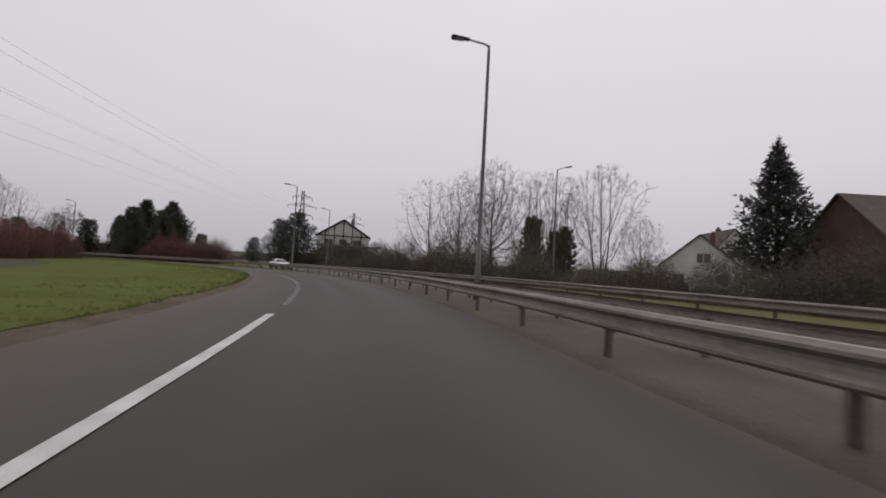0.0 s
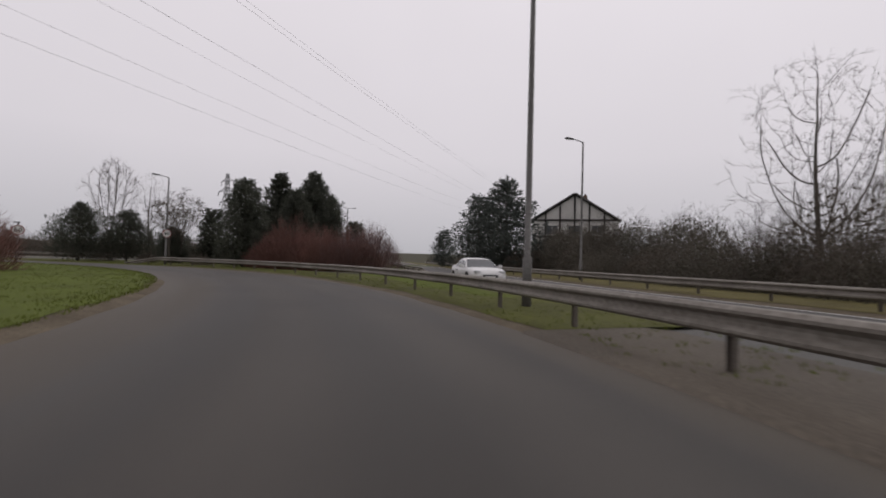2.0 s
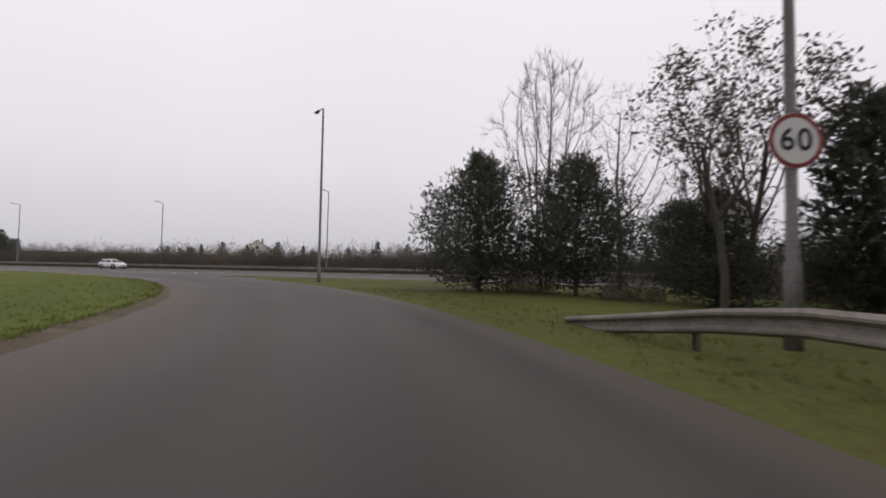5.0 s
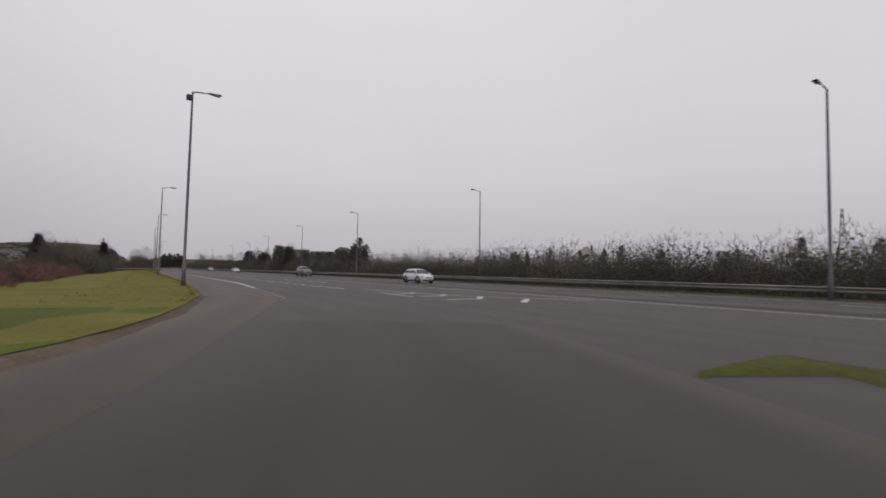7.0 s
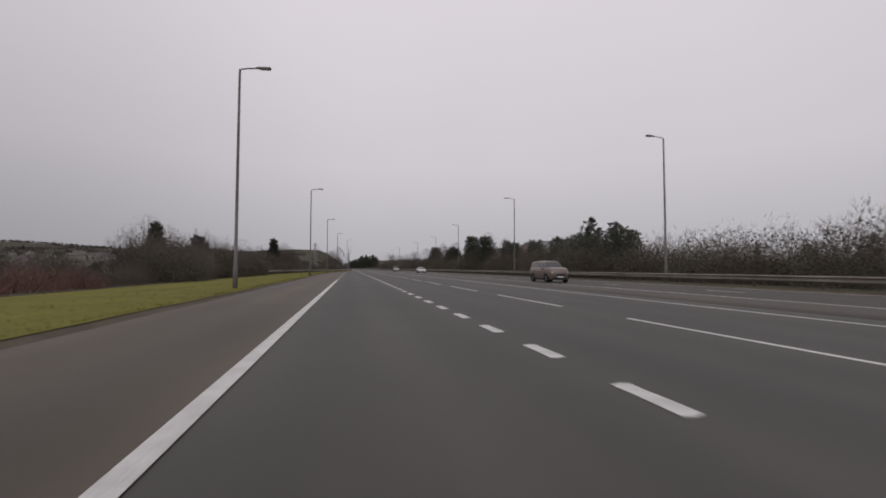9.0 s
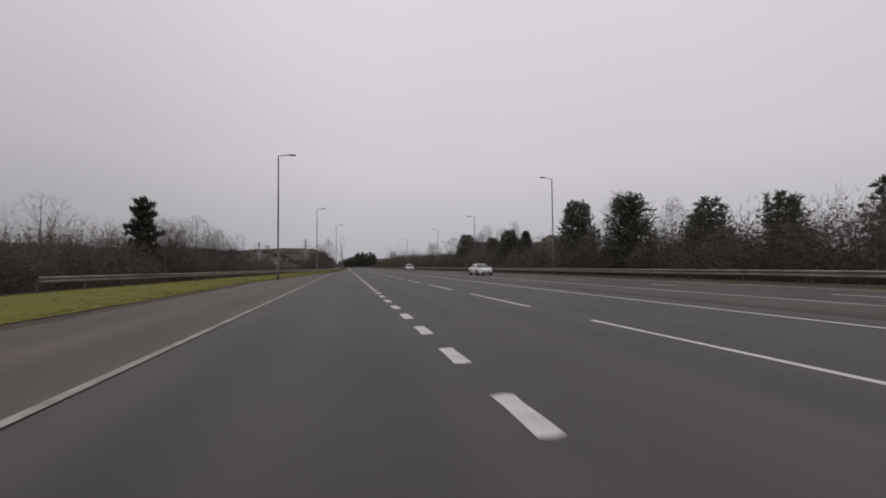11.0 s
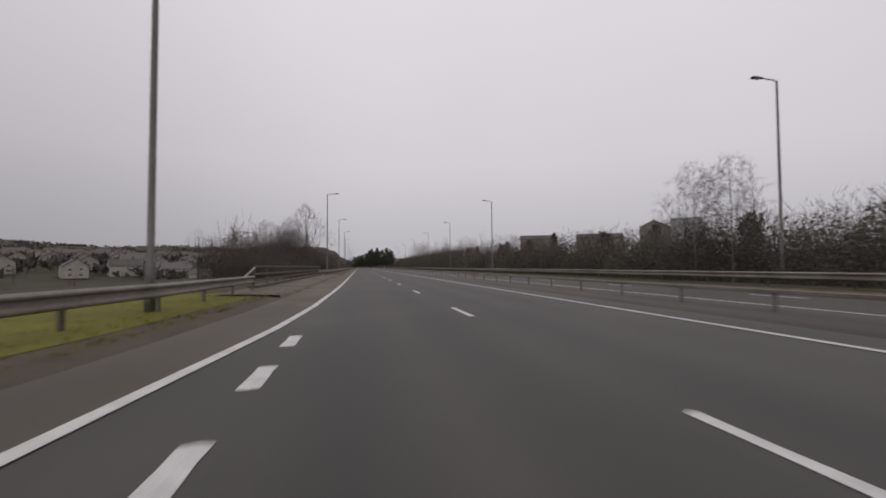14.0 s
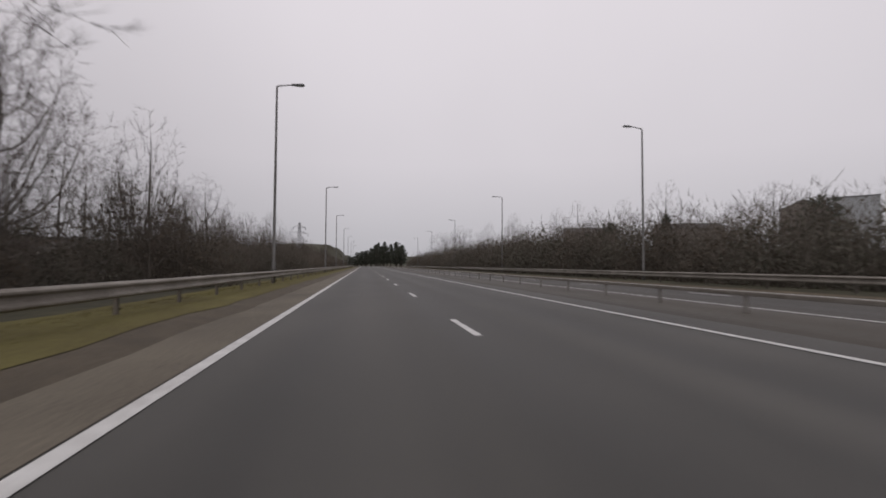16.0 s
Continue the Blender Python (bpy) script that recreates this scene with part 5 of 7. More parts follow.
CEDAR = [dense_pine(51, 12.0, 4.7, 0.04, 0.85, 90, 1500, 10, 4200, 0.34, M_NEEDLE_BLUE, 0.14, 0.75, 0.9), dense_pine(52, 12.0, 4.4, 0.04, 0.60, 90, 1400, 10, 4200, 0.30, M_NEEDLE_BLUE, 0.14, 0.75, 0.9),
         dense_pine(53, 12.0, 3.1, 0.04, 1.0, 100, 1700, 10, 5200, 0.26, M_NEEDLE_BLUE, 0.10, 0.7, 0.8)]
FIR = [whorled_fir(61, 5.0, 1.5)]
CYPRESS = [pine_meshes(71, 7.0, 1.8, 0.02, 0.45, 420, M_NEEDLE, -0.25, 0.10, 10)]
SHRUB_RED = [mound(81, 4.2, 3.0, 8000, 0, M_TWIG_RED, None, 0.011, 0.8, stems=90, upright=0.6, split=True), mound(82, 3.6, 2.8, 7500, 0, M_TWIG_RED, None, 0.011, 0.8, stems=90, upright=0.6, split=True)]
SCRUB_RED = mound(80, 1.5, 1.9, 1300, 0, M_TWIG_RED, None, 0.012, 0.5, stems=30, upright=0.5, split=True)
SHRUB_PLUM = [mound(83, 4.4, 2.6, 2600, 0, M_TWIG_PLUM, None, 0.011, 1.0, stems=120, upright=0.8, foot=0.9, split=True)]
SHRUB_BROWN = [mound(84, 4.0, 3.0, 3400, 1700, M_TWIG_BROWN, M_LEAF_RUST, leaf_size=0.17), mound(85, 4.4, 3.2, 3400, 1700, M_TWIG_BROWN, M_LEAF_DARK, leaf_size=0.17)]
SHRUB_DARK = [mound(86, 4.2, 3.0, 2700, 2500, M_TWIG_BROWN, M_LEAF_DARK, leaf_size=0.17), mound(87, 3.8, 3.2, 2700, 2500, M_TWIG_BROWN, M_LEAF_DARK, leaf_size=0.17)]
SHRUB_TALL = [mound(88, 7.0, 3.0, 3400, 700, M_TWIG_BROWN, M_LEAF_RUST, 0.013, 1.1, 0.28, stems=60, upright=0.7, lobes=0.2), mound(89, 6.6, 2.8, 3600, 0, M_TWIG, None, 0.013, 1.1, stems=60, upright=0.7, lobes=0.2)]


def leafy_oak(seed, H):
    """A young oak: thin limbs and clusters of dead leaves at their ends."""
    rng = random.Random(seed)
    tv, tf, wv, wf = grow(rng, H, spread=0.4, kids=(9, 5, 4, 3))
    v, f = [], []
    for k in rng.sample(range(2, len(wv), 3), min(380, len(wv) // 3)):
        c = Vector(wv[k])
        for _ in range(4):
            d = Vector((rng.uniform(-1, 1), rng.uniform(-1, 1), rng.uniform(-1, 0.5))).normalized()
            s, b, o = rnd_perp(d, rng) * 0.045, len(v), c + Vector((rng.uniform(-1, 1), rng.uniform(-1, 1), rng.uniform(-1, 1))) * 0.14
            v += [o, o + d * 0.08 + s, o + d * 0.17, o + d * 0.08 - s]
            f.append((b, b + 1, b + 2, b + 3))
    return mesh_of("trunk", tv, tf, M_BARK, None, True), mesh_of("crown", wv, wf, M_TWIG), mesh_of("foliage", v, f, M_LEAF_RUST)


OAK = [leafy_oak(91, 9.0)]
TRIMMED = mound(99, 6.8, 3.6, 3000, 4200, M_TWIG_BROWN, M_LEAF_DARK, 0.013, 0.55, 0.20, 20, lobes=0.07, foot=0.9)
FAR_BROWN = mound(95, 4.2, 3.1, 2000, 1150, M_TWIG_BROWN, M_LEAF_RUST, 0.014, 0.5, 0.22, 12)
FAR_BACK = mound(94, 4.2, 3.1, 1500, 350, M_TWIG_BROWN, M_LEAF_RUST, 0.014, 0.5, 0.22, 8)
FAR_DARK = mound(96, 4.2, 3.1, 1800, 1300, M_TWIG_BROWN, M_LEAF_DARK, 0.014, 0.5, 0.22, 12)
FAR_PINE = [pine_meshes(97, 10.0, 2.9, 0.10, 0.55, 240, blades=8), pine_meshes(98, 10.0, 2.5, 0.12, 0.65, 220, blades=8)]
SHRUB, BARE_SHRUB = ("thicket", "foliage"), ("woody_base", "twig_crown")

# beside and beyond the slip road
G_PINE, G_BARE, G_RND = "pines by the slip road", "bare trees beyond the two-lane road", "round conifers on the nose"
for x, y, h, i in ((-33.7, -81.9, 9.0, 0), (-27.4, -87.0, 11.2, 1), (-30.3, -90.2, 11.4, 2), (-20.6, -81.0, 6.8, 0), (-33.5, -87.0, 8.6, 2),
                   (-24.0, -84.5, 8.0, 1), (-34.5, -93.5, 5.4, 0), (-28.0, -93.0, 9.0, 1)):
    plant("pine_tree", PINE_HERO[i // 2] if y < -81.5 and y > -90.5 and i != 1 else PINE_NEAR[i], x, y, x * 37, h / 10, "dense dark green pine with an uneven crown", "tree", G_PINE)
for x, y, s, i in ((-38.0, -85.6, 1.2, 0), (-40.5, -87.4, 1.12, 1), (-36.3, -84.6, 1.05, 1), (-41.5, -90.0, 1.0, 0)):
    plant("dogwood_shrub", SHRUB_RED[i], x, y, x * 51, s, "wide reddish-brown leafless shrub", "shrub", "red shrubs by the slip road", None, None, BARE_SHRUB)
for x, y, s in ((-41.8, -89.3, 1.0), (-42.6, -91.6, 1.05), (-39.8, -92.6, 1.15)):
    plant("plum_shrub", SHRUB_PLUM[0], x, y, x * 33, s, "leafless shrub with upright purple-brown stems", "shrub", "red shrubs by the slip road", None, None, BARE_SHRUB)
for x, y, s, i in ((-51.2, -64.6, 1.1, 0), (-53.0, -61.4, 1.15, 1), (-48.6, -61.8, 1.1, 0), (-55.4, -58.2, 1.15, 1)):
    plant("dogwood_shrub", SHRUB_RED[i], x, y, x * 51, s, "wide reddish-brown leafless shrub on the inner grass", "shrub", "red shrubs inside the bend", None, None, BARE_SHRUB)
plant("round_conifer", ROUND[0], -15.7, -68.1, 20, 1.08, "dark round conifer with an open spiky top", "tree", G_RND, 1.16)
plant("round_conifer", ROUND[1], -16.8, -72.6, 130, 0.92, "dark round conifer with low branches", "tree", G_RND, 1.05)
plant("round_conifer", ROUND[0], -20.0, -77.0, 250, 0.68, "small dark round conifer among bare trees", "tree", G_RND)
plant("round_conifer", ROUND[1], -11.5, -77.5, 40, 0.82, "dark round conifer with low branches", "tree", G_RND)
plant("bare_tree", BARE[0], -9.5, -75.0, 200, 1.25, "leafless tree with fine branches", "tree", G_RND)
plant("bare_tree", VASE[1], -12.2, -71.0, 0, 1.15, "tall leafless tree with steep fine branches", "tree", G_RND, 1.38)
plant("bare_tree", BARE[0], -13.5, -78.5, 90, 0.95, "leafless tree with fine branches", "tree", G_RND)
plant("oak_tree", OAK[0], -23.0, -76.4, 0, 0.9, "young tree still holding dead brown leaves", "tree", G_RND, None, None, ("trunk", "crown", "foliage"))
plant("oak_tree", OAK[0], -21.0, -77.6, 140, 1.0, "young tree still holding dead brown leaves", "tree", G_RND, None, None, ("trunk", "crown", "foliage"))
for x, y, s in ((-24.5, -83.5, 0.5), (-19.0, -84.0, 0.45), (-14.0, -83.0, 0.5), (-8.0, -80.0, 0.5), (-28.0, -79.0, 0.35), (-15.2, -70.4, 0.42), (-18.6, -74.6, 0.38)):
    plant("low_shrub", SHRUB_BROWN[0], x, y, x * 61, s, "low brown leafless shrub", "shrub", "low shrubs on the nose", None, None, SHRUB)
for x, y, k in ((-18.0, -82.5, 0), (-13.0, -81.5, 1), (-22.5, -84.5, 0), (-8.5, -85.0, 1), (-26.5, -84.5, 1), (-16.0, -87.0, 0)):
    plant("dark_shrub", SHRUB_DARK[k], x, y, x * 29, 0.95, "dark evergreen shrub under the trees", "shrub", "low shrubs on the nose", None, None, SHRUB)
for x, y, h in ((-18.5, -90.0, 9.0), (-12.0, -91.0, 8.0), (-22.5, -92.5, 10.0)):
    plant("pine_tree", PINE[1], x, y, x * 37, h / 10, "dense dark green pine with an uneven crown", "tree", G_PINE)
plant("cedar_tree", CEDAR[0], -39.0, -113.0, 10, 1.28, "broad blue-green conifer with layered branches", "tree", "conifers beyond the two-lane road", 1.06)
plant("cedar_tree", CEDAR[1], -33.2, -113.2, 80, 0.92, "dark blue-green conifer beside a larger one", "tree", "conifers beyond the two-lane road")
plant("cedar_tree", CEDAR[1], -14.0, -121.0, 200, 0.60, "small dark conifer far along the road", "tree", "conifers beyond the two-lane road")
for x, y in ((-126.5, -84.0), (-129.5, -86.0), (-124.0, -87.5), (-132.0, -83.0)):
    plant("tall_hedge_shrub", FAR_DARK, x, y, x * 77, 1.25, "tall dark hedge shrub in front of a house", "shrub", "hedge beyond the two-lane road", None, None, SHRUB)
plant("cedar_tree", CEDAR[2], -123.0, -97.0, 150, 1.35, "tall broad conifer with layered branches", "tree", "conifers beyond the two-lane road")
for x, y, h, i, t in ((-70.0, -118.0, 20, 4, 200), (-80.0, -112.0, 19, 1, 10), (-88.0, -107.5, 20, 0, 70), (-93.0, -110.0, 18, 2, 130), (-97.0, -107.0, 17, 3, 20),
                      (-103.6, -113.0, 19, 3, 100), (-108.0, -125.0, 13, 0, 220), (-99.6, -108.4, 14, 1, 60), (-84.0, -116.0, 17, 0, 250), (-75.0, -121.0, 15, 2, 45)):
    plant("bare_tree", (GRAND[0], GRAND[1], BARE[2], GRAND[2], BARE[1])[i], x, y, t, h / 10, "large leafless tree with a spreading crown of fine twigs", "tree", G_BARE)
rng = random.Random(4)
for i in range(14):
    q = at_line(OU, OP, ON, 2.6 + 4.6 * i / 13, 17.0 + rng.uniform(-2, 3))
    if q[0] < -103:
        continue
    plant("tall_scrub", SHRUB_TALL[i % 2], q[0], q[1], rng.uniform(0, 360), rng.uniform(0.85, 1.15), "tall brown leafless scrub behind the hedge", "shrub",
          "hedge beyond the two-lane road", None, None, SHRUB)
for x, y, s in ((-88.0, -127.8, 1.75), (-94.0, -130.0, 1.5), (-91.5, -131.5, 1.4)):
    plant("cypress_tree", CYPRESS[0], x, y, x * 40, s, "dense dark column-shaped conifer", "tree", "conifers beyond the two-lane road")
rng = random.Random(5)
for i, (x, y) in enumerate(((-58, -111), (-54, -112.5), (-50, -113), (-46.5, -115.5), (-53, -117), (-48, -119), (-43, -119), (-60, -115), (-64, -110), (-39, -121))):
    plant("tall_hedge_shrub", TRIMMED, x, y, x * 77, 1.0, "tall dark hedge shrub in front of a house", "shrub", "hedge beyond the two-lane road", None, None, SHRUB)
for i in range(44):
    u = 1.0 + 7.6 * i / 43
    off = 11.5 + rng.uniform(-1.2, 2.5) + (3.0 if i % 3 == 0 else 0)
    q = at_line(OU, OP, ON, u, off)
    kind = (SHRUB_BROWN[0], SHRUB_DARK[1], SHRUB_DARK[0], SHRUB_BROWN[1])[i % 4]
    plant("hedge_shrub", kind, q[0], q[1], rng.uniform(0, 360), rng.uniform(0.85, 1.15) * (0.8 if -122 < q[0] < -104 else 1.0), "dark overgrown hedge shrub behind the far barrier", "shrub",
          "hedge beyond the two-lane road", None, None, SHRUB)
for i in range(12):
    q = at_line(OU, OP, ON, 8.8 + i * 0.13, 13 + rng.uniform(-2, 6))
    plant("hedge_shrub", (SHRUB_BROWN + SHRUB_DARK)[i % 4], q[0], q[1], rng.uniform(0, 360), rng.uniform(0.6, 0.9), "brown leafless shrub along the road", "shrub",
          "hedge beyond the two-lane road", None, None, SHRUB)

# the belt of trees beyond the opposite carriageway
G_BELT = "tree belt beyond the carriageway"
rng = random.Random(6)
y = -110.0
i = 0
while y < 470:
    near = -70 < y < 350
    low = 1.02 + 0.13 * float(smooth01((y - 45) / 40))
    x = 27.0 + rng.uniform(-0.8, 2.0)
    kind = (SHRUB_DARK[0], SHRUB_BROWN[1], SHRUB_DARK[1], SHRUB_BROWN[0], SHRUB_DARK[0])[i % 5]
    if y > 225 or y < -50 or i % 2:
        kind = FAR_BROWN if i % 5 in (1, 3) else FAR_DARK
    plant("belt_shrub", kind, x, y, rng.uniform(0, 360), rng.uniform(0.95, 1.2) * low + 0.42 * float(smooth01((y - 255) / 45)), "dense dark roadside shrub", "shrub", G_BELT, None, None, SHRUB)
    plant("belt_shrub", FAR_BACK if y > 180 or y < 0 or i % 4 else SHRUB_BROWN[(i // 4) % 2], x + 5 + rng.uniform(-1, 1), y + 2, rng.uniform(0, 360), rng.uniform(1.15, 1.4) * low + 0.45 * float(smooth01((y - 250) / 45)), "tall brown roadside shrub", "shrub", G_BELT, None, None, SHRUB)
    if i % 3 == 0:
        plant("belt_conifer", (FAR_PINE[0], PINE_MID[1], FAR_PINE[1], PINE_MID[0])[i % 4], x + 7 + rng.uniform(-2, 2), y + rng.uniform(-2, 2), rng.uniform(0, 360),
              rng.uniform(0.55, 0.72) * (0.62 if y < 45 else 1.0), "dark conifer standing above the belt", "tree", G_BELT)
    if i % 4 == 1 and y > 60:
        plant("bare_tree", (BARE + BIRCH)[i % 6], x + 9 + rng.uniform(-2, 3), y, rng.uniform(0, 360), rng.uniform(0.6, 0.85), "leafless tree rising behind the belt", "tree", G_BELT)
    y += 4.1 if near else 8.0
    i += 1
for x, y, h, kind in ((27.5, 108.5, 9.3, 0), (28.0, 98.5, 8.6, 2), (29.8, 170.5, 9.4, 2), (31.5, 154.0, 7.6, 0), (33.0, 149.5, 6.8, 1), (28.6, 135.5, 7.8, 2),
                      (28.0, 126.5, 7.0, 1), (29.6, 49.5, 7.0, 4), (28.4, 46.6, 6.0, 3), (31.0, 61.0, 6.4, 5), (29.4, 65.5, 6.0, 3), (30.0, 74.5, 6.3, 5), (29.0, 82.5, 6.4, 4), (30.6, 90.5, 7.0, 3), (29.5, 55.0, 5.6, 5),
                      (44.0, 80.0, 11.3, 0), (47.5, 83.0, 9.6, 2), (41.0, 76.0, 9.0, 1), (38.0, 82.0, 7.6, 0)):
    plant("pine_tree", (PINE_NEAR + PINE_MID)[kind] if x < 36 else FAR_PINE[kind % 2], x, y, x * 97 + y * 31, h / 10, "dark green pine standing in the belt", "tree", G_BELT)
for x, y, h, kind in ((30.0, 103.2, 10.8, 0), (32.5, 97.5, 8.8, 1), (28.5, 149.0, 10.8, 0), (30.5, 144.5, 9.6, 1), (30.5, 138.0, 10.4, 0), (24.3, 191.4, 9.2, 0), (25.2, 189.2, 9.0, 1)):
    plant("birch_tree", BIRCH[kind], x, y, x * 53 + y * 17, h / 10, "leafless birch with a pale trunk and hanging twigs", "tree", G_BELT)
for x, y, h, kind in ((29.8, 164.5, 8.6, 0), (29.4, 160.5, 7.8, 1), (27.0, 172.6, 9.3, 0), (33.6, 170.6, 10.6, 1), (30.5, 166.4, 8.8, 0)):
    plant("bare_tree", VASE[kind], x, y, x * 53 + y * 17, h / 10, "leafless tree with many steep branches", "tree", G_BELT)

rng = random.Random(23)
for i in range(30):
    plant("far_shrub", FAR_BACK if i % 2 else FAR_DARK, 68 + rng.uniform(-3, 8), -95 + 5.0 * i, rng.uniform(0, 360), rng.uniform(1.35, 1.7), "tall brown shrub in the wood behind the belt", "shrub", G_BELT, None, 0.0, SHRUB)
    if i % 2:
        plant("far_conifer", FAR_PINE[i // 2 % 2], 74 + rng.uniform(-3, 6), -94 + 5.0 * i, rng.uniform(0, 360), rng.uniform(0.6, 0.8), "dark conifer in the wood behind the belt", "tree", G_BELT, None, 0.0)

# beside the near verge
G_LEFT = "scrub beside the near verge"
rng = random.Random(7)
for i in range(50):
    y = -36 + 3.6 * i
    x = -19.0 + rng.uniform(-1.8, 0.8)
    low = 0.5 if y < 40 else (1.2 if y < 116 else 0.8)
    x += 3.0 * max(0.0, (y - 105) / 40)
    sc = rng.uniform(0.75, 1.0) * low
    plant("scrub_shrub", (SHRUB_BROWN[0], FAR_BROWN, SHRUB_DARK[0], FAR_DARK)[i % 4], x, y, rng.uniform(0, 360), sc,
          "brown winter scrub at the back of the verge", "shrub", G_LEFT, None, -0.1, SHRUB)
    if 40 < y < 120 or y > 120 and i % 2:
        plant("tall_scrub", SHRUB_TALL[i % 4 // 2], x - 3.5, y + 1, rng.uniform(0, 360), rng.uniform(0.75, 1.0),
              "tall brown leafless scrub", "shrub", G_LEFT, None, -0.4, SHRUB)
    if y > 40 and i % 4 == 1:
        plant("bare_tree", BARE[i % 3], x - 4, y, rng.uniform(0, 360), rng.uniform(0.6, 0.8), "small leafless tree in the scrub", "tree", G_LEFT, None, -0.4)
for x, y, h, i in ((-18.8, 114.5, 8.2, 1), (-19.4, 105.0, 6.8, 0), (-18.6, 121.5, 7.4, 3), (-22.0, 131.0, 6.6, 1)):
    plant("bare_tree", GRAND[i % 2], x, y, x * 91, h / 10, "leafless tree with a dense rounded crown of twigs", "tree", G_LEFT, None, -0.3)
for x, y, h, i in ((-17.0, 100.5, 6.4, 0), (-17.5, 118.5, 6.6, 1), (-20.0, 112.0, 7.8, 0), (-22.0, 120.5, 7.2, 1)):
    plant("birch_tree", BIRCH[i], x, y, x * 67, h / 10, "leafless birch with a pale trunk in the scrub", "tree", G_LEFT, None, -0.3)
plant("pine_tree", PINE[1], -19.0, 101.0, 40, 0.78, "narrow dark conifer in the scrub", "tree", G_LEFT, None, -0.3)
for x, y, k in ((-21.5, 33.5, 0.72), (-23.5, 36.0, 0.8), (-26.0, 33.0, 0.85)):
    plant("dark_shrub", SHRUB_DARK[0], x, y, x * 31, k, "dark evergreen shrub at the back of the verge", "shrub", G_LEFT, None, -0.3, SHRUB)
for i in range(16):
    plant("red_scrub", SCRUB_RED, -18.4 + rng.uniform(-0.8, 0.5), -30 + 4.0 * i, 71 * i, rng.uniform(0.8, 1.1), "low reddish-brown scrub behind the mown verge", "shrub", G_LEFT, None, -0.1, BARE_SHRUB)
plant("round_conifer", ROUND_FAR, -27.0, 36.0, 40, 0.62, "dark round evergreen below the verge", "tree", G_LEFT)
plant("round_conifer", ROUND_FAR, -33.0, 22.0, 90, 0.75, "dark round evergreen below the verge", "tree", G_LEFT)
plant("round_conifer", ROUND_FAR, -38.0, 17.0, 190, 0.8, "dark round evergreen below the verge", "tree", G_LEFT)
plant("pine_tree", PINE[1], -26.0, 60.0, 70, 0.75, "dark conifer in the scrub", "tree", G_LEFT)
plant("pine_tree", PINE[2], -30.0, 88.0, 110, 0.85, "dark conifer in the scrub", "tree", G_LEFT)
plant("fir_tree", FIR[0], -12.4, 124.3, 0, 0.95, "small spiky young fir behind the barrier", "tree", G_LEFT, 0.92)
plant("fir_tree", FIR[0], -9.8, 149.6, 90, 0.55, "small spiky young fir behind the barrier", "tree", G_LEFT, 0.6)
for i in range(9):
    plant("low_scrub", FAR_BROWN if i % 2 else FAR_DARK, -11.2 - 0.10 * (165 - (128 + 4.6 * i)) + rng.uniform(-0.6, 0.4), 128 + 4.6 * i, 47 * i, rng.uniform(0.36, 0.5),
          "low brown scrub behind the barrier", "shrub", G_LEFT, None, -0.2, SHRUB)
for i in range(26):
    x, y = -20 - 26 * rng.random(), 122 + 62 * rng.random()
    plant("slope_shrub", FAR_BROWN if i % 3 else FAR_DARK, x, y, rng.uniform(0, 360), rng.uniform(0.7, 1.15), "brown leafless shrub on the slope below the road", "shrub", G_LEFT, None, None, SHRUB)
for x, y, h, i in ((-33, 112, 9, 0), (-38, 120, 8, 1), (-30, 130, 7, 2), (-42, 150, 9, 3), (-36, 142, 8, 0), (-27, 104, 7.5, 2)):
    plant("bare_tree", BARE[i], x, y, x * 41, h / 10, "small leafless tree on the slope", "tree", G_LEFT)
# the wood beyond the bridge
G_WOOD = "bare wood beyond the bridge"
rng = random.Random(8)
for i in range(52):
    y = 214 + 4.4 * i
    x = -8.6 + rng.uniform(-2.2, 0.6)
    plant("wood_shrub", (SHRUB_BROWN[0], SHRUB_BROWN[1], SHRUB_DARK[1])[i % 3] if y < 300 else FAR_BROWN, x, y, rng.uniform(0, 360), rng.uniform(0.8, 1.1),
          "brown undergrowth at the edge of the wood", "shrub", G_WOOD, None, -0.1, SHRUB)
    if (i % 2 == 0 or y < 262) and y < 420:
        plant("tall_wood_shrub", SHRUB_TALL[i % 4 // 2], x - 3.2, y + 2, rng.uniform(0, 360), rng.uniform(0.85, 1.1),
              "tall brown leafless thicket at the edge of the wood", "shrub", G_WOOD, None, -0.3, SHRUB)
    if i % 2 == 0 or y < 290:
        plant("bare_tree", BARE[(i * 3) % 4], x - 3.5 + rng.uniform(-3.5, 1.0), y + rng.uniform(-2, 2), rng.uniform(0, 360), rng.uniform(0.62, 0.95) * (0.72 if y < 240 else 1.0),
              "leafless tree at the edge of the wood", "tree", G_WOOD, None, -0.3)
for i in range(18):
    plant("bare_tree", BARE[(2, 0, 2, 3)[i % 4]], -8.2 - 2.2 * (i % 3) + rng.uniform(-0.6, 0.6), 246 + 2.9 * i, rng.uniform(0, 360), rng.uniform(0.58, 0.8),
          "slender leafless tree at the edge of the wood", "tree", G_WOOD, None, -0.3)
for x, y, h, i in ((-8.7, 233.5, 7.6, 1), (-9.8, 237.6, 8.0, 0), (-9.2, 229.5, 6.6, 1), (-10.6, 241.5, 8.4, 2)):
    plant("bare_tree", GRAND[i], x, y, x * 83, h / 10, "leafless tree with dense twigs at the end of the wood", "tree", G_WOOD, None, -0.3)
plant("bare_tree", GRAND[1], -8.9, 249.5, 40, 1.40, "large leafless tree with a wide crown above the wood", "tree", G_WOOD, None, -0.2)
plant("bare_tree", GRAND[0], -11.2, 226.5, 140, 0.84, "large leafless tree with a wide crown above the wood", "tree", G_WOOD, None, -0.5)
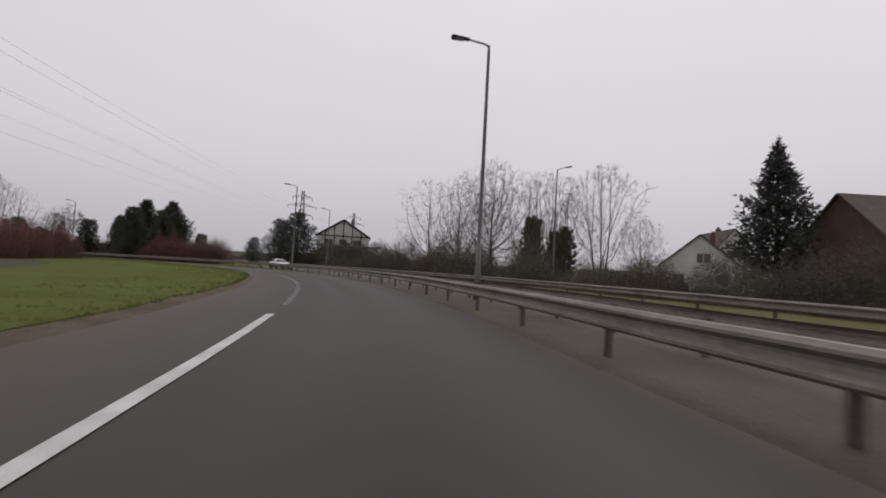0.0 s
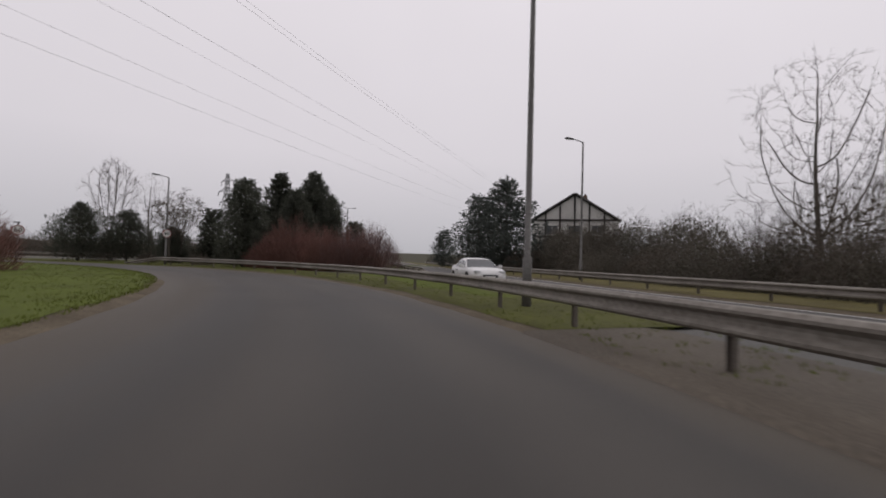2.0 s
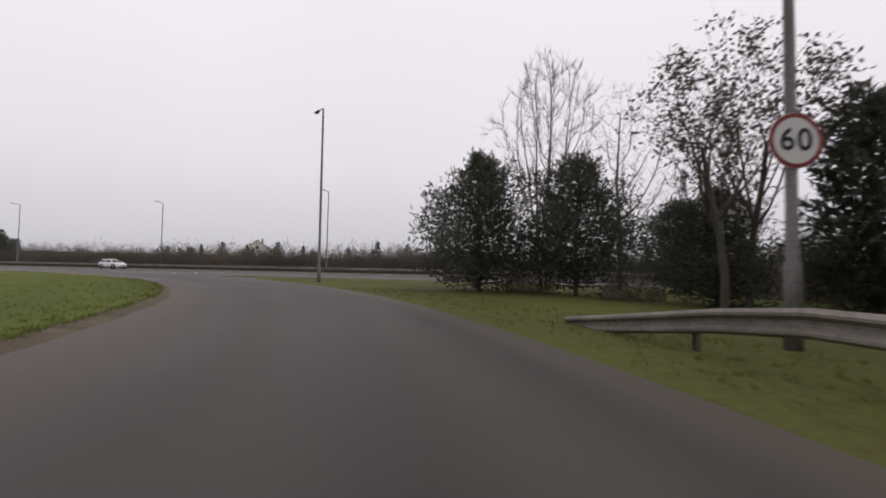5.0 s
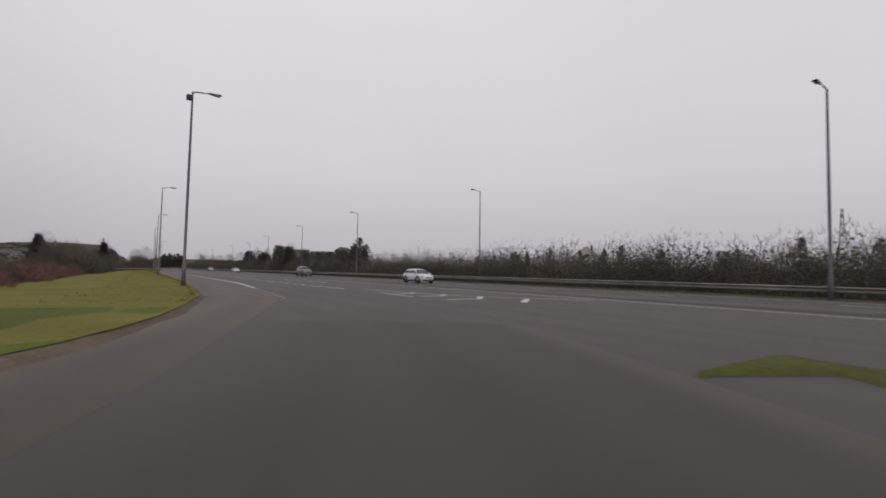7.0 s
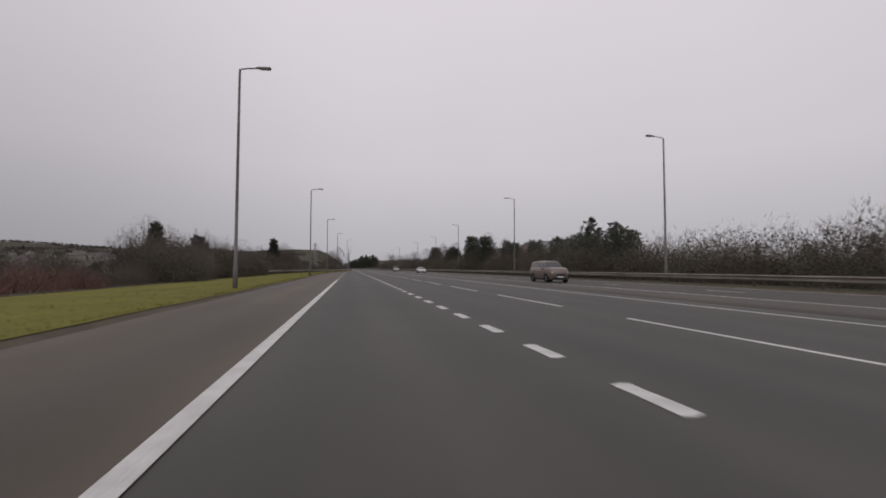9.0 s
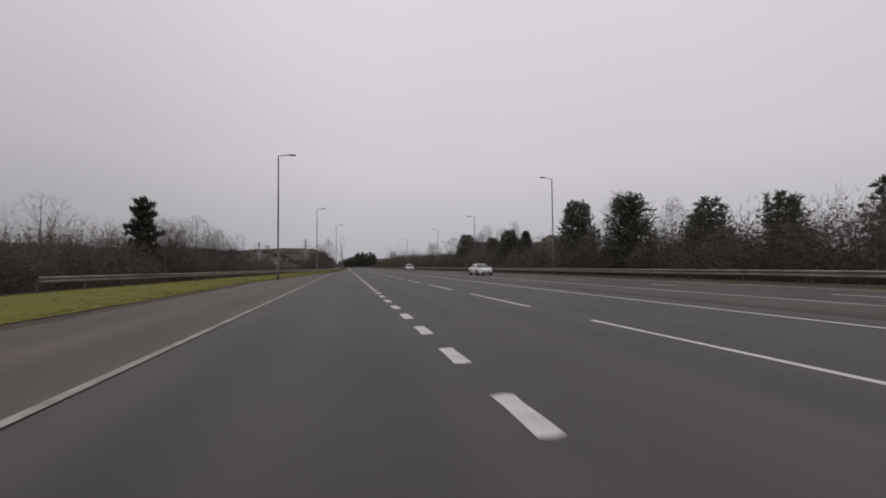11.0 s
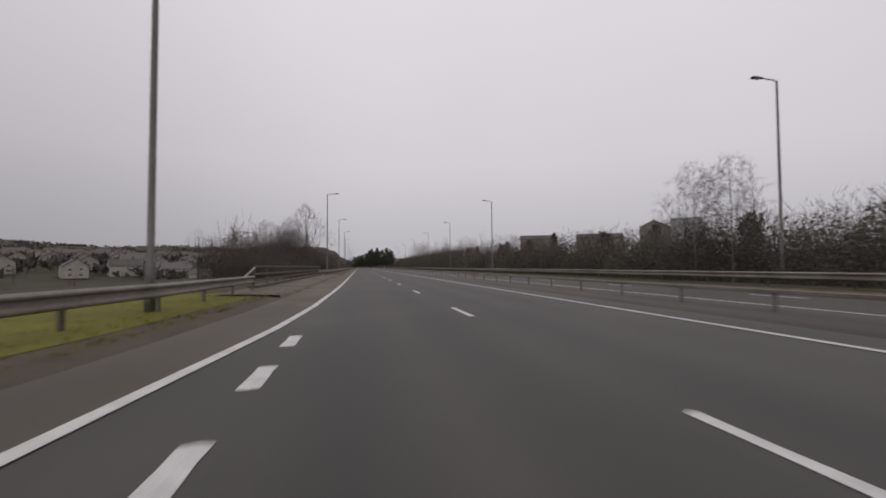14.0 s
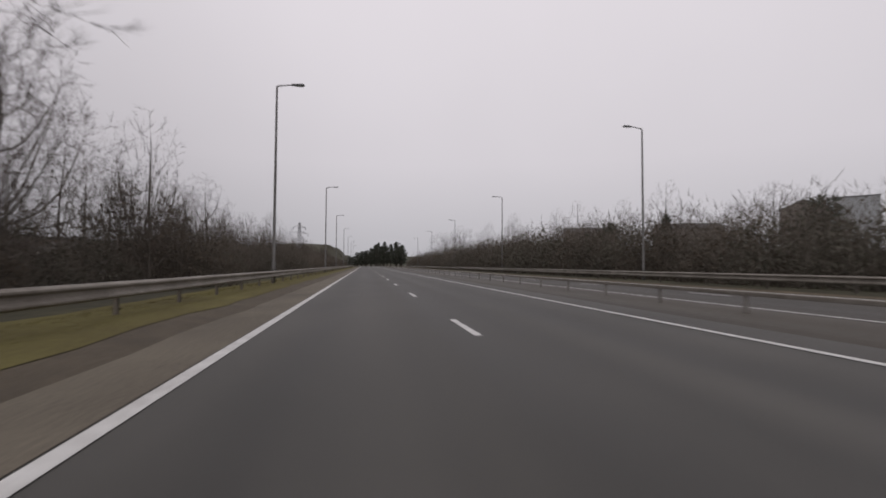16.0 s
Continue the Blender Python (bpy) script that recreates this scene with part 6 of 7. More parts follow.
plant("bare_tree", GRAND[0], -13.5, 262.0, 240, 1.25, "large leafless tree with a wide crown above the wood", "tree", G_WOOD, None, -0.4)
plant("bare_tree", BARE[2], -12.0, 272.0, 340, 1.2, "large leafless tree with a wide crown above the wood", "tree", G_WOOD, None, -0.4)
for i in range(9):
    plant("bare_tree", BARE[i % 4], 31 + 5 * rng.random(), 266 + 4.2 * i, rng.uniform(0, 360), rng.uniform(0.68, 0.82), "leafless tree rising behind the belt", "tree", G_BELT, None, 0.0)
for i in range(22):
    y = 285 + 7.5 * i
    plant("poplar_tree", BARE[2], 33 + rng.uniform(-2, 4), y, rng.uniform(0, 360), rng.uniform(0.95, 1.25) + 0.0012 * i * i, "tall slender leafless tree rising behind the belt",
          "tree", G_BELT, None, 0.0)
for x, y, h in ((28.0, 239.0, 7.2), (28.0, 228.0, 5.9)):
    plant("bare_tree", GRAND[0], x, y, x * 77, h / 10, "leafless tree with a broad flat crown above the belt", "tree", G_BELT, None, 0.0)
plant("weeping_tree", branched_tree(24, rx=3.6, z0=0.3, shape="wide", n=900, twig_len=0.6, twig_n=4, sag=0.6), 25.6, 240.0, 40, 0.72,
      "leafless tree with a rounded crown of drooping twigs beside a lamp", "tree", G_BELT, None, 0.0)
rng = random.Random(9)
for i in range(26):
    plant("far_pine", FAR_PINE[i % 2], -9 + 1.7 * i + rng.uniform(-1, 1), rng.uniform(560, 640), rng.uniform(0, 360), 1.7 + 0.5 * math.sin(i / 25 * 2.2),
          "dark conifer in the plantation far ahead", "tree", "plantation far ahead", (0.75 + 0.95 * math.sin(i / 25 * 2.2) ** 1.5) * rng.uniform(0.9, 1.1), 0.0)


# ---- buildings ----
def window_part(parent, x, z, w, h, y, frame_mat=None, face=-1, bars=1):
    """A window on a wall in the plane y: frame, panes and sill."""
    bm = bmesh.new()
    t = 0.07
    box(bm, x - w / 2, x + w / 2, y - 0.05, y + 0.04, z, z + t)
    box(bm, x - w / 2, x + w / 2, y - 0.05, y + 0.04, z + h - t, z + h)
    for k in range(bars + 2):
        xx = x - w / 2 + t / 2 + (w - t) * k / (bars + 1)
        box(bm, xx - t / 2, xx + t / 2, y - 0.05, y + 0.04, z + t, z + h - t)
    fr = part("window", bm, frame_mat or M_WHITE, parent)
    part("pane", boxed(x - w / 2 + t, x + w / 2 - t, y - 0.022, y - 0.008, z + t, z + h - t), M_PANE, fr)
    part("sill", boxed(x - w / 2 - 0.08, x + w / 2 + 0.08, y - 0.14, y, z - 0.07, z - 0.002), M_WHITE, fr)


def gabled(bm, w, d, eave, ridge):
    """Walls with two gables; the gables look along y."""
    pts = [(-w / 2, 0), (w / 2, 0), (w / 2, eave), (0, ridge), (-w / 2, eave)]
    a = [bm.verts.new((x, -d / 2, z)) for x, z in pts]
    b = [bm.verts.new((x, d / 2, z)) for x, z in pts]
    bm.faces.new(a)
    bm.faces.new(b[::-1])
    for i in range(5):
        j = (i + 1) % 5
        bm.faces.new((a[i], b[i], b[j], a[j]))
    bmesh.ops.recalc_face_normals(bm, faces=bm.faces)


def roof_slabs(parent, w, d, eave, ridge, mat, over=0.35, thick=0.16):
    for sgn in (-1, 1):
        run, rise = w / 2, ridge - eave
        ln = math.hypot(run, rise)
        ux, uz = run / ln * sgn, -rise / ln
        nx, nz = rise / ln * sgn, run / ln
        p0 = Vector((0, 0, ridge))
        p1 = p0 + Vector((ux, 0, uz)) * (ln + over)
        bm = bmesh.new()
        n = Vector((nx, 0, nz))
        vs = []
        for p in (p0 + n * 0.004, p1 + n * 0.004, p1 + n * thick, p0 + n * thick):
            vs.append([bm.verts.new((p.x, y, p.z)) for y in (-d / 2 - over, d / 2 + over)])
        for i in range(4):
            j = (i + 1) % 4
            bm.faces.new((vs[i][0], vs[i][1], vs[j][1], vs[j][0]))
        bm.faces.new([v[0] for v in vs])
        bm.faces.new([v[1] for v in vs][::-1])
        bmesh.ops.recalc_face_normals(bm, faces=bm.faces)
        part("roof", bm, mat, parent)


def house(x, y, z, turn, w, d, eave, ridge, wall, roof, label, group="", wins=(), chimney=True):
    th = thing("house", pose(x, y, z, 0, 0, turn), label, "house", group)
    bm = bmesh.new()
    gabled(bm, w, d, eave, ridge)
    part("wall", bm, wall, th)
    roof_slabs(th, w, d, eave, ridge, roof)
    if chimney:
        c = part("chimney", boxed(w * 0.12, w * 0.12 + 0.7, d * 0.18, d * 0.18 + 0.9, ridge - w * 0.2, ridge + 0.9, bevel=0.03), M_BRICK, th)
        for k in (0.22, 0.55):
            part("chimney_pot", boxed(w * 0.12 + 0.2, w * 0.12 + 0.46, d * 0.18 + k - 0.1, d * 0.18 + k + 0.16, ridge + 0.9, ridge + 1.25, bevel=0.05), M_ROOF_BROWN, c)
    for wx, wz, ww, wh in wins:
        window_part(th, wx, wz, ww, wh, -d / 2)
    return th


# the black and white gabled house beyond the two-lane road
tudor = house(-32.0, -136.0, 0.0, 219, 13.5, 11.0, 8.4, 12.7, M_WHITE, M_ROOF_BROWN, "large house with a black and white timbered gable", "", ((-3.6, 6.0, 2.0, 1.6), (0, 6.0, 2.0, 1.6), (3.6, 6.0, 2.0, 1.6)))
bm = bmesh.new()
for xx in (-4.6, -2.3, 0.0, 2.3, 4.6):
    top = 12.6 - abs(xx) * 4.3 / 6.75
    box(bm, xx - 0.13, xx + 0.13, -5.62, -5.504, 5.6, top)
part("timber_stud", bm, M_TIMBER, tudor, "black timber studs")
bm = bmesh.new()
for zz in (5.6, 8.3):
    box(bm, -6.7, 6.7, -5.66, -5.506, zz, zz + 0.28)
part("timber_beam", bm, M_TIMBER, tudor, "black timber beams")
for sgn in (-1, 1):
    bm = bmesh.new()
    a, b = Vector((0, -5.72, 12.75)), Vector((7.1 * sgn, -5.72, 8.22))
    v, f = [], []
    tube(v, f, [a, b], [0.24, 0.24], 4)
    child("bargeboard", mesh_of("bargeboard", v, f, M_TIMBER), tudor)
# the white house with a dormer, and the brown-roofed house beside it
dorm = house(-117.0, -124.0, 0.0, 178, 11.0, 9.0, 3.6, 8.4, M_WHITE, M_ROOF, "white house with a steep grey roof and a gable window", "", ((0.5, 4.2, 1.9, 1.5), (-2.8, 1.2, 1.6, 1.3), (2.9, 1.2, 1.6, 1.3)))
dm = part("dormer", boxed(3.0, 6.2, -2.4, 1.4, 4.6, 6.6, bevel=0.05), M_WHITE, dorm, "white boxed dormer")
part("dormer_roof", boxed(2.8, 6.45, -2.6, 1.6, 6.604, 6.76), M_ROOF, dm)
part("pane", boxed(3.5, 5.8, -2.43, -2.41, 5.2, 6.3), M_PANE, dm)
gable = house(-120.0, -140.6, 0.0, 203, 9.4, 12.0, 5.0, 11.0, M_WHITE, M_ROOF_BROWN, "white house with a steep gable and tall chimney", "",
              ((0, 6.2, 2.4, 1.5), (-2.2, 2.2, 2.0, 1.3), (2.2, 2.2, 2.0, 1.3)))
dormer = part("dormer", boxed(3.0, 4.9, -3.4, -0.6, 5.6, 7.6, bevel=0.03), M_WHITE, gable, "white dormer with a dark window")
part("dormer_window", boxed(4.86, 4.93, -3.0, -1.0, 6.1, 7.3), M_PANE, dormer)
part("dormer_roof", boxed(2.6, 5.15, -3.7, -0.3, 7.604, 7.75), M_ROOF, dormer)
house(-134.0, -101.0, 0.0, 120, 12.0, 14.0, 4.6, 10.4, M_BRICK, M_ROOF_BROWN, "brown brick house with a large tiled roof", "", ((-2.6, 1.4, 1.7, 1.3), (2.6, 1.4, 1.7, 1.3)))
# houses and blocks above the belt
house(155.0, 372.0, 7.0, 130, 13.0, 14.0, 13.9, 17.1, M_BRICK_GREY, M_ROOF, "large grey brick building with a shallow gable above the trees", "", tuple((xx, 11.2, 1.8, 1.8) for xx in (-4, 0, 4)), False)
block = thing("office_block", pose(167.5, 365.5, 7.5, 0, 0, 130), "pale grey flat-roofed block rising behind a brick building", "building")
part("wall", boxed(-6.5, 6.5, -5, 5, 0, 17.2, bevel=0.05), M_GREY_CLAD, block)
part("roof", boxed(-6.7, 6.7, -5.2, 5.2, 17.204, 17.5), M_ROOF, block)
for kx in (-4, 0, 4):
    window_part(block, kx, 13.5, 2.4, 1.6, -5.0)
house(152.0, 522.0, 5.0, 72, 16.0, 30.0, 18.6, 22.0, M_BRICK_GREY, M_ROOF, "long grey brick building with a shallow roof above the trees", "", tuple((xx, 16.5, 1.7, 1.6) for xx in (-6, -2, 2, 6)), False)
house(156.0, 431.0, 5.0, 66, 15.0, 28.0, 13.8, 16.8, M_BRICK_GREY, M_ROOF, "grey brick building with a pitched roof above the trees", "", ((-5, 12.0, 1.7, 1.6), (0, 12.0, 1.7, 1.6), (5, 12.0, 1.7, 1.6)), False)
house(119.0, 55.0, 2.6, -51, 13.0, 11.0, 3.4, 8.2, M_WHITE, M_ROOF, "white gabled house above the tree belt", "", ((-3, 1.4, 1.6, 1.4), (3, 1.4, 1.6, 1.4), (0, 4.6, 1.4, 1.3)))
# the town in the valley
rng = random.Random(15)
TOWN_LABEL, TOWN = "pale rendered house with a pitched roof in the valley", "town in the valley"
FOUR = ((-1.8, 3.1, 1.2, 1.2), (1.8, 3.1, 1.2, 1.2), (-1.8, 0.9, 1.4, 1.2), (1.8, 0.9, 1.4, 1.2))
TYPES = [house(-182.0, 350.0, float(land(-182, 350)) - 0.1, 35, 8.0, 11.0, 5.0, 7.9, M_TOWN_WALL, M_TOWN_ROOF, TOWN_LABEL, TOWN, FOUR),
         house(-208.0, 325.0, float(land(-208, 325)) - 0.1, 124, 8.6, 13.0, 5.2, 8.2, M_TOWN_WALL, M_TOWN_ROOF, TOWN_LABEL, TOWN, FOUR),
         house(-192.0, 378.0, float(land(-192, 378)) - 0.1, 38, 7.8, 13.0, 4.9, 7.6, M_TOWN_WALL, M_TOWN_ROOF, TOWN_LABEL, TOWN, FOUR),
         house(-224.0, 295.0, float(land(-224, 295)) - 0.1, 128, 8.2, 14.0, 5.3, 8.4, M_TOWN_WALL, M_TOWN_ROOF, TOWN_LABEL, TOWN, FOUR)]
SITES = [(-182.0, 350.0), (-208.0, 325.0), (-192.0, 378.0), (-224.0, 295.0)]


def town_house(i, x, y):
    """A copy of one of the four kinds, where no other house stands within 16.5 m."""
    if x > -66 or math.hypot(x, y - 160) < 235 or any(math.hypot(x - a, y - b) < 16.5 for a, b in SITES):
        return
    SITES.append((x, y))
    copy_thing(TYPES[i % 4], pose(x, y, float(land(x, y)) - 0.1, 0, 0, rng.choice((35, 40, 122, 128)) + rng.uniform(-5, 5)))


for i in range(300):
    bearing, dist = radians(rng.uniform(-66, -9)), 225 + 400 * rng.random() ** 1.3
    town_house(i, math.sin(bearing) * dist - 12, 140 + math.cos(bearing) * dist)
for i in range(40):
    town_house(i, -rng.uniform(190, 330), rng.uniform(50, 240))
rng = random.Random(16)
for i in range(40):
    bearing, dist = radians(rng.uniform(-60, -8)), 60 + 260 * rng.random()
    x, y = math.sin(bearing) * dist - 12, 120 + math.cos(bearing) * dist
    if x > -36:
        continue
    if i % 3:
        plant("valley_tree", LITE[i % 2], x, y, rng.uniform(0, 360), rng.uniform(0.5, 0.8), "leafless tree among the houses", "tree", "trees in the valley")
    else:
        plant("valley_shrub", FAR_DARK, x, y, rng.uniform(0, 360), rng.uniform(0.8, 1.3), "dark evergreen shrub among the houses", "shrub", "trees in the valley", None, None, SHRUB)


def far_woods():
    """Hedges and copses over the far slopes, too far to tell apart: tufts of blades heaped along uneven lines."""
    rng = random.Random(18)
    v, f = [], []
    for i in range(520):
        bearing, dist = radians(rng.uniform(-75, 12)), 260 + 1700 * rng.random() ** 1.4
        x, y = math.sin(bearing) * dist - 10, 140 + math.cos(bearing) * dist
        if x > -60:
            continue
        ang, n = rng.uniform(-0.5, 0.9), int(5 + 10 * rng.random())
        for k in range(n):
            px, py = x + math.cos(ang) * k * 5, y + math.sin(ang) * k * 5
            h = rng.uniform(3, 8)
            c = Vector((px, py, float(land(px, py)) + h * 0.35))
            spray(rng, v, f, c, Vector((0, 0, 0.6)), 9, h * 0.62, h * 0.22)
    tagged(new("far_woods", mesh_of("far_woods", v, f, M_COPSE)), "brown hedges and copses over the far slopes", "woodland", "", "stuff")


far_woods()


# ---- pylons and overhead lines ----
def pylon(x, y, z, turn, H):
    th = thing("pylon", pose(x, y, z, 0, 0, turn), "grey steel lattice electricity pylon with three pairs of arms", "pylon", "pylons")
    v, f = [], []

    def half(h):
        return H * (0.085 * (1 - h / H) ** 1.4 + 0.012)

    hs = [H * k for k in (0, 0.14, 0.27, 0.39, 0.50, 0.60, 0.69, 0.77, 0.85, 0.93, 1.0)]
    r = 0.004 * H
    for sx in (-1, 1):
        for sy in (-1, 1):
            tube(v, f, [(sx * half(h), sy * half(h), h) for h in hs], [r] * len(hs), 4)
    for a, b in zip(hs, hs[1:]):
        p, q = half(a), half(b)
        for c, dd in (((p, -p), (-q, -q)), ((-p, -p), (q, -q)), ((p, p), (-q, q)), ((-p, p), (q, q)), ((p, -p), (q, q)), ((p, p), (q, -q)), ((-p, -p), (-q, q)), ((-p, p), (-q, -q))):
            tube(v, f, [(c[0], c[1], a), (dd[0], dd[1], b)], [r * 0.6, r * 0.6], 3)
    child("lattice_tower", mesh_of("lattice_tower", v, f, M_PYLON), th)
    for h, w in ((0.66, 0.15), (0.79, 0.19), (0.91, 0.13)):
        for sgn in (-1, 1):
            v, f = [], []
            z0, q = H * h, half(H * h)
            tip = (sgn * H * w, 0, z0)
            for sy in (-1, 1):
                tube(v, f, [(sgn * q, sy * q, z0), tip], [r * 0.8, r * 0.6], 3)
                tube(v, f, [(sgn * q, sy * q, z0 + H * 0.035), tip], [r * 0.8, r * 0.6], 3)
            arm = child("crossarm", mesh_of("crossarm", v, f, M_PYLON), th)
            child("insulator", tube_mesh("insulator", [tip, (tip[0], 0, z0 - H * 0.045)], [r, r], M_HEAD, 5), arm)
    return th


pylon(80.0, -225.0, 0.0, 61, 42)
pylon(84.0, -275.0, 0.0, 57, 36)
pylon(-148.0, 77.0, float(land(-148, 77)), 57, 36)
pylon(150.0, -112.0, 0.0, 20, 40)
pylon(318.0, 34.0, 0.0, 10, 42)
pylon(-70.0, 437.0, float(land(-70, 437)), 40, 28)
pylon(-48.0, 600.0, -6.0, 40, 40)
lines = thing("overhead_line", pose(0, 0, 0), "thin dark overhead power cables sagging between two pylons", "power line")
A, B = Vector((84.0, -275.0, 0)), Vector((-148.0, 77.0, 0))
side = Vector((B.y - A.y, A.x - B.x, 0)).normalized()
for h, w in ((0.615, 0.15), (0.745, 0.19), (0.865, 0.13)):
    for sgn in (-1, 1):
        pts = []
        for k in range(41):
            u = k / 40
            q = A.lerp(B, u) + side * (sgn * w * 36)
            pts.append((q.x, q.y, 36 * h - (36 * h * 0.72 - 3.5) * (4 * u * (1 - u)) ** 0.9 * 0.75))
        child("cable", tube_mesh("cable", pts, [0.009] * 41, M_CABLE, 4), lines)


# ---- vehicles ----
def vehicle(name, m, label, paint, L, Wd, H, belt, hood, boot, cab0, cab1, roof0, roof1, van=False):
    """A car with its nose at +x: lofted body, glasshouse, windows, wheels, lamps, mirrors and plates."""
    th = thing(name, m, label, "car", "passing cars")
    hw = Wd / 2

    def curve(xs, pts):
        """Heights or widths at xs on a smooth line through pts."""
        c = np.array(pts, float)
        u = np.clip((np.asarray(xs, float)[:, None] - c[:-1, 0]) / np.diff(c[:, 0]), 0, 1)
        flat = np.interp(xs, c[:, 0], c[:, 1])
        return 0.5 * flat + 0.5 * (c[0, 1] + (u * u * (3 - 2 * u) * np.diff(c[:, 1])).sum(1))

    xs = np.concatenate([np.linspace(-L / 2, -L / 2 + 0.3, 6), np.linspace(-L / 2 + 0.4, L / 2 - 0.6, 18), np.linspace(L / 2 - 0.5, L / 2, 8)])
    under = curve(xs, [(-L / 2, 0.40), (-L / 2 + 0.25, 0.24), (0, 0.19), (L / 2 - 0.3, 0.22), (L / 2, 0.34)])
    deck = curve(xs, [(-L / 2, boot * 0.80), (-L / 2 + 0.16, boot * 0.97), (cab0, belt), (0, belt), (cab1, belt * 0.98), (L * 0.36, hood), (L / 2 - 0.18, hood * 0.90), (L / 2, hood * 0.70)])
    wide = curve(xs, [(-L / 2, 0.78), (-L / 2 + 0.22, 0.95), (-L * 0.3, 1.0), (L * 0.3, 1.0), (L / 2 - 0.3, 0.93), (L / 2, 0.66)])
    v, f = [], []
    for x, zb, zt, wf in zip(xs, under, deck, wide):
        w, h = hw * wf, zt - zb
        side = [(0.84, zb), (0.95, zb + 0.16 * h), (1.0, zb + 0.42 * h), (0.99, zb + 0.66 * h), (0.955, zb + 0.86 * h), (0.86, zb + 0.965 * h), (0.62, zt), (0.25, zt + 0.012)]
        v += [(x, -w * k, z) for k, z in side] + [(x, w * k, z) for k, z in side[::-1]]
    n = 16
    for i in range(len(xs) - 1):
        for j in range(n):
            j2 = (j + 1) % n
            f.append((i * n + j, (i + 1) * n + j, (i + 1) * n + j2, i * n + j2))
    f.append(tuple(range(n)))
    f.append(tuple((len(xs) - 1) * n + j for j in range(n))[::-1])
    body = child("body", mesh_of("body", v, f, paint, None, True), th)
    # glasshouse: one curved shell from the rear deck over the roof to the bonnet
    top_line = [(cab0, belt - 0.02), (roof0, H - 0.04), ((roof0 + roof1) / 2, H), (roof1, H - 0.05), (cab1, belt * 0.98 - 0.02)]

    def shell(x, k, lift=0.0):
        """A point of the glasshouse at x; k runs from the left sill (0) over the roof (0.5) to the right sill (1)."""
        zt = float(curve([x], top_line)[0])
        low = belt - 0.03
        share = min(max((zt - low) / (H - low), 0), 1)
        wt = hw * (0.90 - 0.22 * share)
        s = 1 if k > 0.5 else -1
        q = 1 - abs(2 * k - 1)
        if q < 0.5:
            y, z = hw * 0.90 + (wt - hw * 0.90) * q * 2, low + (zt - 0.045 - low) * q * 2
            return Vector((x, s * (y + lift), z + lift * 0.2))
        r = (q - 0.5) * 2
        return Vector((x + (lift * 0.6 if x > roof1 else (-lift * 0.6 if x < roof0 else 0)), s * wt * math.cos(r * math.pi / 2) ** 0.7, zt - 0.045 * (1 - r) ** 2 + lift))

    def patch(nm, x0, x1, k0, k1, mat, lift, nx=10, nk=6, slant=0.0):
        v, f = [], []
        for i in range(nx + 1):
            for j in range(nk + 1):
                k = k0 + (k1 - k0) * j / nk
                v.append(shell(x0 + (x1 - x0) * i / nx + slant * (0.25 - min(k, 1 - k)), k, lift))
        for i in range(nx):
            for j in range(nk):
                c = i * (nk + 1) + j
                f.append((c, c + nk + 1, c + nk + 2, c + 1))
        return child(nm, mesh_of(nm, v, f, mat, None, True), th)

    patch("roof", cab0, cab1, 0.0, 1.0, paint, 0.0, 26, 20)
    patch("windscreen", roof1 + 0.10, cab1 - 0.10, 0.31, 0.69, M_PANE, 0.009)
    patch("rear_window", cab0 + 0.10, roof0 - 0.06, 0.31, 0.69, M_PANE, 0.009)
    mid = (roof0 + roof1) / 2 - 0.1
    for sgn in (-1, 1):
        ks = (0.045, 0.205) if sgn < 0 else (0.955, 0.795)
        if not van:
            patch("rear_side_window", roof0 - 0.38 * (roof0 - cab0), mid - 0.04, *ks, M_PANE, 0.009)
        patch("front_side_window", mid + 0.04, roof1 + 0.55 * (cab1 - roof1), *ks, M_PANE, 0.009)
        part("mirror", boxed(cab1 - 0.52, cab1 - 0.34, sgn * hw - 0.02 * sgn if sgn > 0 else -hw - 0.19, hw + 0.19 if sgn > 0 else -hw + 0.02, belt - 0.04, belt + 0.12, bevel=0.03), paint, th)
        part("headlight", boxed(L / 2 - 0.30, L / 2 - 0.045, sgn * hw * 0.63 - 0.17, sgn * hw * 0.63 + 0.17, hood * 0.74, hood * 0.86, bevel=0.03), M_LAMP_CLEAR, th)
        part("tail_light", boxed(-L / 2 - 0.012, -L / 2 + 0.2, sgn * hw * 0.68 - 0.14, sgn * hw * 0.68 + 0.14, boot * 0.68, boot * 0.84, bevel=0.02), M_LAMP_RED, th)
        part("door_handle", boxed(mid - 0.30, mid - 0.12, min(sgn * (hw - 0.02), sgn * (hw + 0.025)), max(sgn * (hw - 0.02), sgn * (hw + 0.025)), belt - 0.2, belt - 0.16, bevel=0.006), M_BLACK, th)
    for sgn in (-1, 1):
        part("sill", boxed(-L * 0.21, L * 0.225, min(sgn * (hw - 0.05), sgn * (hw + 0.012)), max(sgn * (hw - 0.05), sgn * (hw + 0.012)), 0.19, 0.33, bevel=0.01), M_BLACK, th)
        part("door_seam", boxed(mid - 0.006, mid + 0.006, min(sgn * (hw - 0.02), sgn * (hw + 0.003)), max(sgn * (hw - 0.02), sgn * (hw + 0.003)), 0.36, belt * 0.7), M_BLACK, th)
    part("grille", boxed(L / 2 - 0.10, L / 2 + 0.012, -hw * 0.42, hw * 0.42, hood * 0.50, hood * 0.68, bevel=0.02), M_BLACK, th)
    part("bumper", boxed(L / 2 - 0.14, L / 2 + 0.02, -hw * 0.66, hw * 0.66, 0.26, 0.40, bevel=0.03), M_BLACK, th)
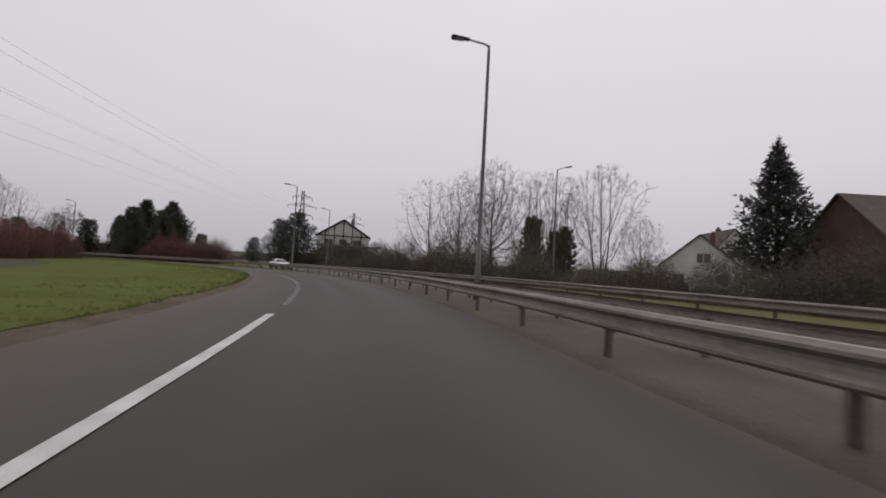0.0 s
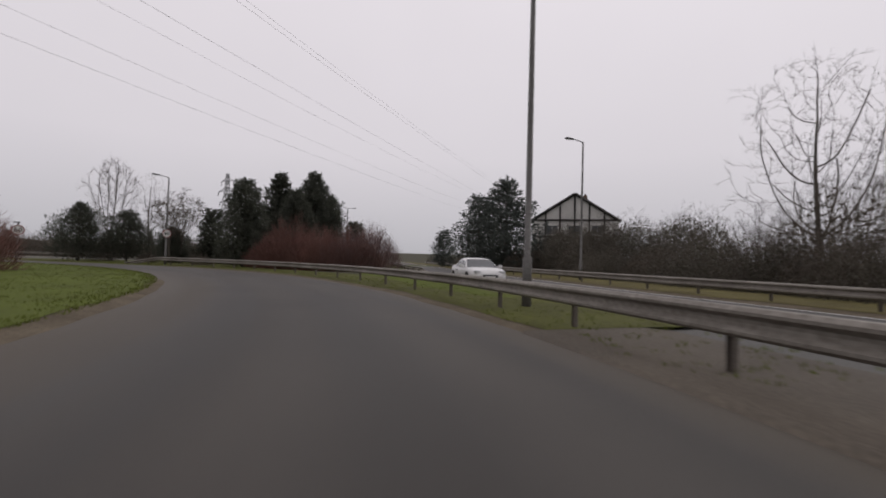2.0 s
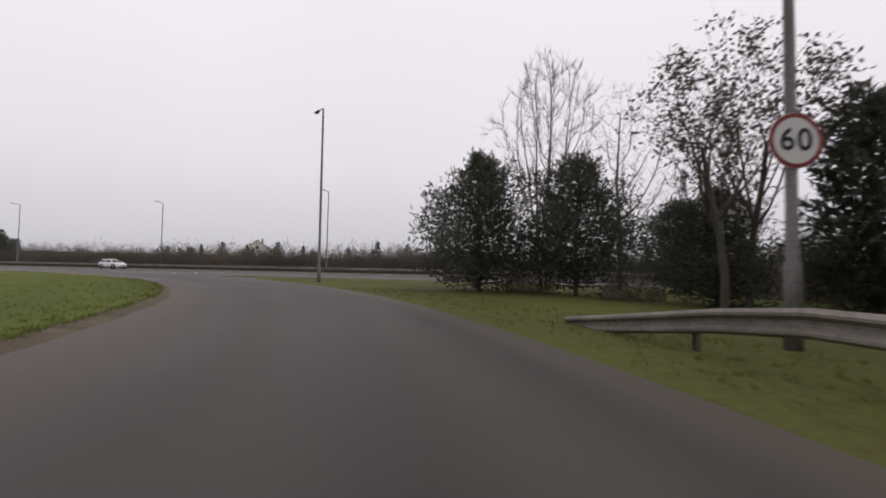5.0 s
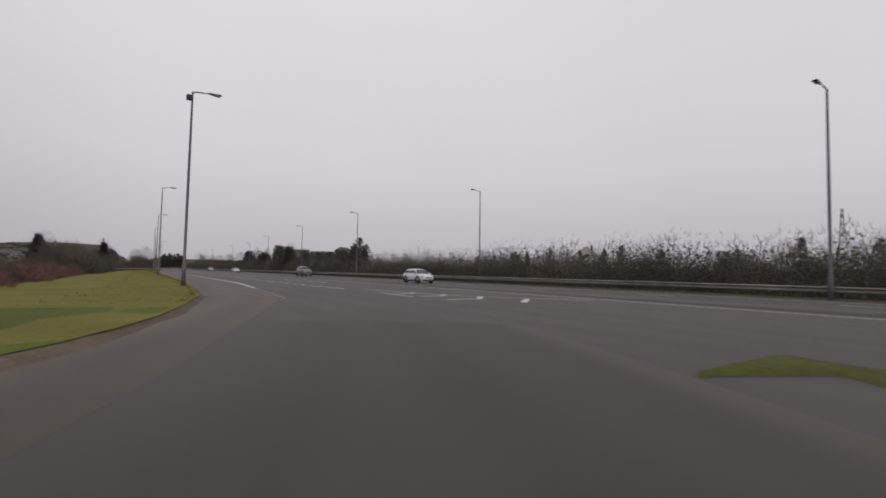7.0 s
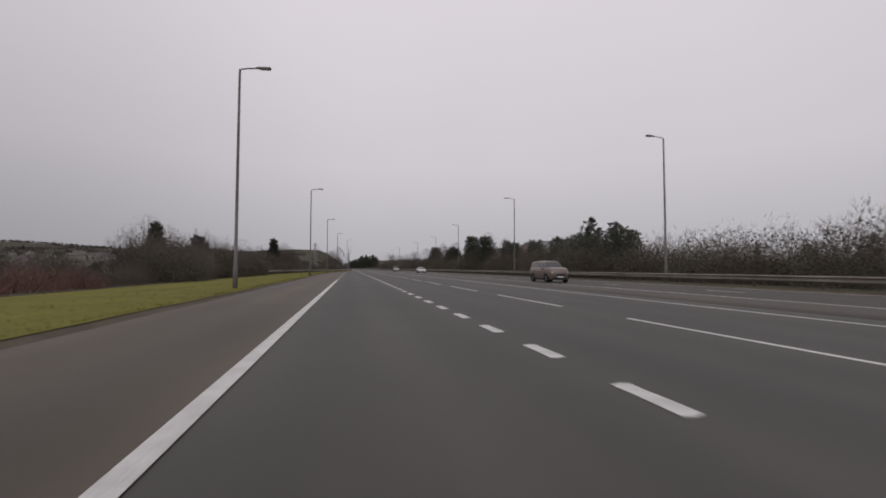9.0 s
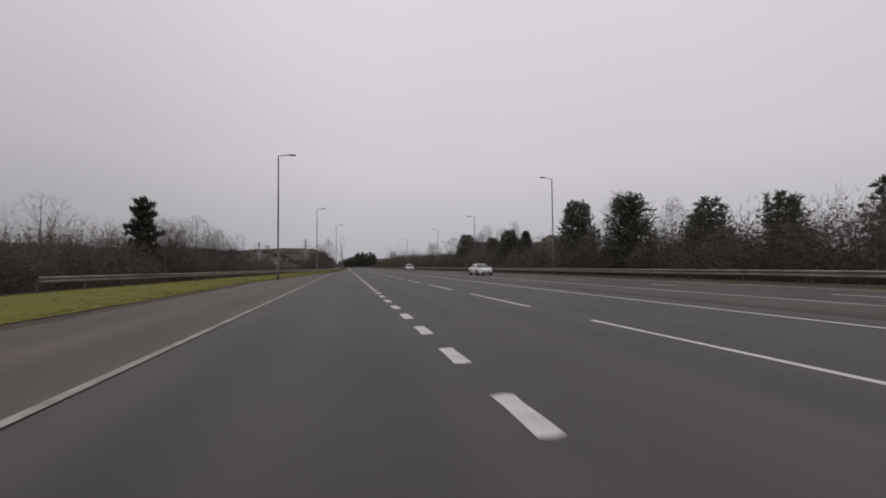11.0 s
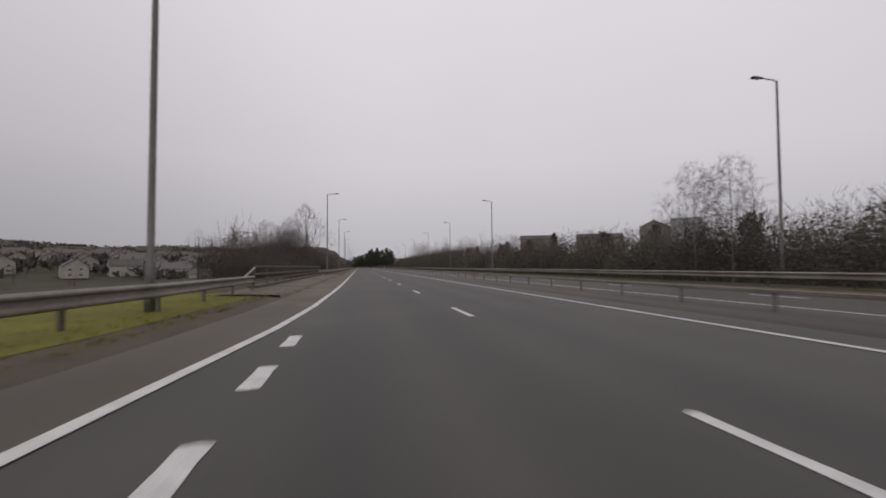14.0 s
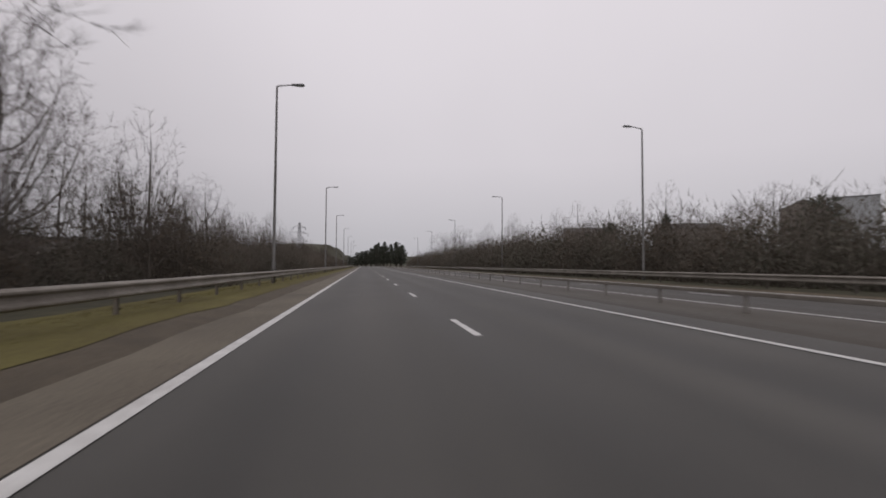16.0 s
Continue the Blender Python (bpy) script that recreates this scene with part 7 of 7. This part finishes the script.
    part("number_plate", boxed(L / 2 + 0.018, L / 2 + 0.03, -0.26, 0.26, 0.42, 0.53), M_SIGN_WHITE, th)
    for px in (-L * 0.30, L * 0.315):
        for sgn in (-1, 1):
            r = 0.33 if H < 1.5 else 0.36
            v, f = [], []
            prof = ((r * 0.62, 0.10), (r * 0.95, 0.11), (r, 0.08), (r, -0.08), (r * 0.95, -0.11), (r * 0.62, -0.10))
            for k in range(20):
                t = 2 * math.pi * k / 20
                for rr, yy in prof:
                    v.append((rr * math.cos(t), yy, rr * math.sin(t)))
            for k in range(20):
                for j in range(6):
                    f.append((k * 6 + j, ((k + 1) % 20) * 6 + j, ((k + 1) % 20) * 6 + (j + 1) % 6, k * 6 + (j + 1) % 6))
            wh = child("wheel", mesh_of("tyre", v, f, M_TYRE, None, True), th, pose(px, sgn * (hw - 0.09), r))
            v, f = [], []
            for k in range(13):
                t = math.pi * (k / 12 * 1.16 - 0.08)
                for rr, yy in ((r * 1.16, -0.012), (r * 1.16, 0.012), (r * 0.90, 0.012), (r * 0.90, -0.012)):
                    v.append((px + rr * math.cos(t), sgn * (hw + 0.003) + yy, r + rr * math.sin(t)))
            for k in range(12):
                for j in range(4):
                    f.append((k * 4 + j, (k + 1) * 4 + j, (k + 1) * 4 + (j + 1) % 4, k * 4 + (j + 1) % 4))
            child("wheel_arch", mesh_of("wheel_arch", v, f, M_BLACK, None, False), th)
            bm = bmesh.new()
            for k in range(5):
                box(bm, -0.035, 0.035, sgn * 0.06 - 0.015, sgn * 0.06 + 0.015, 0.02, r * 0.62, m=Matrix.Rotation(2 * math.pi * k / 5, 4, "Y"))
            bmesh.ops.create_cone(bm, cap_ends=True, segments=12, radius1=0.07, radius2=0.07, depth=0.05, matrix=Matrix.Translation((0, sgn * 0.06, 0)) @ Matrix.Rotation(math.pi / 2, 4, "X"))
            part("rim", bm, M_RIM, wh)
    return th


vehicle("coupe", pose(-63.8, -86.9, 0.0, 0, 0, 155), "white two-door coupe on the two-lane road", M_CAR_WHITE, 4.75, 1.86, 1.39, 0.93, 0.90, 1.02, -1.75, 1.15, -0.75, 0.15)
vehicle("hatchback", pose(14.2, -4.5, 0.01, 0, 0, 270), "white small hatchback on the opposite carriageway", M_CAR_WHITE, 4.1, 1.78, 1.52, 0.98, 0.95, 1.10, -1.85, 1.15, -1.35, 0.35)
vehicle("van", pose(14.0, 35.5, 0.01, 0, 0, 270), "bronze-brown van on the opposite carriageway", M_CAR_BROWN, 4.4, 1.82, 1.82, 1.08, 1.05, 1.5, -2.1, 1.35, -1.95, 0.55, True)
vehicle("saloon", pose(14.4, 108.2, 0.01, 0, 0, 270), "white low saloon car on the opposite carriageway", M_CAR_WHITE, 4.6, 1.84, 1.40, 0.93, 0.90, 1.02, -1.8, 1.15, -0.8, 0.2)
vehicle("suv", pose(14.4, 169.6, 0.01, 0, 0, 270), "silver-white sport utility car on the opposite carriageway", M_CAR_SILVER, 4.5, 1.86, 1.66, 1.06, 1.04, 1.16, -2.05, 1.2, -1.6, 0.4)


# ---- grass tufts along the nearest edges ----
def tufts(name, centres, seed, mat, label, hgt=0.07):
    rng = random.Random(seed)
    v, f = [], []
    for x, y, z in centres:
        for _ in range(6):
            a = rng.uniform(0, 6.283)
            o = Vector((x + rng.uniform(-0.09, 0.09), y + rng.uniform(-0.09, 0.09), z))
            d = Vector((math.cos(a) * 0.5, math.sin(a) * 0.5, 1)) * (hgt * rng.uniform(0.5, 1.3))
            s = Vector((-math.sin(a), math.cos(a), 0)) * 0.009
            b = len(v)
            v += [o - s, o + s, o + d]
            f.append((b, b + 1, b + 2))
    return tagged(new(name, mesh_of(name, v, f, mat)), label, "grass", "", "stuff")


rng = random.Random(77)
spots = []
for i in range(5000):
    t = rng.uniform(0, 7.0)
    q = slip_at(t, -4.2 - 4.5 * rng.random() ** 2)
    spots.append((q[0], q[1], 0.10))
tufts("grass", spots, 1, M_BLADE, "short green grass blades along the inner edge")
spots = []
for i in range(1600):
    t = rng.uniform(2.2, 6.2)
    q = slip_at(t, 3.5 + 3.0 * rng.random())
    spots.append((q[0], q[1], 0.04))
tufts("grass", spots, 2, M_BLADE, "short green grass blades below the barrier")
spots = []
for i in range(6000):
    y = rng.uniform(-30, 186)
    spots.append((float(main_left(y)) - 0.3 - 4.0 * rng.random() ** 2, y, 0.09))
tufts("grass", spots, 3, M_GRASS_OLIVE, "short olive grass blades along the verge")
spots = []
for i in range(3500):
    spots.append((-2.7 - 1.6 * rng.random(), rng.uniform(234, 330), 0.06))
tufts("grass", spots, 4, M_GRASS_DRY, "thin yellowed grass blades below the barrier")
